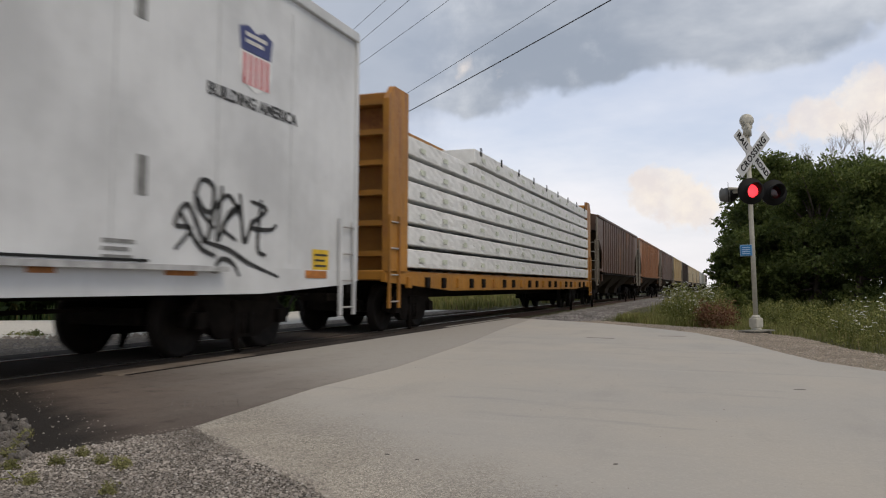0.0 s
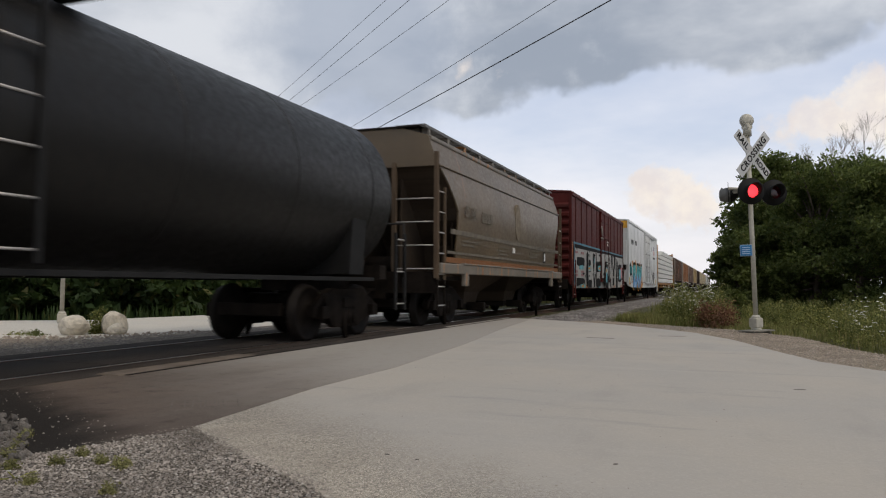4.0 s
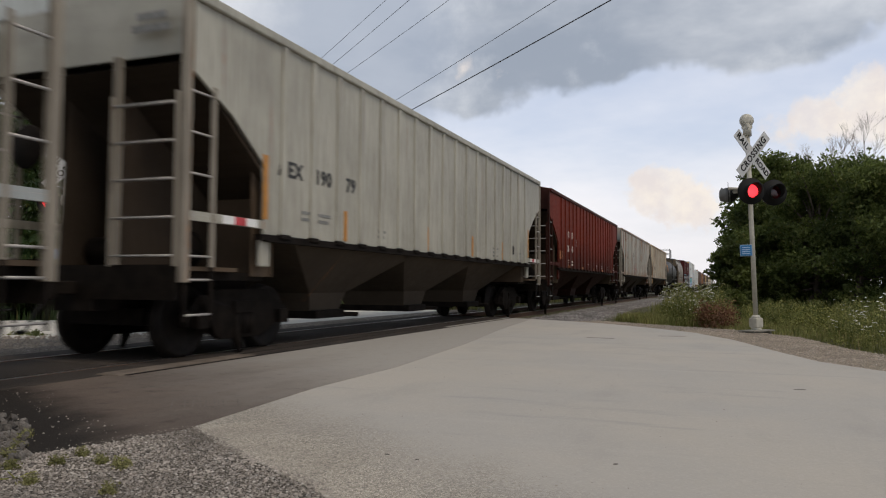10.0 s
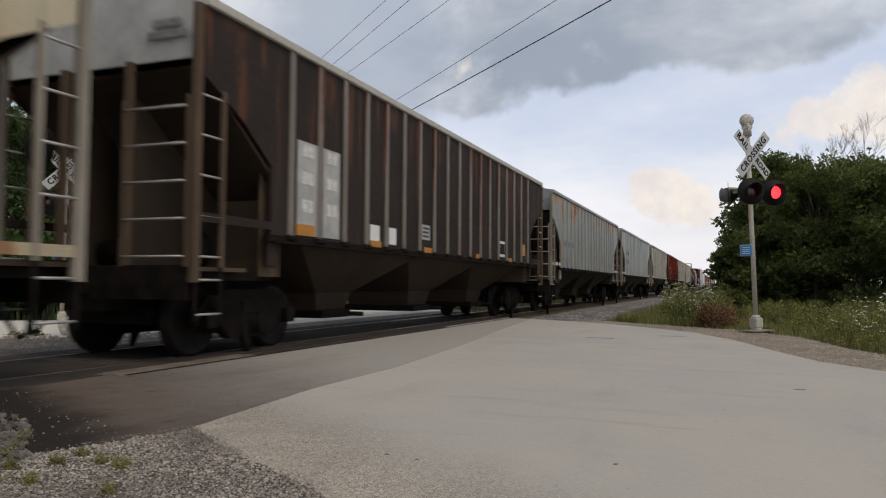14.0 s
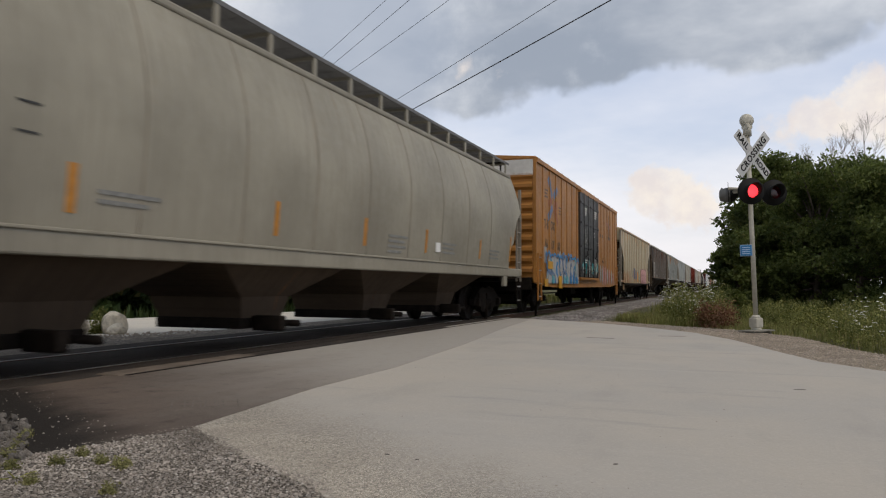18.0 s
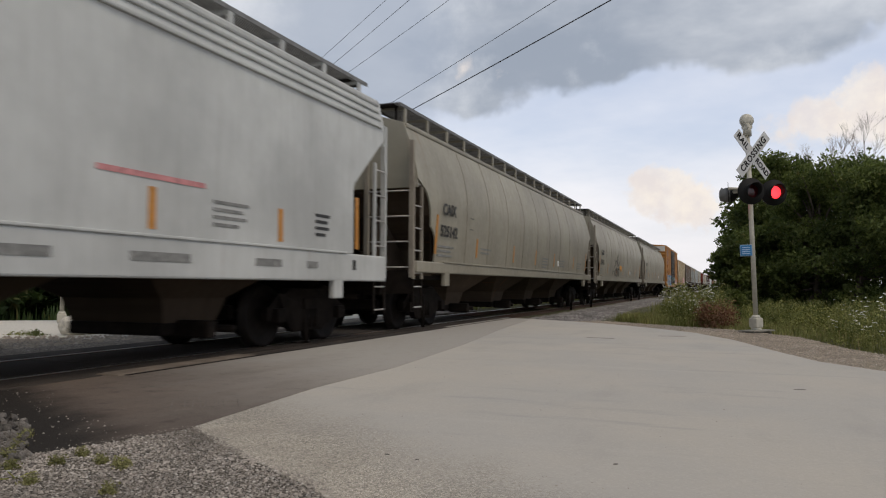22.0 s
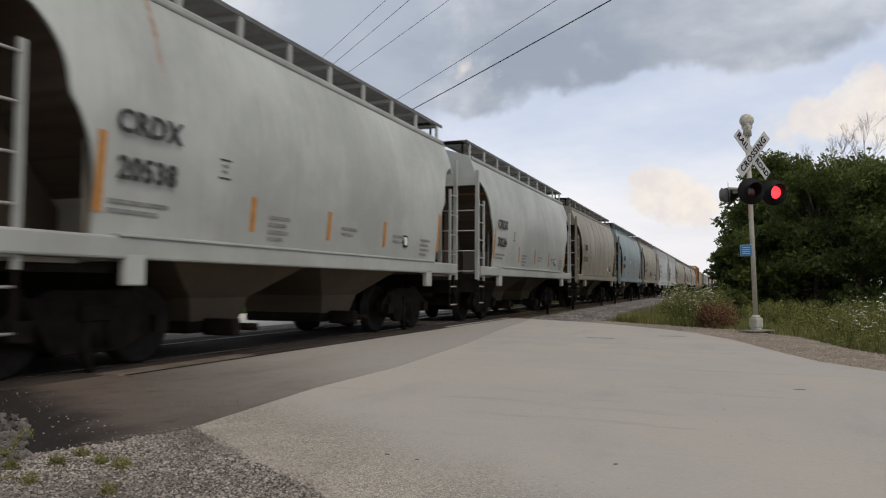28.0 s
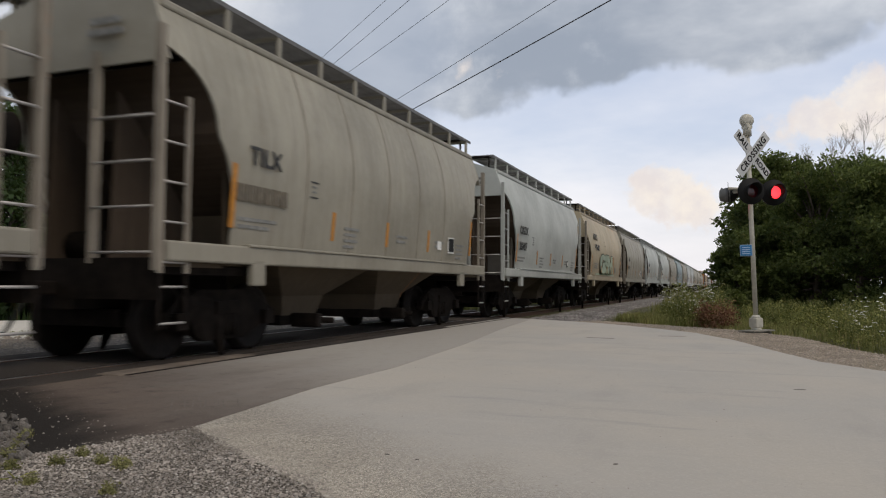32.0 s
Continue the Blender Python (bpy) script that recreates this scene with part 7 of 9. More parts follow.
def rib_marks(c, mat, mark, number, stripes, smat="stripe", bar_sets=(), z=2.5, y=-6.0):
    X = 1.584
    if mark:
        for k, ch in enumerate(mark):
            words(c, ch, y - .55 + k * .2, z, .30, mat, .010, X)
    if isinstance(number, tuple):
        words(c, number[0], y + .55, z, .30, mat, .010, X, spacing=1.1)
        words(c, number[1], y + 1.42, z, .30, mat, .010, X, spacing=1.1)
    elif number:
        digit_blocks(c, y + .25, z, 3, mat, .20, None, X)
        digit_blocks(c, y + 1.05, z, 2, mat, .20, None, X)
    for yy, zz, w, h in stripes:
        plate(c, yy, zz, w, h, smat, "reflector_strip", X)
    for yy, zz, n, w in bar_sets:
        bars(c, yy, zz, n, w, mat if mat != "ink" else "inkgrey", .045, .05, X)


for cc in (c5, c6, c8, c9, c10, c11):
    for zz, ww in ((4.02, .42), (3.88, .55)):
        part("end_stencil", boxes("end_stencil", [(1.05, -8.5 - .0, zz, ww, .012, .09)]), "inkgrey", cc)
mark_reefer(reefer)
mark_redbox(redbox)
mark_tan(c3)
S4 = lambda ys, z=1.85: [(y, z, .11, .48) for y in ys]
rib_marks(c5, "ink", "AEX", ("190", "94"), [(-6.9, 2.2, .11, .8), (-4.3, 1.85, .42, .48), (1.1, 1.95, .12, .4), (4.4, 1.95, .12, .4)], "stripe_old", ((-5.9, 1.92, 2, .35), (-5.2, 1.9, 3, .35), (1.9, 1.9, 2, .3), (5.5, 1.9, 2, .3)), 2.43, -5.95)
plate(c5, -4.2, 1.87, .36, .42, "white", "data_plate", 1.592)
for ch, yy, zz in (("A", -6.52, 3.10), ("EX", -5.62, 3.10), ("13", -6.48, 2.66), ("579", -5.58, 2.66)):
    words(c6, ch, yy, zz, .38, "ink", .012, 1.584)
rib_marks(c6, "inkgrey", None, None, [], "stripe_old", ((-5.6, 2.1, 3, .4), (-4.2, 2.5, 2, .3), (.6, 1.95, 3, .4), (3.6, 1.95, 3, .35), (6.6, 1.9, 4, .3)), 2.6, -5.8)
scribble(c6, -1.5, 2.05, 1.3, .6, 3, 9, "red_print", 1.59, .02)
plate(c6, -2.4, 2.95, .22, .28, "black", "rust_hole_patch", 1.59)
words(c7, "IT", -5.13, 2.87, .34, "inkwhite", .012, 1.584)
words(c7, "FX", -4.34, 2.87, .34, "inkwhite", .012, 1.584)
words(c7, "366", -5.12, 2.33, .32, "inkwhite", .012, 1.584)
words(c7, "470", -4.3, 2.33, .32, "inkwhite", .012, 1.584)
bars(c7, -5.0, 1.90, 3, .4, "inkwhite", .045, .05, 1.584)
bars(c7, -4.36, 1.86, 2, .4, "inkwhite", .06, .06, 1.584)
bars(c7, -3.49, 2.75, 4, .22, "inkwhite", .03, .04, 1.584)
for yy in (-.9, 1.4, 3.0, 5.0, 7.0):
    bars(c7, yy, 1.85, 2 if yy > 0 else 1, .25, "inkwhite", .05, .05, 1.584)
plate(c7, -6.59, 2.05, .5, .30, "stripe_old", "reflector_strip", 1.592)
for yy in (-5.0, -2.2, .5, 3.2, 6.0):
    plate(c7, yy, 1.66, .35, .10, "stripe_old", "reflector_strip", 1.592)
X = 1.584
for cc, yy in ((c8, -6.0), (c9, -5.7), (c10, -5.7)):
    if cc is c9:
        for txt, y9 in (("AE", -6.15), ("OX", -5.38)):
            words(cc, txt, y9, 2.92, .40, "ink", .012, X)
        digit_blocks(cc, -6.15, 2.44, 2, "ink2", .30, None, X)
        digit_blocks(cc, -5.38, 2.44, 2, "ink2", .30, None, X)
    rib_marks(cc, "ink" if cc is c8 else "inkgrey", None if cc is c9 else "AEX", ("190", "79") if cc is c8 else cc is c10, [(-6.95, 2.2, .11, .85)] + S4((-4.74, -1.19, 1.60, 4.17)) + [(6.95, 2.2, .11, .85)], "stripe", ((-5.4, 1.95, 2, .35), (-5.9, 1.95, 2, .3), (3.5, 1.88, 3, .45), (5.9, 1.85, 3, .4), (-3.4, 1.85, 2, .3)), 2.5, yy)
    plate(cc, 5.15, 1.92, .30, .24, "black", "data_plate", 1.59)
    for s in (1, -1):
        part("sill_tape", boxes("sill_tape", [(1.60, s * 7.5, 1.70, .008, .7, .10)]), "white", cc)
        part("sill_tape", boxes("sill_tape", [(1.606, s * 7.5, 1.70, .008, .22, .10)]), "red_print", cc)
# the sooty car: a pale renumbered panel
for yy, w in ((-6.15, .55), (-5.45, .5)):
    plate(c11, yy, 2.30, w, 1.35, "greypatch2", "repaint_panel", X, "pale repainted number panel")
for yy in (-6.15, -5.45):
    for zz in (2.85, 2.45, 2.05):
        digit_blocks(c11, yy, zz, 2, "inkwhite", .18, None, X + .008)
plate(c11, -6.2, 1.70, .5, .16, "stripe", "reflector_strip", X + .008)
plate(c11, -3.93, 1.80, .36, .30, "white", "repaint_panel", X)
plate(c11, -3.2, 1.80, .30, .30, "white", "repaint_panel", X)
plate(c11, -1.6, 1.98, .42, .30, "greypatch2", "data_plate", X)
bars(c11, -1.6, 2.06, 3, .34, "ink", .04, .04, X + .006)
for yy in (-3.9, -1.5, 1.8, 4.62):
    plate(c11, yy, 1.62, .42, .12, "stripe", "reflector_strip", X + .008)
plate(c11, 6.1, 1.97, .40, .34, "stripe", "reflector_strip", X)
plate(c11, 3.87, 1.90, .5, .42, "white", "data_plate", X)
plate(c11, 3.87, 1.90, .44, .28, "black", "data_label", X + .006)
# pink letters on the butter-coloured car
for k, (yy, w) in enumerate(((2.15, .80), (2.95, .72), (3.68, .72), (4.40, .70), (5.10, .72))):
    spray(c12, "graf_pink", [(yy - w * .50, 1.13), (yy - w * .55, 1.6), (yy - w * .42, 2.02), (yy, 2.16 - .02 * (k % 2)), (yy + w * .42, 2.02), (yy + w * .55, 1.6), (yy + w * .5, 1.13)], 1.604)
stretched(c12, "STORY", 3.66, 1.64, 3.66, 1.0, "graf_black2", .105, 1.622)
stretched(c12, "STORY", 3.65, 1.635, 3.60, .95, "graf_pink", .088, 1.628, label="faded pink spray-painted letters")
blob(c12, .75, 1.62, .3, .48, "graf_teal", X, 40)
blob(c12, -1.6, 1.7, 1.1, .4, "graf_blue2", X, 41)
blob(c12, 0.2, 1.55, .5, .35, "graf_orange", X, 42)
plate(c12, -.4, 3.2, .3, 1.7, "graf_orange", "spray_patch", X)
plate(c12, 7.3, 1.6, .11, .7, "stripe", "reflector_strip", X)
bars(c12, 1.32, 1.5, 4, .6, "inkgrey", .045, .05, X + .004)


def mark_yellow(c):
    X = 1.584
    ribs = [-8.4, -7.4, -6.4, -5.4, -4.4, -3.4, -2.4, 2.9, 3.9, 4.9, 5.9, 6.9, 7.9, 8.6]
    for a, b, mt in (((-7.62, 4.62), (-7.0, 3.98), "fadedblue"), ((-6.15, 4.42), (-6.75, 4.05), "fadedblue"), ((-7.65, 3.22), (-6.95, 3.66), "fadedblue"), ((-6.1, 3.12), (-6.7, 3.62), "red_faded"), ((-7.6, 3.72), (-7.05, 3.92), "red_faded"), ((-6.15, 3.72), (-6.7, 3.82), "red_faded")):
        (y0, z0), (y1, z1) = a, b
        d = Vector((y1 - y0, z1 - z0)).normalized() * .13
        over_posts(c, [(y0 - d.y, z0 + d.x), (y1 - d.y, z1 + d.x), (y1 + d.y, z1 - d.x), (y0 + d.y, z0 - d.x)], mt, ribs, .085, X, 1.611, "faded_emblem")
    for k, ch in enumerate("TBOX"):
        words(c, ch, -8.08 + k * .36 + (.28 if k > 1 else 0), 2.98, .44, "ink3", .01, X + .002)
    for k, ch in enumerate(("66", "17", "68")):
        words(c, ch, -7.9 + k, 2.32, .42, "ink3", .01, X + .002)
    bars(c, -7.9, 4.15, 3, .45, "ink3", .06, .05, X)
    bars(c, -5.7, 3.75, 3, .4, "ink3", .05, .06, X)
    # white and blue wild letters
    top = [(-8.0, 1.3), (-7.6, 2.05), (-7.2, 1.85), (-6.8, 2.1), (-6.3, 1.85), (-5.8, 2.2), (-5.3, 1.85), (-4.8, 2.05), (-4.3, 1.8), (-3.8, 2.15), (-3.3, 1.85), (-2.8, 2.05), (-2.25, 1.7), (-2.2, 1.0), (-8.0, 1.0)]
    patch(c, top, "graf_white", 1.6135)
    rng = random.Random(8)
    for k in range(9):
        y0 = -7.85 + .62 * k + rng.uniform(-.12, .12)
        tall, lean = rng.uniform(.55, .95), rng.uniform(-.25, .3)
        mt = rng.choice(("graf_blue", "graf_blue", "fadedblue", "graf_sky"))
        ribbon(c, [(y0, 1.04), (y0 + .12, 1.2), (y0 + lean, 1.05 + tall), (y0 + lean + .2, 1.0 + tall)], rng.uniform(.07, .18), mt, 1.622 + .0005 * k)
        ribbon(c, [(y0 + lean, 1.0 + tall * rng.uniform(.5, .9)), (y0 + .35, 1.1 + tall * .3), (y0 + rng.uniform(.4, .75), 1.0 + tall * rng.uniform(.2, .8))], rng.uniform(.06, .14), rng.choice(("graf_blue", "fadedblue", "graf_white")), 1.630 + .0005 * k)
        spray(c, rng.choice(("graf_blue", "graf_white", "graf_sky")), [(y0 + .1, 1.0), (y0 + .05, 1.28), (y0 + .36, 1.22), (y0 + .4, 1.02)], 1.622)
    for k in range(12):
        y0 = -7.9 + .47 * k
        ribbon(c, [(y0, 1.92 + rng.uniform(-.08, .12)), (y0 + .22, 2.06 + rng.uniform(-.1, .1)), (y0 + .46, 1.9 + rng.uniform(-.1, .1))], rng.uniform(.06, .11), "graf_blue", 1.640)
    plate(c, -5.9, 1.05, .55, .45, "endyellow", "patch_panel", 1.645)
    plate(c, -8.15, 1.02, .5, .26, "endyellow", "yellow_plate", 1.645, "yellow warning plate")
    plate(c, -8.12, 1.95, .42, .55, "graf_white", "patch_panel", X + .002)
    plate(c, -7.5, 1.62, .8, .26, "endyellow", "patch_panel", 1.645)
    # doors
    for k in range(30):
        y0, z0 = rng.uniform(-1.9, 2.3), rng.uniform(1.32, 1.7)
        w, h = rng.uniform(.05, .16), rng.uniform(.12, .45)
        spray(c, rng.choice(("graf_teal", "graf_sky", "graf_white", "graf_mint")), [(y0, z0), (y0 + rng.uniform(-.15, .15), z0 + h), (y0 + w, z0 + h), (y0 + w, z0)], 1.70)
    scribble(c, -1.0, 3.05, .7, .7, 2, 15, "graf_white", 1.69, .025)
    for yy, zz, n, w in ((-.95, 4.2, 4, .7), (1.67, 4.25, 4, .7), (1.2, 3.3, 3, .25), (2.2, 2.9, 2, .35), (-.9, 2.0, 2, .6)):
        bars(c, yy, zz, n, w, "inkwhite", .05, .04, 1.69)
    # beside the doors
    for k, (y, z, a, b, mt) in enumerate(((3.5, 1.5, .14, .5, "graf_white"), (4.0, 1.45, .16, .45, "graf_white"), (4.5, 1.4, .14, .5, "graf_pink"), (5.1, 1.4, .16, .45, "graf_pink"), (5.7, 1.4, .13, .4, "graf_white"), (6.4, 1.4, .15, .4, "graf_pink"), (7.1, 1.35, .15, .35, "graf_white"), (7.7, 1.3, .13, .3, "graf_pink"))):
        blob(c, y, z, a, b, mt, 1.616 + .0005 * k, 60 + k)
    patch(c, [(5.4, 4.15), (6.9, 4.0), (6.9, 3.85), (5.4, 4.0)], "red_faded", 1.614, "faded_emblem")
    patch(c, [(6.0, 4.5), (6.15, 4.5), (6.4, 3.3), (6.2, 3.3)], "ink3", 1.620, "faded_emblem")
    bars(c, 4.0, 3.35, 1, 1.0, "ink3", .16, .05, X)
    bars(c, 6.4, 3.35, 1, 1.2, "ink3", .16, .05, X)
    scribble(c, 4.7, 2.2, 1.3, .3, 3, 19, "ink3", X + .004, .02)
    e = 18.85 / 2
    part("end_band", boxes("end_band", [(0, -e - .02, 4.72, 3.0, .05, .5)]), "bandwhite", c, None, "whitish weathered band across the end")


mark_yellow(yellow)
for cc, half in [(k, 20.2 / 2) for k in caix] + [(k, 11.8 / 2) for k in shp] + [(k, 11.65 / 2) for k in small]:
    for zz, ww in ((3.93, .44), (3.80, .52)):
        part("end_stencil", cached(("ro_stencil", ww), lambda: boxes("end_stencil", [(0, 0, 0, ww, .012, .075)])), "inkgrey", cc, pose(.62, -half + .155, zz))
mark_caix(caix[0], "CAIX", None)
mark_caix(caix[1], "CAIX", "525111")
mark_caix(caix[2], "CAIX", "525142")
for q in ([(-4.45, 1.55), (-4.32, 1.72), (-3.90, 1.70)], [(-4.0, 1.86), (-3.75, 2.0), (-3.3, 2.14), (-3.22, 2.30), (-3.45, 2.32)], [(-3.95, 2.28), (-3.68, 2.30), (-3.60, 2.18)], [(-3.75, 1.52), (-3.45, 1.75), (-3.05, 1.88)],
          [(-2.82, 2.05), (-2.80, 2.55), (-2.66, 2.64), (-2.56, 2.52), (-2.66, 2.20), (-2.84, 1.95), (-2.90, 1.45)], [(-2.45, 1.45), (-2.40, 1.95), (-2.22, 2.12), (-2.02, 2.28), (-2.20, 2.22), (-2.20, 2.05), (-1.95, 2.08)],
          [(-3.08, 1.55), (-2.88, 1.92), (-2.66, 1.78), (-2.74, 1.46), (-2.96, 1.42)], [(-2.35, 1.45), (-2.18, 1.88), (-2.0, 1.78), (-1.92, 1.45)], [(-3.3, 1.42), (-3.08, 1.66), (-3.0, 1.92)]):
    ribbon(caix[1], q, .05, "ink", lambda z: bulge(z) + .008)
part("spray_patch", prism("spray_patch", [(-1.72, 2.16), (-1.4, 2.22), (-1.02, 2.18), (-.80, 1.98), (-.92, 1.78), (-1.12, 1.72), (-1.2, 1.86), (-1.66, 1.84)], "x", bulge(1.98) - .02, bulge(1.98) + .008), "graf_orange", caix[1])
for cc, num in ((shp[0], "432420"), (shp[1], "432436")):
    words_on(cc, "SHPX", -3.5, 2.73, .33, "ink", True)
    if num:
        words_on(cc, num, -3.5, 2.25, .33, "ink", True)
    else:
        digit_blocks(cc, -3.5, 2.25, 6, "ink", .22, True)
    strip(cc, -4.57, 1.50, 2.45, .11, "stripe", True)
    for yy in (-2.35, .05, 2.47):
        strip(cc, yy, 1.50, 1.95, .11, "stripe", True)
    strip(cc, 4.7, 1.50, 2.35, .11, "stripe", True)
    flat_bars(cc, -3.4, 1.92, 3, 1.3, straight=True)
    flat_bars(cc, -2.1, 2.80, 1, .22, "ink", .02, .2, True)
    flat_bars(cc, -2.1, 2.58, 1, .22, "ink", .02, .2, True)
    flat_bars(cc, 3.6, 1.95, 4, .42, "ink", straight=True)
    for yy, w in ((-2.0, 1.6), (.2, .9), (2.2, .6), (3.3, .3)):
        plate(cc, yy, 1.21, w, .10, "inkgrey", "sill_stencil", 1.592)
    for yy in (-4.6, 4.6):
        plate(cc, yy, 1.24, .10, .16, "black", "sill_hole", 1.592)
for yy, w in ((-1.45, 1.35), (1.9, 1.4)):
    strip(shp[1], yy, 1.52, 2.22, w, "greypatch", True, "repaint_panel", .004)
for yy, zz in ((-1.9, 2.2), (.28, 2.2), (2.5, 2.25)):
    flat_bars(shp[1], yy, zz, 2, .55, "red_pale", .06, .05, True)
flat_bars(shp[0], 0.1, 2.06, 1, 1.6, "red_pale", .06, .05, True)
flat_bars(shp[0], 1.4, 1.9, 4, .7, "inkgrey", .04, .05, True)
for cc, mk, num in zip(small, ("TILX", "HKRX", "TILX", "CRDX", "CRDX", "TILX", None, "CRDX", "TILX", "TILX"), (None, "200671", None, "20224", "20538", None, None, "20497", None, None)):
    if mk:
        mark_small(cc, mk, num)
scribble(small[0], -.45, 1.85, 1.2, .5, 3, 33, "ink", 1.60, .03)
for yy in (-.97, 1.56):
    part("round_emblem", cached("emblem", lambda: lathe("round_emblem", [(0, .17), (.006, .17)], "x", 24, False)), "emblem_red", small[1], pose(bulge(2.38) + .004, yy, 2.38), "small round red and white emblem")
    part("emblem_centre", cached("emblem2", lambda: lathe("emblem_centre", [(0, .11), (.006, .11)], "x", 24, False)), "white", small[1], pose(bulge(2.38) + .010, yy, 2.38))
a = small[6]
words_on(a, "AOKX", -3.69, 3.18, .40)
words_on(a, "495482", -3.42, 2.70, .40)
strip(a, -4.55, 1.55, 2.35, .11, "stripe")
strip(a, 2.5, 1.52, 1.95, .11, "stripe")
strip(a, 5.0, 1.55, 2.35, .11, "stripe")
flat_bars(a, -3.4, 1.95, 3, 1.0)
flat_bars(a, -.88, 3.1, 1, .22, "ink", .02, .2)
flat_bars(a, -.88, 2.88, 1, .22, "ink", .02, .2)
plate(a, 3.0, 1.76, .30, .28, "inkgrey", "data_plate", bulge(1.76) + .01)
stretched(a, "GSN", -.52, 2.0, 4.2, 1.02, "graf_black2", .085, 1.606)
stretched(a, "GSN", -.56, 1.99, 4.14, .95, "graf_mint", .075, 1.614, label="mint green spray-painted letters")
strip(a, -.4, 1.44, 1.52, 6.0, "graf_mint", name="spray_patch", off=.008)
for yy, ww in ((-2.3, .16), (-.5, .14), (1.1, .16)):
    plate(a, yy, 1.72, ww, .34, "graf_tan", "spray_patch", 1.626)
strip(a, 2.15, 1.95, 2.45, .5, "graf_tan", name="spray_patch", off=.004)


# ---- crossing signals ----
def signal(x, y, z, turn, label, lean=0.0):
    """A flashing crossing signal on a mast; it faces its own -y before it is turned."""
    s = thing("crossing_signal", pose(x, y, z, 0, lean, 0) @ pose(0, 0, 0, 0, 0, turn), label, "railroad signal", "crossing signals")
    part("mast", tube("mast", [(0, 0, 0.13), (0, 0, 4.30)], .048, 14), "galv", s)
    part("mast_base", joined("mast_base", [(soft_box("b", .20, .20, .20, .02, (0, 0, .245)), pose(0, 0, 0)), (lathe("l", [(.33, .10), (.40, .07)], "z", 14), pose(0, 0, 0)), (lathe("n", [(.08, .10), (.15, .10)], "z", 14), pose(0, 0, 0))]), "galv", s)
    part("sign_border", soft_box("sign_border", .238, .008, .238, .004), "notice_ink", s, pose(-.155, .03, 1.735, 0, 0, -42) @ pose(0, .006, 0), "pale border of the notice plate")
    part("base_plate", boxes("base_plate", [(0, 0, .085, .60, .42, .025), (-.24, 0, .0, .05, .3, .16), (.24, 0, .0, .05, .3, .16), (0, 0, .0, .16, .2, .16)]), "concrete", s)
    part("bell", joined("bell", [(lathe("b", [(-.07, .05), (-.06, .12), (0, .145), (.06, .13), (.10, .05)], "y", 24), pose(0, 0, 4.45, 0, 0, -35)), (lathe("c", [(0, .085), (.20, .085), (.22, .07)], "z", 14), pose(0, 0, 4.12)), (soft_box("d", .16, .16, .10, .02, (0, 0, 4.32)), pose(0, 0, 0))]), "galv", s, label="round grey warning bell")
    part("crossbuck", soft_box("crossbuck", 1.22, .012, .229, .004), "board", s, pose(0, -.10, 3.72, 0, 45, 0), "white crossbuck boards with black letters")
    part("crossbuck_board", soft_box("crossbuck_board", 1.22, .012, .229, .004), "board", s, pose(0, -.128, 3.72, 0, -45, 0))
    for w, ang, off, yy in (("RAIL", -45, -.37, -.108), ("ROAD", -45, .37, -.108), ("CROSSING", 45, 0, -.136)):
        me = text_mesh(w, .19 if w == "CROSSING" else .175 if w == "RAIL" else .162, .006, .002, 1.14 if w != "ROAD" else 1.0)
        part("sign_letters", me, "black", s, pose(0, yy, 3.72, 90, 0, 0) @ pose(0, 0, 0, 0, 0, ang) @ pose(off, 0, 0))
    part("crossarm", joined("crossarm", [(tube("a", [(-.60, 0, 0), (.60, 0, 0)], .03, 8), pose(0, 0, 3.0)), (soft_box("j", .20, .2, .22, .03), pose(0, 0, 3.0)), (boxes("k", [(sx * .33, fy * .08, 2.95, .06, .22, .06) for sx in (1, -1) for fy in (1, -1)]), pose(0, 0, 0))]), "galv", s)
    lenses = []
    for sx in (-1, 1):
        for fy in (-1, 1):
            m = pose(sx * .33, fy * .30, 2.91, 0, 0, -26 if fy < 0 else 43)
            head = part("lamp_head", cached("lamp_head", lambda: joined("lamp_head", [(lathe("h", [(.16, .05), (.14, .12), (.02, .155), (-.06, .155), (-.06, .135), (.0, .135), (.02, .04)], "y", 24), pose(0, 0, 0)), (tube("t", [(0, .05, .1), (0, .12, .14)], .03, 6), pose(0, 0, 0))])), "black" if fy < 0 else "headgrey", s, m)
            part("backing_disc", cached("back_disc", lambda: lathe("backing_disc", [(0.0, .27), (.008, .27), (.009, .15)], "y", 32)), "black", head, pose(0, -.03, 0))
            part("visor", cached("visor", visor_mesh), "black", head, pose(0, -.05, 0))
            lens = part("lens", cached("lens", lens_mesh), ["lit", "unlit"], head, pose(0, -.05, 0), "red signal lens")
            lenses.append((sx, fy, lens))
    part("blue_sign", soft_box("blue_sign", .215, .012, .215, .004), "blue_sign", s, pose(-.155, .03, 1.735, 0, 0, -42), "small blue notice plate")
    for k in range(4):
        part("notice_line", cached("notice", lambda: boxes("notice_line", [(0, 0, 0, .15, .004, .016)])), "notice_ink", s, pose(-.155, .03, 1.795 - k * .042, 0, 0, -42) @ pose(0, -.009, 0))
    return s, lenses


MAT["headgrey"] = plain("weathered_grey_housing", (0.12, 0.12, 0.115), 0.6, 0, 0.25, 9)
MAT["notice_ink"] = plain("pale_blue_print", (0.35, 0.46, 0.60), 0.5, 0, 0.1, 8)


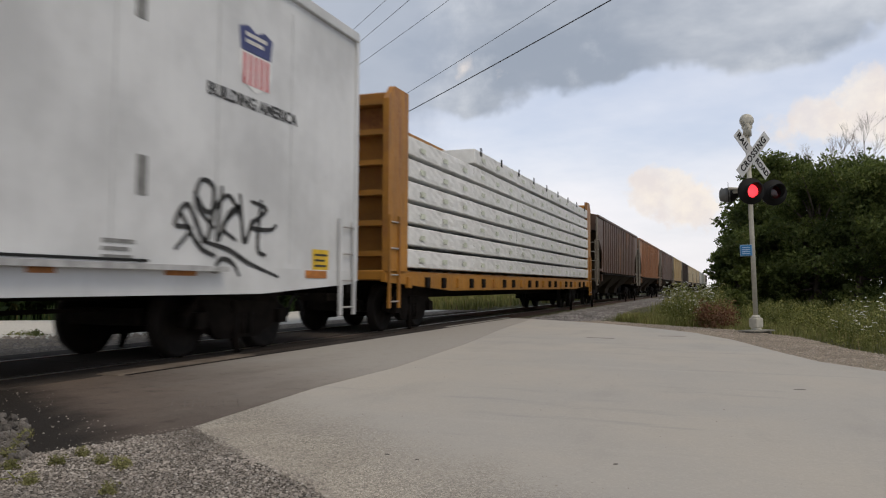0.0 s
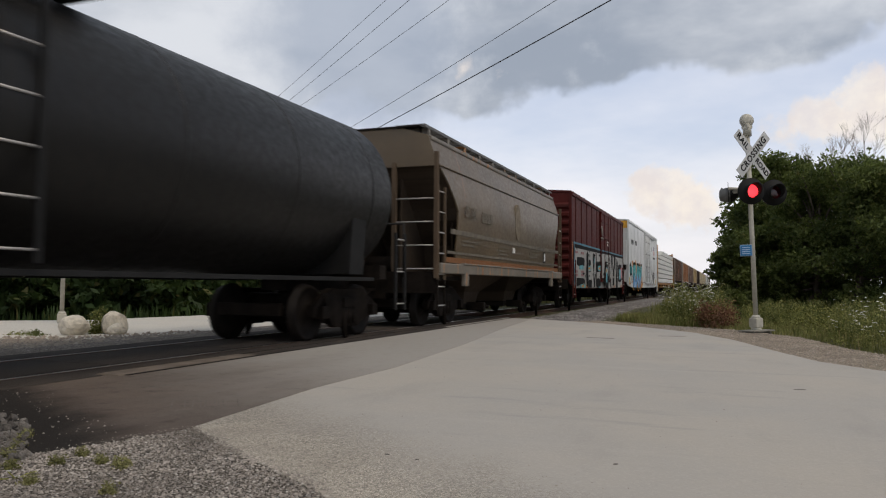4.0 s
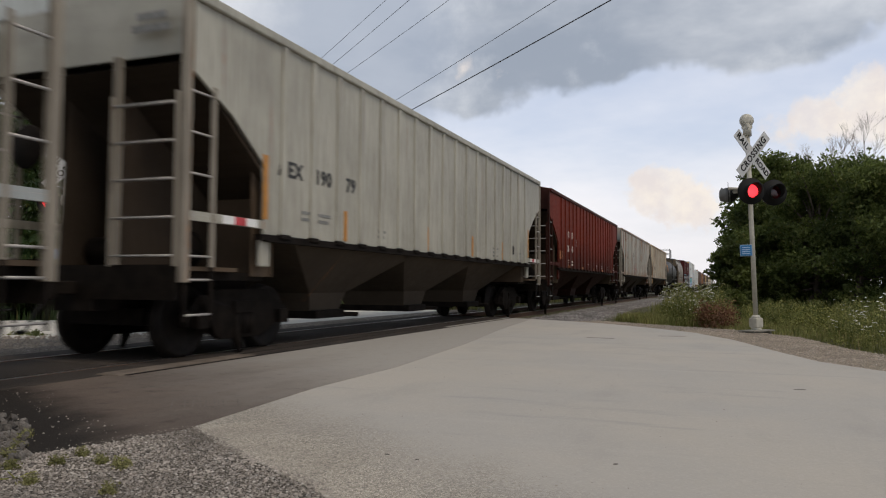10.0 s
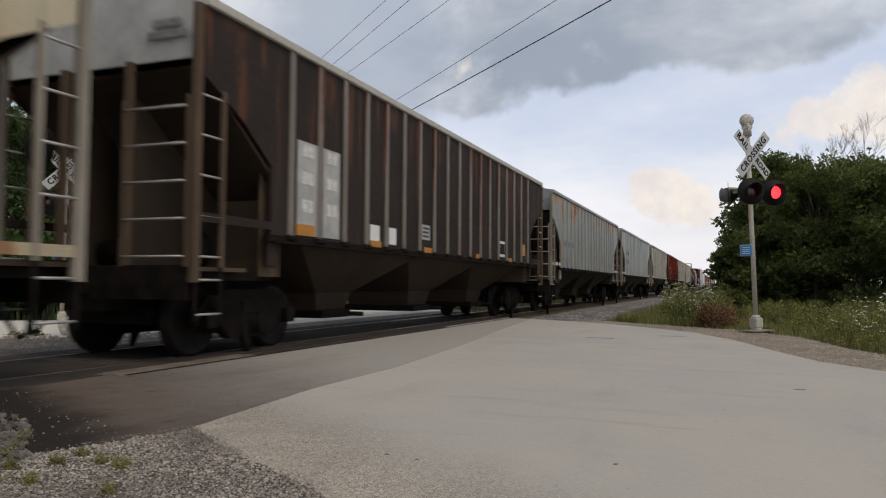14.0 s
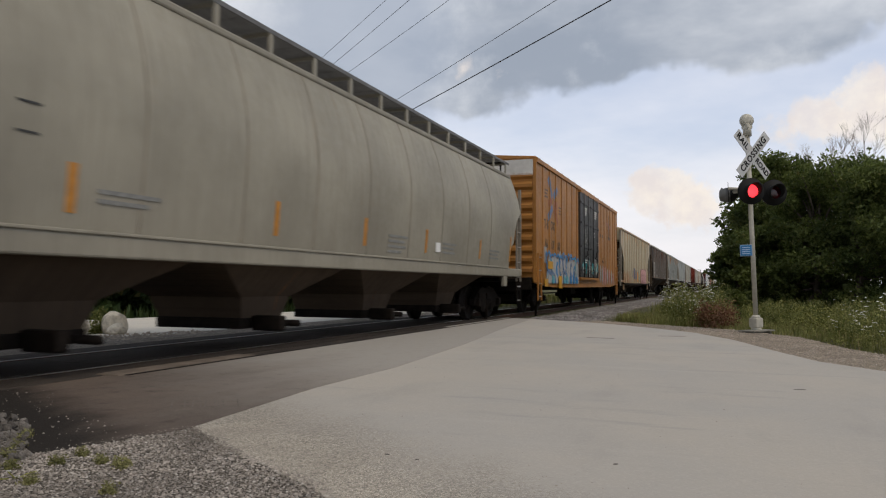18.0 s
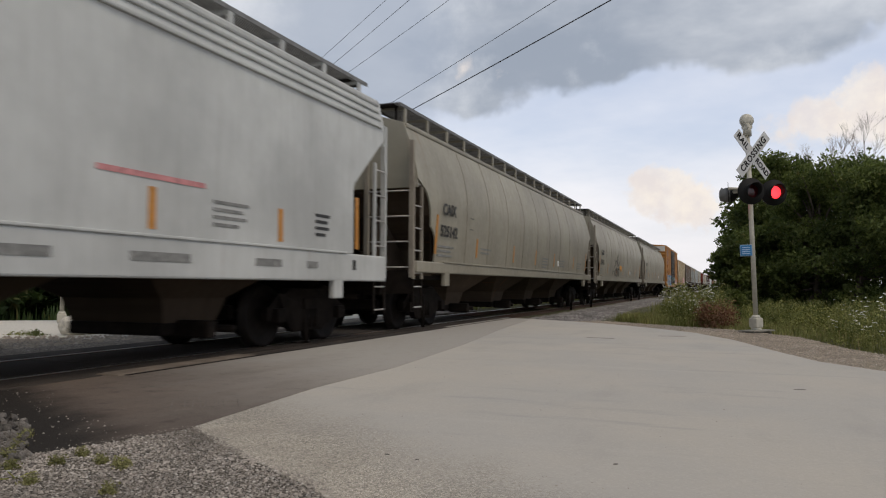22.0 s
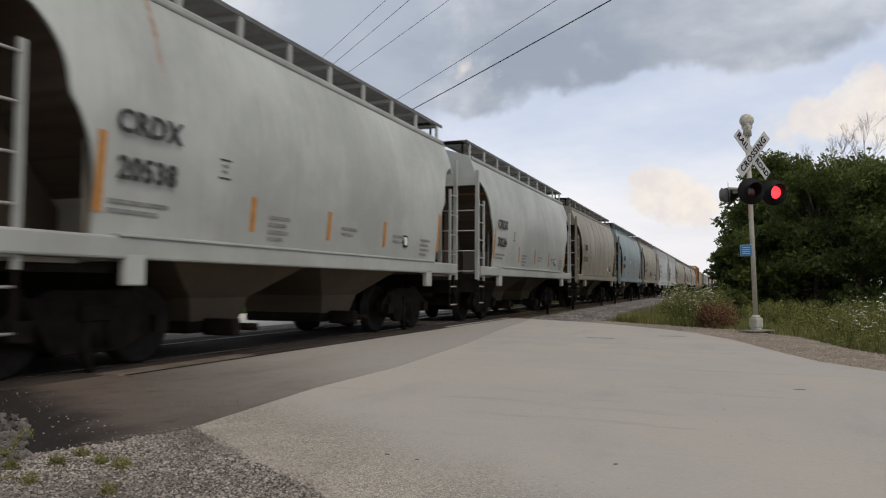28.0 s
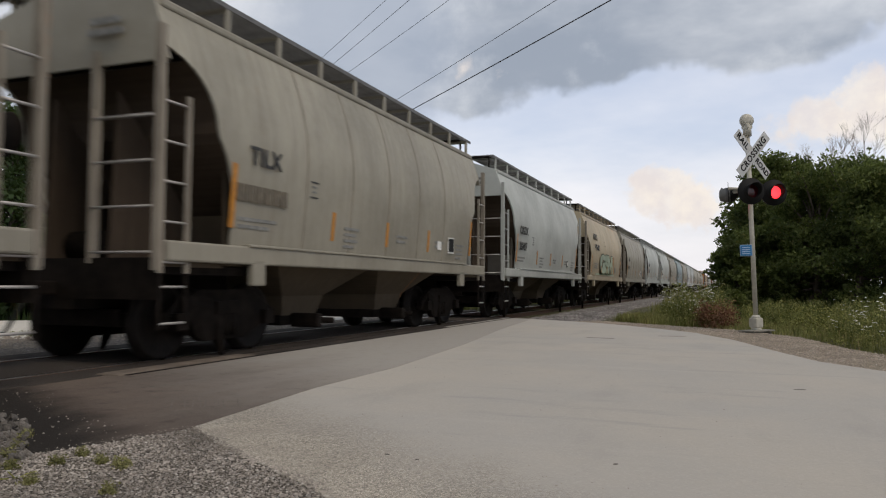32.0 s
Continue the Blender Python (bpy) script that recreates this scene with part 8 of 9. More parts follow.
def visor_mesh():
    """An open hood, longer above than below."""
    vs, fs = [], []
    n = 28
    for k in range(n):
        a = 2 * math.pi * k / n
        d = .06 + .20 * max(0, .5 + .5 * math.sin(a)) ** .8
        for r in (.140, .147):
            vs += [(r * math.cos(a), 0, r * math.sin(a)), (r * math.cos(a), -d, r * math.sin(a))]
    for k in range(n):
        o, q = 4 * k, 4 * ((k + 1) % n)
        fs += [(o, q, q + 1, o + 1), (o + 2, o + 3, q + 3, q + 2), (o + 1, q + 1, q + 3, o + 3)]
    return mesh_of("visor", vs, fs, True)


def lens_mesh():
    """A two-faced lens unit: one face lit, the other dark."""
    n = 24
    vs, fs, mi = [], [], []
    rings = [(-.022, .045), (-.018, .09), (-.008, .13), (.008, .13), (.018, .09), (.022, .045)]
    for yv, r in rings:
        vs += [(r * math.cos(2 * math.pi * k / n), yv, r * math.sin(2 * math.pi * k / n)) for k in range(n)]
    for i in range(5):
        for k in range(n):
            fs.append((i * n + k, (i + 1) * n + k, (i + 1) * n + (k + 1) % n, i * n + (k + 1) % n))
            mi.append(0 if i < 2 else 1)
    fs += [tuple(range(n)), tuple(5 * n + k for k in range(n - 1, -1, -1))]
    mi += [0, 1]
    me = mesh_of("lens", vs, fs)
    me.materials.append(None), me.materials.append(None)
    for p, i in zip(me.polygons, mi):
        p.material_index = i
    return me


SIGNALS = [signal(.585, 16.6, -.06, 47, "silver crossing signal mast with crossbuck and red flashing lights", -1.7),
           signal(-14.47, 13.06, -.14, 48, "grey crossing signal beyond the track with crossbuck and red lights")]


# ---- plants, stones, wires ----
MAT["gravelweed"] = leaf_mat("gravel_weed", (0.13, 0.13, 0.045), (0.28, 0.27, 0.12))
MAT["pebbles"] = leaf_mat("pebble_mix", (0.135, 0.117, 0.101), (0.43, 0.387, 0.342), (0.54, 0.51, 0.47), 0.10)
MAT["roadchips"] = leaf_mat("road_chip_mix", (0.24, 0.214, 0.178), (0.62, 0.565, 0.485), (0.68, 0.64, 0.58), 0.1)
MAT["ballast_stone"] = leaf_mat("ballast_mix", (0.12, 0.11, 0.105), (0.30, 0.28, 0.265), (0.4, 0.38, 0.36), 0.1)
MAT["shoulder_stone"] = leaf_mat("shoulder_mix", (0.24, 0.20, 0.16), (0.42, 0.36, 0.29), (0.5, 0.46, 0.4), 0.1)


def leaves(name, clumps, count, size, seed, droop=0.2):
    """A crown of small leaves, gathered in clumps given as middle and radius."""
    rng = np.random.RandomState(seed)
    tot = sum(r ** 2 for *_, r in clumps)
    vs, fs = [], []
    for cx, cy, cz, r in clumps:
        n = int(count * r * r / tot)
        d = rng.normal(size=(n, 3))
        d /= np.linalg.norm(d, axis=1)[:, None]
        rad = r * (0.45 + 0.62 * rng.rand(n) ** .6) * (0.8 + 0.35 * np.sin(d[:, 0] * 5 + cx) * np.cos(d[:, 2] * 6 + cy))
        c = np.array((cx, cy, cz)) + d * rad[:, None] * np.array((1, 1, .85))
        a = rng.normal(size=(n, 3))
        a /= np.linalg.norm(a, axis=1)[:, None]
        b = np.cross(a, rng.normal(size=(n, 3)))
        b /= np.linalg.norm(b, axis=1)[:, None]
        s = size * (0.6 + 0.8 * rng.rand(n))[:, None]
        o = len(vs)
        q = np.stack([c - a * s, c + b * s * .45, c + a * s, c - b * s * .45], 1).reshape(-1, 3)
        vs += [tuple(v) for v in q]
        fs += [(o + 4 * k, o + 4 * k + 1, o + 4 * k + 2, o + 4 * k + 3) for k in range(n)]
    return mesh_of(name, vs, fs)


def tree(x, y, h, w, seed, mat="leaf", count=5000, size=.10, base=-.12, name="tree", label="dense dark green leafy shrub tree"):
    rng = random.Random(seed)
    t = thing(name, pose(x, y, base), label, "tree", "trees by the track")
    rng.random()
    limbs = []
    top = Vector((rng.uniform(-.3, .3), rng.uniform(-.3, .3), h * .75))
    limbs.append((tube("l", [(0, 0, 0), top * .35, top * .7, top], .10 + h * .008, 8, .03), pose(0, 0, 0)))
    clumps = []
    for k in range(int(20 + h * 4)):
        a = rng.uniform(0, 2 * math.pi)
        z = h * (rng.uniform(.02, .95))
        rr = w * math.sqrt(max(.05, 1 - abs(z / h - .42) ** 2 * 2.3)) * rng.uniform(.35, .95)
        c = Vector((math.cos(a) * rr, math.sin(a) * rr, z))
        clumps.append((*c, rng.uniform(.16, .30) * w + .25))
        s = top * min(.9, .2 + .6 * z / h)
        limbs.append((tube("l", [s, (s + c) / 2 + Vector((0, 0, .15)), c], .045, 5, .012), pose(0, 0, 0)))
    part("trunk", joined("trunk", limbs), "bark", t)
    part("crown", leaves("crown", clumps, count, size, seed), mat, t)
    return t


def make_plants():
    # the thicket behind the signal
    spots = [(0.45, 28.5, 3.0, 1.0), (0.95, 30.5, 4.5, 1.15), (2.05, 30.0, 6.15, 1.5), (1.5, 32.5, 5.3, 1.6), (2.9, 28.8, 5.3, 1.7), (4.2, 28.0, 5.4, 2.0), (5.6, 27.0, 5.4, 2.1), (7.0, 26.3, 5.2, 2.2), (8.7, 25.5, 5.3, 2.3), (10.6, 25.0, 5.6, 2.5), (12.8, 24.5, 6.0, 2.6),
             (3.4, 33.5, 6.0, 2.4), (5.6, 32, 6.1, 2.5), (8.2, 31, 6.3, 2.7), (11.2, 30, 6.6, 2.9), (2.2, 41, 5.0, 2.4), (2.6, 52, 5.0, 2.8), (15.5, 24, 6.4, 3.0), (2.8, 66, 5.2, 3.2), (3.0, 85, 6, 3.6), (3.0, 110, 6.5, 4), (3.4, 150, 7, 5), (3.6, 200, 8, 6), (3.6, 260, 9, 7)]
    for k, (x, y, h, w) in enumerate(spots):
        tree(x, y, h, w, 100 + k, "leaf", 26000 if y < 31 and x < 9 else 12000 if y < 40 else 5000, .062 if y < 31 and x < 9 else .09 if y < 40 else .15)
    # bare tree behind it
    rng = random.Random(3)
    t = thing("bare_tree", pose(6.6, 38, -.1), "leafless grey tree behind the thicket", "tree")
    segs = []

    def grow(p, d, l, r, depth):
        q = p + d * l
        segs.append((tube("s", [p, (p + q) / 2 + Vector((rng.uniform(-.09, .09) * l, rng.uniform(-.09, .09) * l, 0)), q], r, 3, r * .6, False), pose(0, 0, 0)))
        if depth == 0:
            return
        for _ in range(3 if depth > 2 else 4):
            nd = (d + Vector((rng.uniform(-.6, .6), rng.uniform(-.6, .6), rng.uniform(-.1, .45)))).normalized()
            grow(p + d * l * rng.uniform(.4, 1), nd, l * rng.uniform(.5, .75), r * .55, depth - 1)
    for dx, tall in ((-2.4, 1.9), (-1.5, 2.2), (-.6, 2.5), (.4, 2.7), (1.3, 2.9), (2.2, 3.0), (3.2, 3.1), (4.3, 3.0)):
        grow(Vector((dx, 0, 4.5)), Vector((dx * .06, 0, 1)).normalized(), tall * .85, .034, 5)
        segs.append((tube("s", [(dx * .5, 0, 0), (dx, 0, 4.5)], .05, 5, .04), pose(0, 0, 0)))
    part("branch", joined("branch", segs), "twig", t)
    # tall trees far beyond the track
    for k, (x, y, h, w) in enumerate([(-28, 17.5, 8.5, 3.6), (-31, 22.5, 9.0, 3.8), (-29, 13, 9, 4.2), (-36, 29, 10, 4.2), (-26, 10, 8, 3.6), (-24, 15.0, 3.6, 2.2), (-33.5, 32.5, 10.5, 4.4), (-36, 3, 10, 5), (-30, 5, 9, 4.5), (-27, 20.0, 3.0, 2.2), (-30, 36.5, 10.5, 4.4), (-38, 33.5, 11, 4.4), (-26, 39, 10, 4.4), (-22, 42, 9, 4.4), (-29.5, 27.5, 3.2, 2.4), (-18.6, 15.4, 2.4, 1.5), (-17.2, 17.0, 2.2, 1.4), (-17.0, 19.6, 2.6, 1.6), (-16.4, 22.6, 2.6, 1.6), (-16.0, 25.6, 2.8, 1.8), (-20.6, 13.6, 2.6, 1.7), (-18.5, 29.0, 4.5, 2.4)]):
        tree(x, y, h, w, 300 + k, "leaf2", 12000, .17, label="dark leafy tree beyond the road")
    for k in range(26):
        a = k / 25
        tree(-150 + 130 * a + (k % 3) * 4, 120 + 200 * a + (k * 37 % 11), 7 + (k * 13 % 5), 6, 400 + k, "leaf2", 1500, .5, label="far dark tree line")


def blades(name, spots, mat, hmin, hmax, width, seed, label, cat="grass", lean=.35):
    """Many narrow bent blades."""
    rng = np.random.RandomState(seed)
    n = len(spots)
    p = np.array(spots)
    h = hmin + (hmax - hmin) * rng.rand(n)
    a = rng.rand(n) * 2 * np.pi
    side = np.stack([np.cos(a), np.sin(a), 0 * a], 1) * width
    out = np.stack([-np.sin(a), np.cos(a), 0 * a], 1) * (h * lean * rng.rand(n))[:, None]
    up = np.stack([0 * h, 0 * h, h], 1)
    mid = p + up * .55 + out * .35
    tip = p + up + out
    v = np.stack([p - side, p + side, mid + side * .7, mid - side * .7, tip], 1).reshape(-1, 3)
    fs = []
    for k in range(n):
        o = 5 * k
        fs += [(o, o + 1, o + 2, o + 3), (o + 3, o + 2, o + 4)]
    ob = part(name, mesh_of(name, [tuple(x) for x in v], fs), mat)
    return tagged(ob, label, cat, kind="stuff")


def scatter(poly, n, seed, z=-.1):
    """Random places inside a polygon."""
    rng = random.Random(seed)
    xs, ys = [p[0] for p in poly], [p[1] for p in poly]
    out = []
    while len(out) < n:
        x, y = rng.uniform(min(xs), max(xs)), rng.uniform(min(ys), max(ys))
        inside = False
        for (x1, y1), (x2, y2) in zip(poly, poly[1:] + poly[:1]):
            if (y1 > y) != (y2 > y) and x < (x2 - x1) * (y - y1) / (y2 - y1) + x1:
                inside = not inside
        if inside:
            out.append((x, y, z))
    return out


def flowers(name, spots, hmin, hmax, seed, label, head=.05):
    """Thin stalks with flat white flower heads."""
    rng = random.Random(seed)
    st, hd = [], []
    for x, y, z in spots:
        h = rng.uniform(hmin, hmax)
        dx, dy = rng.uniform(-.15, .15), rng.uniform(-.15, .15)
        for k in range(rng.choice((1, 2, 3))):
            ex, ey, ez = x + dx + rng.uniform(-.12, .12) * k, y + dy + rng.uniform(-.12, .12) * k, z + h * (1 - .12 * k)
            st.append((tube("s", [(x, y, z), ((x + ex) / 2, (y + ey) / 2, z + h * .55), (ex, ey, ez)], .005, 3, .003, False, False), None))
            r = head * rng.uniform(.6, 1.2)
            n = 7
            o = len(hd)
            hd.append(((ex, ey, ez), r, rng.uniform(-.4, .4), rng.uniform(-.4, .4)))
    vs, fs = [], []
    for me, _ in st:
        o = len(vs)
        vs += [tuple(v.co) for v in me.vertices]
        fs += [tuple(o + i for i in p.vertices) for p in me.polygons]
        bpy.data.meshes.remove(me)
    tagged(part(name + "_stalks", mesh_of("stalks", vs, fs), "weed"), "thin green weed stalks", "weeds", kind="stuff")
    vs, fs = [], []
    for (x, y, z), r, tx, ty in hd:
        for _ in range(6):
            ox, oy, q = rng.uniform(-r, r), rng.uniform(-r, r), r * .42
            o = len(vs)
            zz = z + ox * tx + oy * ty
            vs += [(x + ox - q, y + oy, zz - q * tx), (x + ox, y + oy - q, zz - q * ty), (x + ox + q, y + oy, zz + q * tx), (x + ox, y + oy + q, zz + q * ty), (x + ox, y + oy, zz + q * .7)]
            fs += [(o, o + 1, o + 4), (o + 1, o + 2, o + 4), (o + 2, o + 3, o + 4), (o + 3, o, o + 4)]
    tagged(part(name, mesh_of(name, vs, fs), "petal"), label, "wildflowers", kind="stuff")


def bushy(name, spots, mat, hmin, hmax, leaf, per, spread, seed, label):
    """Leafy weeds: each plant is a few stems dressed with many small leaves."""
    rng = np.random.RandomState(seed)
    n = len(spots)
    p = np.repeat(np.array(spots), per, 0)
    h = np.repeat(hmin + (hmax - hmin) * rng.rand(n) ** 1.3, per)
    u = rng.rand(n * per) ** .8
    a = rng.rand(n * per) * 2 * np.pi
    r = spread * np.sqrt(rng.rand(n * per)) * (.35 + .9 * np.sin(np.clip(u, .05, .97) * np.pi) ** .7)
    c = p + np.stack([np.cos(a) * r, np.sin(a) * r, u * h], 1)
    d = np.stack([np.cos(a), np.sin(a), rng.normal(size=n * per) * .8 + .5], 1) + rng.normal(size=(n * per, 3)) * .5
    d /= np.linalg.norm(d, axis=1)[:, None]
    b = np.cross(d, rng.normal(size=(n * per, 3)))
    b /= np.linalg.norm(b, axis=1)[:, None]
    s = (leaf * (.5 + rng.rand(n * per)))[:, None]
    v = np.stack([c - d * s, c + b * s * .4, c + d * s, c - b * s * .4], 1).reshape(-1, 3)
    fs = [(4 * k, 4 * k + 1, 4 * k + 2, 4 * k + 3) for k in range(n * per)]
    tagged(part(name, mesh_of(name, [tuple(x) for x in v], fs), mat), label, "weeds", kind="stuff")


def make_weeds():
    right = [(1.7, 14.4), (1.95, 12.8), (2.45, 11.2), (3.8, 8.8), (7, 5.5), (10, 9), (9, 16), (5, 19), (2.2, 18)]
    left = [(-1.55, 20.2), (-1.1, 19.4), (-.2, 18.7), (.3, 20.5), (-.1, 26), (-1.9, 25)]
    blades("grass", scatter(right, 9000, 1), "grass", .06, .36, .005, 1, "rough green and straw grass")
    bushy("weeds", scatter(right, 1150, 2), "weed", .15, .90, .024, 62, .12, 2, "bushy yellow-green roadside weeds")
    flowers("wildflowers", scatter(right, 650, 3), .25, .95, 3, "small white wildflowers among the weeds", .028)
    blades("stalks", scatter(right, 900, 16), "grass", .45, 1.05, .004, 16, "tall straw-coloured stalks", "weeds", .25)
    blades("grass", scatter(left, 2500, 4), "grass", .12, .42, .007, 4, "rough green and straw grass")
    bushy("weeds", scatter(left, 210, 5), "weed", .2, 1.15, .028, 70, .15, 5, "bushy yellow-green roadside weeds")
    flowers("wildflowers", scatter([(-1.45, 20.4), (-.9, 19.4), (-.2, 19.2), (-.4, 25), (-1.8, 25)], 130, 6), .4, 1.15, 6, "small white wildflowers among the weeds", .032)
    bushy("dry_weeds", scatter([(-.65, 19.0), (-.1, 18.5), (.2, 19.3), (-.2, 20.5)], 60, 7), "straw", .35, .75, .028, 80, .14, 7, "rust-brown dry dock weeds")
    blades("grass", scatter([(-3.0, 21.6), (-1.5, 18.7), (-1.0, 19.2), (-2.2, 23)], 5000, 8), "grass", .10, .32, .007, 8, "yellow-green verge grass")
    blades("grass", scatter([(-.2, 18.2), (.6, 17.6), (1.7, 15.2), (2.4, 17), (2.5, 24), (0, 24)], 6000, 9), "grass", .05, .20, .006, 9, "yellow-green verge grass")
    bushy("weeds", scatter([(.9, 20.6), (2.4, 18.0), (4, 20), (4, 26), (.3, 26)], 500, 14), "weed", .2, .7, .03, 50, .15, 14, "bushy yellow-green roadside weeds")
    blades("grass", scatter([(-2.6, 27), (1, 24), (1, 34), (-2.9, 90), (-3.4, 90)], 6000, 10), "grass", .15, .5, .012, 10, "rough green trackside grass")
    bushy("weeds", scatter([(-10.95, 10.45), (-10.75, 10.5), (-10.95, 11.0), (-11.2, 10.9)], 22, 11), "weed", .2, .62, .03, 60, .12, 11, "weeds between the boulders")
    bushy("weeds", scatter([(-11.1, 9.7), (-11.4, 9.6), (-12.2, 9.7), (-11.5, 10.2)], 60, 15), "weed", .04, .2, .02, 40, .10, 15, "low weeds beside the boulders")
    blades("grass", scatter([(-17, 13.4), (-15.4, 14.6), (-15.1, 16.2), (-14.6, 19), (-14, 22), (-13.6, 26), (-30, 40), (-40, 30), (-24, 10), (-19.8, 11.6)], 9000, 12), "leaf2", .15, .5, .03, 12, "dark green grass beyond the road")
    blades("grass", scatter([(-9.5, 26.5), (-13, 26.5), (-30, 45), (-30, 60), (-9.5, 60)], 9000, 13), "grass", .15, .5, .03, 13, "green grass beyond the road")
    # small plants in the shoulder gravel
    rng = random.Random(12)
    for k, (x, y) in enumerate(((-3.23, 2.91), (-3.27, 3.11), (-3.04, 3.01), (-2.86, 2.98), (-3.04, 2.59), (-3.36, 2.76), (-2.58, 2.6), (-3.97, 3.35), (-3.75, 3.11), (-2.92, 3.02), (-3.6, 2.92))):
        spots = [(x + rng.gauss(0, .018), y + rng.gauss(0, .018), -.006) for _ in range(45)]
        bushy("gravel_plants", spots, "gravelweed", .010, .060, .007, 9, .014, 50 + k, "small yellow-green plants in the gravel")
    flowers("small_wildflowers", [(-3.14, 2.62, -.015), (-3.2, 2.66, -.015)], .02, .05, 70, "single small white flowers in the gravel", .014)


def rock_mesh(name, seed, r=1.0, sub=2, rough=.35):
    bm = bmesh.new()
    bmesh.ops.create_icosphere(bm, subdivisions=sub, radius=r)
    for v in bm.verts:
        d = noise.noise(v.co * 1.1 / r + Vector((seed * 7.1, 0, 0))) * rough + noise.noise(v.co * 2.7 / r + Vector((0, seed * 3.3, 0))) * rough * .4
        v.co *= 1 + d
    return from_bm(name, bm)


def make_stones():
    rng = random.Random(21)
    kinds = [rock_mesh("rock", 30 + k, 1, 1, .5) for k in range(6)]
    spots = scatter([(-4.75, 3.80), (-4.42, 3.76), (-3.95, 3.34), (-3.60, 3.06), (-3.40, 2.82), (-3.42, 2.66), (-3.95, 2.75), (-4.6, 3.1)], 190, 22)
    for k in range(190):
        x, y, _ = spots[k]
        s = rng.uniform(.014, .042)
        ob = part("rock", kinds[k % 6], "rock", m=Matrix.Translation((x, y, -.012 + s * .35)) @ Euler([rng.uniform(0, 6) for _ in range(3)]).to_matrix().to_4x4() @ Matrix.Diagonal((s, s * rng.uniform(.7, 1.1), s * rng.uniform(.55, .8), 1)))
        tagged(ob, "broken grey limestone rock", "rock", "rocks by the road")
    # gravel and grit as loose stones
    def spread(name, spots, smin, smax, mat, label, seed):
        rg = np.random.RandomState(seed)
        base = np.array([(1, 0, 0), (-1, 0, 0), (0, 1, 0), (0, -1, 0), (0, 0, 1), (0, 0, -.6)], float)
        f0 = [(0, 2, 4), (2, 1, 4), (1, 3, 4), (3, 0, 4), (2, 0, 5), (1, 2, 5), (3, 1, 5), (0, 3, 5)]
        vs, fs = [], []
        for k, (x, y, z) in enumerate(spots):
            s = smin + (smax - smin) * rg.rand() ** 2.2
            v = base * s * rg.uniform(.6, 1.2, size=(6, 3))
            a = rg.rand() * 6.28
            c, sn = math.cos(a), math.sin(a)
            o = len(vs)
            vs += [(x + c * p[0] - sn * p[1], y + sn * p[0] + c * p[1], z + p[2] * .7) for p in v]
            fs += [tuple(o + i for i in f) for f in f0]
        tagged(part(name, mesh_of(name, vs, fs), mat), label, "gravel", kind="stuff")
    edge = [(-4.4, 2.3), (-3.62, 2.98), (-3.30, 4.02), (-2.50, 3.50), (-1.78, 3.10), (-1.15, 2.55), (-.95, 1.9), (-3.4, 1.9)]
    spread("loose_gravel", scatter(edge, 20000, 31, -.004), .003, .0125, "pebbles", "loose grey gravel stones", 31)
    rc = random.Random(37)
    chips = []
    while len(chips) < 15000:
        u, off = rc.random(), .01 + abs(rc.gauss(0, .34)) * (1.35 - .7 * rc.random())
        px, py = -3.24 + 2.3 * u + .581 * off, 4.0 - 1.60 * u + .814 * off
        if py > 2.5 and px > -3.3:
            chips.append((px, py, -.0035))
    spread("road_chips", chips, .0022, .0056, "roadchips", "loose tan chips on the worn road edge", 37)
    spread("loose_grit", scatter([(-3.3, 4.0), (-2.4, 3.5), (-1.5, 2.9), (.5, 3.2), (.5, 8), (-3.3, 8)], 60, 32, -.002), .003, .008, "pebbles", "scattered grit on the road", 32)
    spread("loose_grit", scatter([(-5.8, 3.0), (-4.4, 2.7), (-3.6, 3.1), (-3.4, 3.9), (-4.5, 4.0), (-5.8, 5.2)], 320, 35, .002), .003, .011, "pebbles", "white grit on the asphalt", 35)
    spread("ballast_stones", [(x, y, -.06 - .10 * max(0.0, x + 4.6)) for x, y, _ in scatter([(-5.5, 20.6), (-3.9, 20.1), (-3.0, 20.6), (-3.0, 34), (-3.6, 60), (-5.6, 60)], 9000, 33)], .03, .06, "ballast_stone", "grey crushed ballast stones", 33)
    spread("shoulder_stones", scatter([(1.65, 9.6), (.65, 12.0), (.17, 13.9), (-1.55, 17.2), (-3.9, 19.5), (-3.2, 20.3), (.4, 17.2), (1.3, 15.4), (1.75, 13.0), (2.3, 11.0)], 4000, 34, -.016), .008, .03, "shoulder_stone", "tan shoulder stones", 34)
    spread("verge_stones", scatter([(-9.2, 7.6), (-9.2, 12), (-9.8, 12), (-10.4, 10), (-11.6, 9.2), (-11.8, 7.6)], 1500, 36, .0), .01, .05, "shoulder_stone", "pale broken stones on the far verge", 36)
    for k, (x, y, sx, sy, sz) in enumerate(((-11.02, 10.22, .28, .24, .21), (-10.66, 10.80, .25, .22, .25), (-10.42, 10.62, .17, .15, .12))):
        me = rock_mesh("boulder", 60 + k, 1, 3, .22)
        b = part("boulder", me, "boulder", m=Matrix.Translation((x, y, sz * .62)) @ Matrix.Diagonal((sx, sy, sz, 1)))
        tagged(b, "pale limestone boulder beside the far road", "boulder", "boulders")


def make_wires():
    d = Vector((-.773, .631, 0)).normalized()
    # each wire: a point it passes and its thickness
    for (px, py, pz), sag, r in WIRES:
        pts = []
        for k in range(41):
            u = k / 40 * 2 - 1
            s = u * 45
            pts.append(Vector((px, py, pz)) + d * s + Vector((0, 0, sag * s + .0006 * s * s)))
        w = part("overhead_wire", tube("overhead_wire", pts, r, 5), "cable")
        tagged(w, "thin dark overhead wire crossing the track", "wire", "overhead wires")


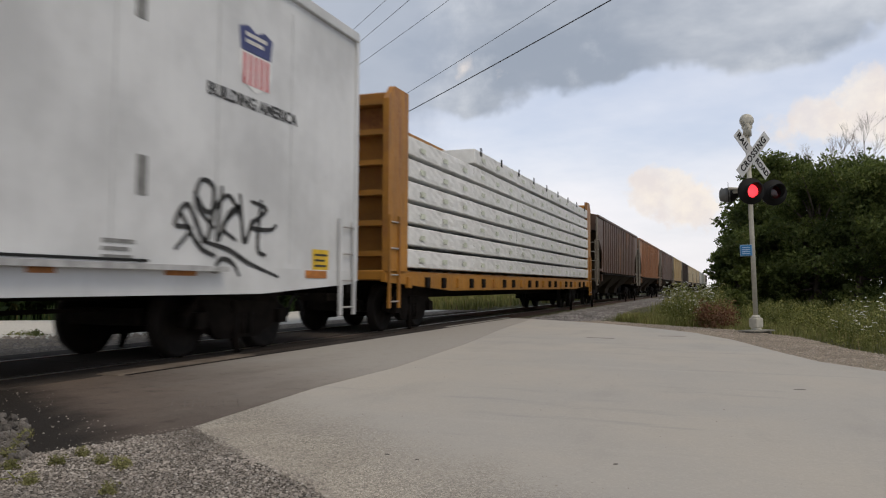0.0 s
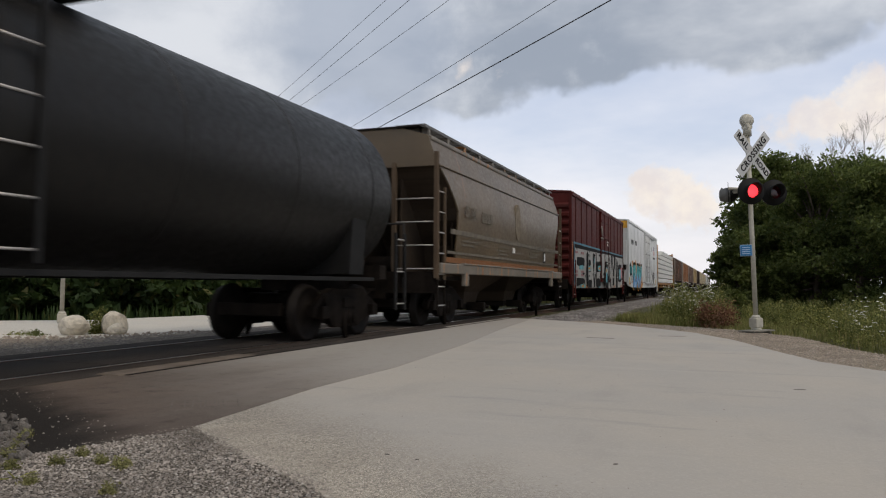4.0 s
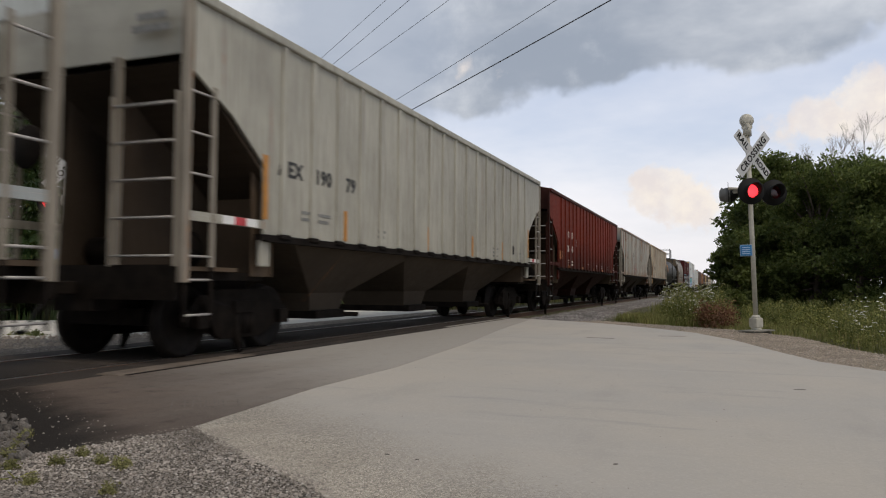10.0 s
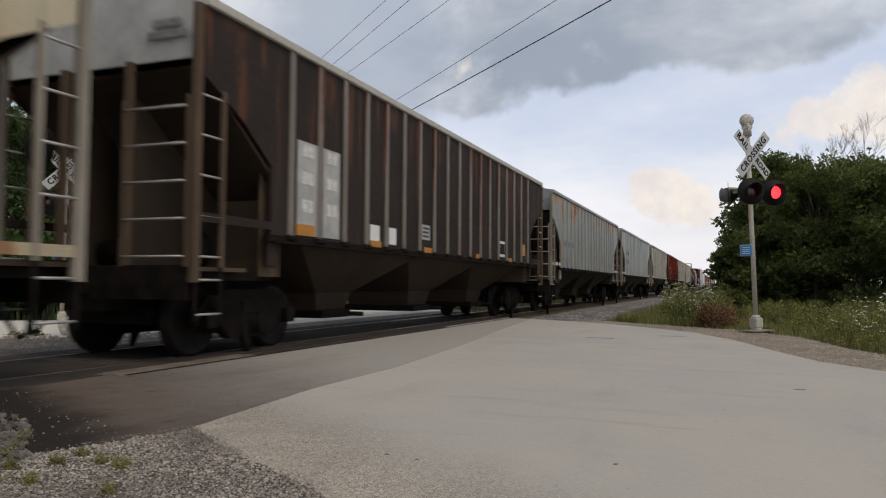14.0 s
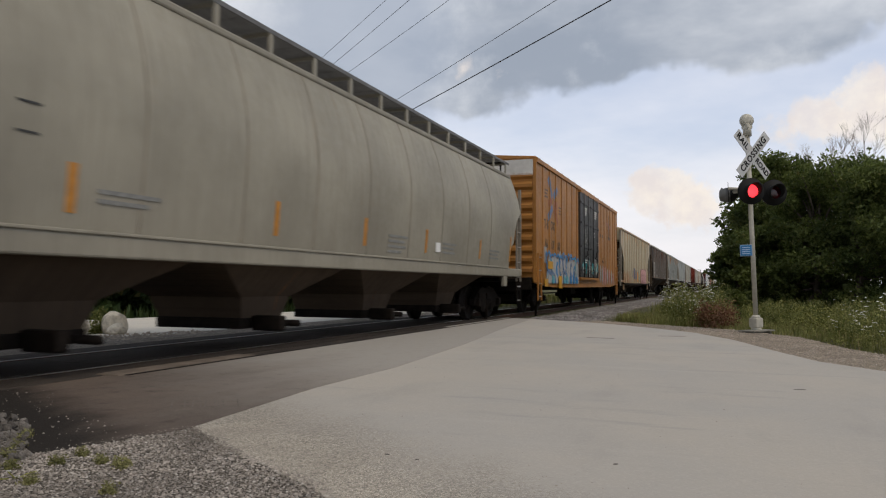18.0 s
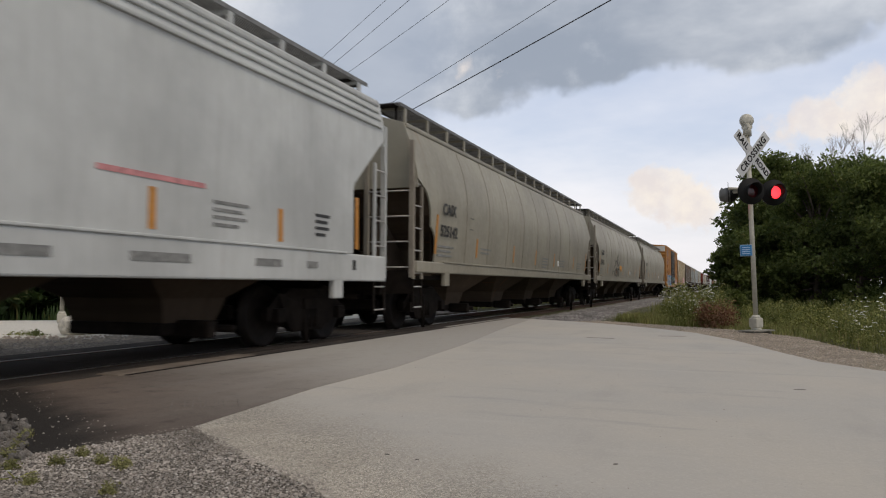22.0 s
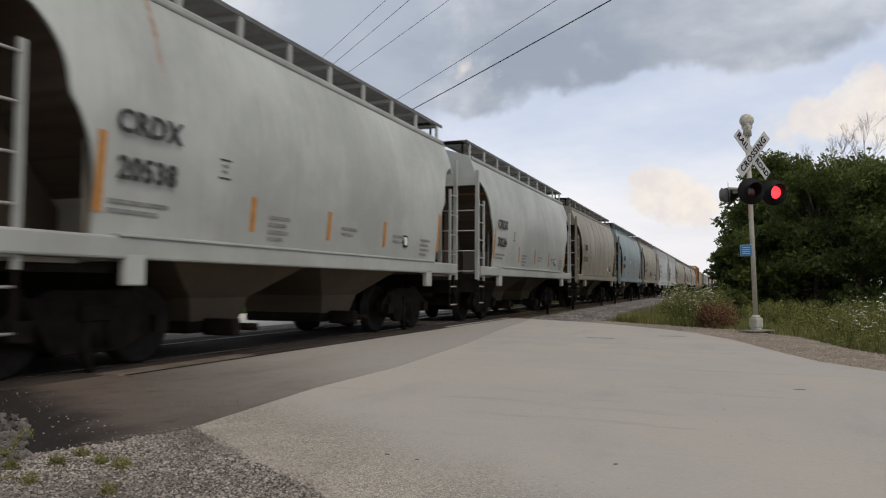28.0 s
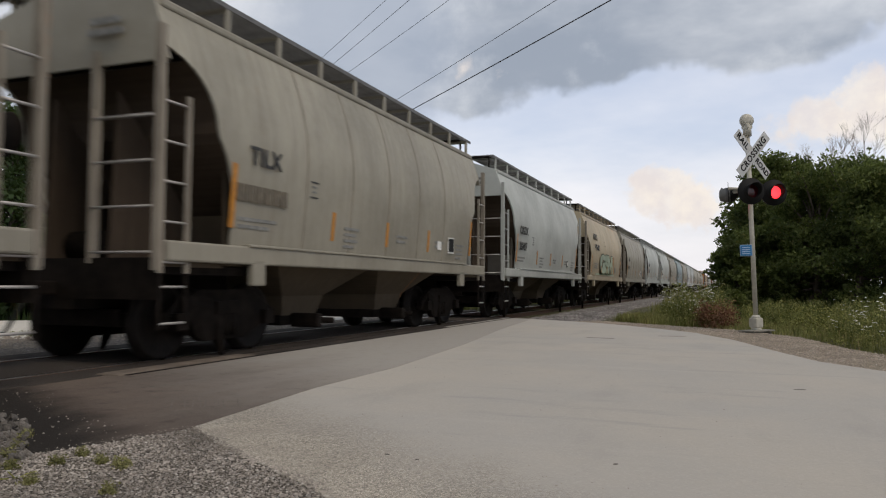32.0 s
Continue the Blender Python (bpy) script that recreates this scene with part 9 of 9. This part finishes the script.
WIRES = [((-9.13, 19.22, 9.2), -.066, .007), ((-8.28, 18.98, 9.0), -.063, .007), ((-7.05, 18.89, 8.8), -.040, .007), ((-3.83, 17.88, 8.0), -.071, .008), ((-2.2, 15.75, 7.0), -.060, .014)]
make_plants()
make_weeds()
make_stones()


def make_road_marks():
    """Small tar repairs and cracks in the road."""
    rng = random.Random(77)
    for x, y, l, w, ang in ((0.62, 7.5, .10, .03, 20), (-.95, 14.5, .5, .05, 15), (-2.1, 13.4, .5, .06, -10), (-1.75, 3.75, .03, .012, 0), (-.55, 4.0, .025, .014, 30), (-.2, 3.45, .03, .012, 0), (-1.55, 3.7, .02, .012, 0)):
        n = 14
        top, low = [], []
        for k in range(n + 1):
            u = (k / n - .5) * l
            o = noise.noise((u * 6, x * 3, y)) * l * .10
            hw = w * .5 * (.35 + .65 * math.sin(math.pi * (k + .5) / (n + 1))) * rng.uniform(.6, 1.2)
            top.append((u, o + hw))
            low.append((u, o - hw))
        ob = part("tar_patch", prism("tar_patch", low + top[::-1], "z", -.002, .0015), "apron_plain", m=pose(x, y, -.002, 0, 0, ang))
        tagged(ob, "thin dark tar mark on the concrete road", "tar patch", "tar marks on the road")


def make_scrapes():
    """Pale scrapes on the apron and the smooth repair in the road."""
    rng = random.Random(92)
    for k in range(9):
        x, y = -3.98 + .05 * k + rng.uniform(-.02, .02), 4.62 + .03 * k + rng.uniform(-.1, .1)
        ob = part("scrape_mark", prism("scrape_mark", [(-.006, -.22), (.004, -.2), (.007, .18), (-.003, .24)], "z", -.002, .0015), "scrape", m=pose(x, y, 0.001, 0, 0, 38 + rng.uniform(-2, 2)))
        tagged(ob, "thin pale scrape on the asphalt", "scrape mark", "scrapes on the asphalt")
    ring = [(-1.15, 2.93), (-1.1, 3.06), (-.82, 3.12), (-.5, 3.05), (-.2, 2.9), (-.3, 2.5), (-.75, 2.3), (-1.0, 2.5)]
    ob = part("road_patch", prism("road_patch", ring, "z", -.02, -.0015), "smooth_patch")
    tagged(ob, "smooth bluish grey repair in the road", "road patch", "tar marks on the road")


MAT["scrape"] = plain("pale_scrape", (0.135, 0.115, 0.10), 0.9, 0, 0.4, 30)
MAT["smooth_patch"] = road_mat("smooth_repair", (0.275, 0.275, 0.275), (0.18, 0.18, 0.18), (0.32, 0.315, 0.31), 0.3, 0.4)
make_scrapes()
MAT["apron_plain"] = plain("old_tar", (0.14, 0.125, 0.11), 0.8, 0, 0.3, 12, spec=.2)
make_road_marks()
make_wires()


# ---- what moves ----
def motions():
    ts = [32.0 * k / 16 for k in range(17)]
    for car in CARS:
        x, y0, z = car.location
        walk(car, [(t, pose(x, y0 + 14.257 * t - .00982 * t * t, z)) for t in ts])
    # wheels roll with the train; those of one axle share their keys
    first = {}
    for k, w in ALL_WHEELSETS:
        if k not in first:
            rows = []
            for i in range(frame(32.0)):
                t = i / FPS
                rows.append((t, Matrix.Translation(w.location) @ Matrix.Rotation(-(14.257 * t - .00982 * t * t) / WHEEL_R, 4, "X")))
            walk(w, rows)
            first[k] = w.animation_data
        else:
            w.rotation_mode = "QUATERNION"
            a = w.animation_data_create()
            a.action = first[k].action
            a.action_slot = first[k].action_slot
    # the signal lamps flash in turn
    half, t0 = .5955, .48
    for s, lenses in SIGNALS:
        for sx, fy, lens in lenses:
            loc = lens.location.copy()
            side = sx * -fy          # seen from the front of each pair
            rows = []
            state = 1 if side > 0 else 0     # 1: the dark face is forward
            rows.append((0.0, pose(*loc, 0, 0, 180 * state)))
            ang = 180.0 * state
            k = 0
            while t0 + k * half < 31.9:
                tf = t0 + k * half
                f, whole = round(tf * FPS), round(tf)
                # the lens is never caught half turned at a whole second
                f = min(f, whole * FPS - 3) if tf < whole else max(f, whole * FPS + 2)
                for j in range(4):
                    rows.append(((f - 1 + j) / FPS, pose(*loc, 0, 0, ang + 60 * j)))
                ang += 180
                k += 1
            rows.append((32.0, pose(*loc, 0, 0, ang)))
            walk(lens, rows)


motions()
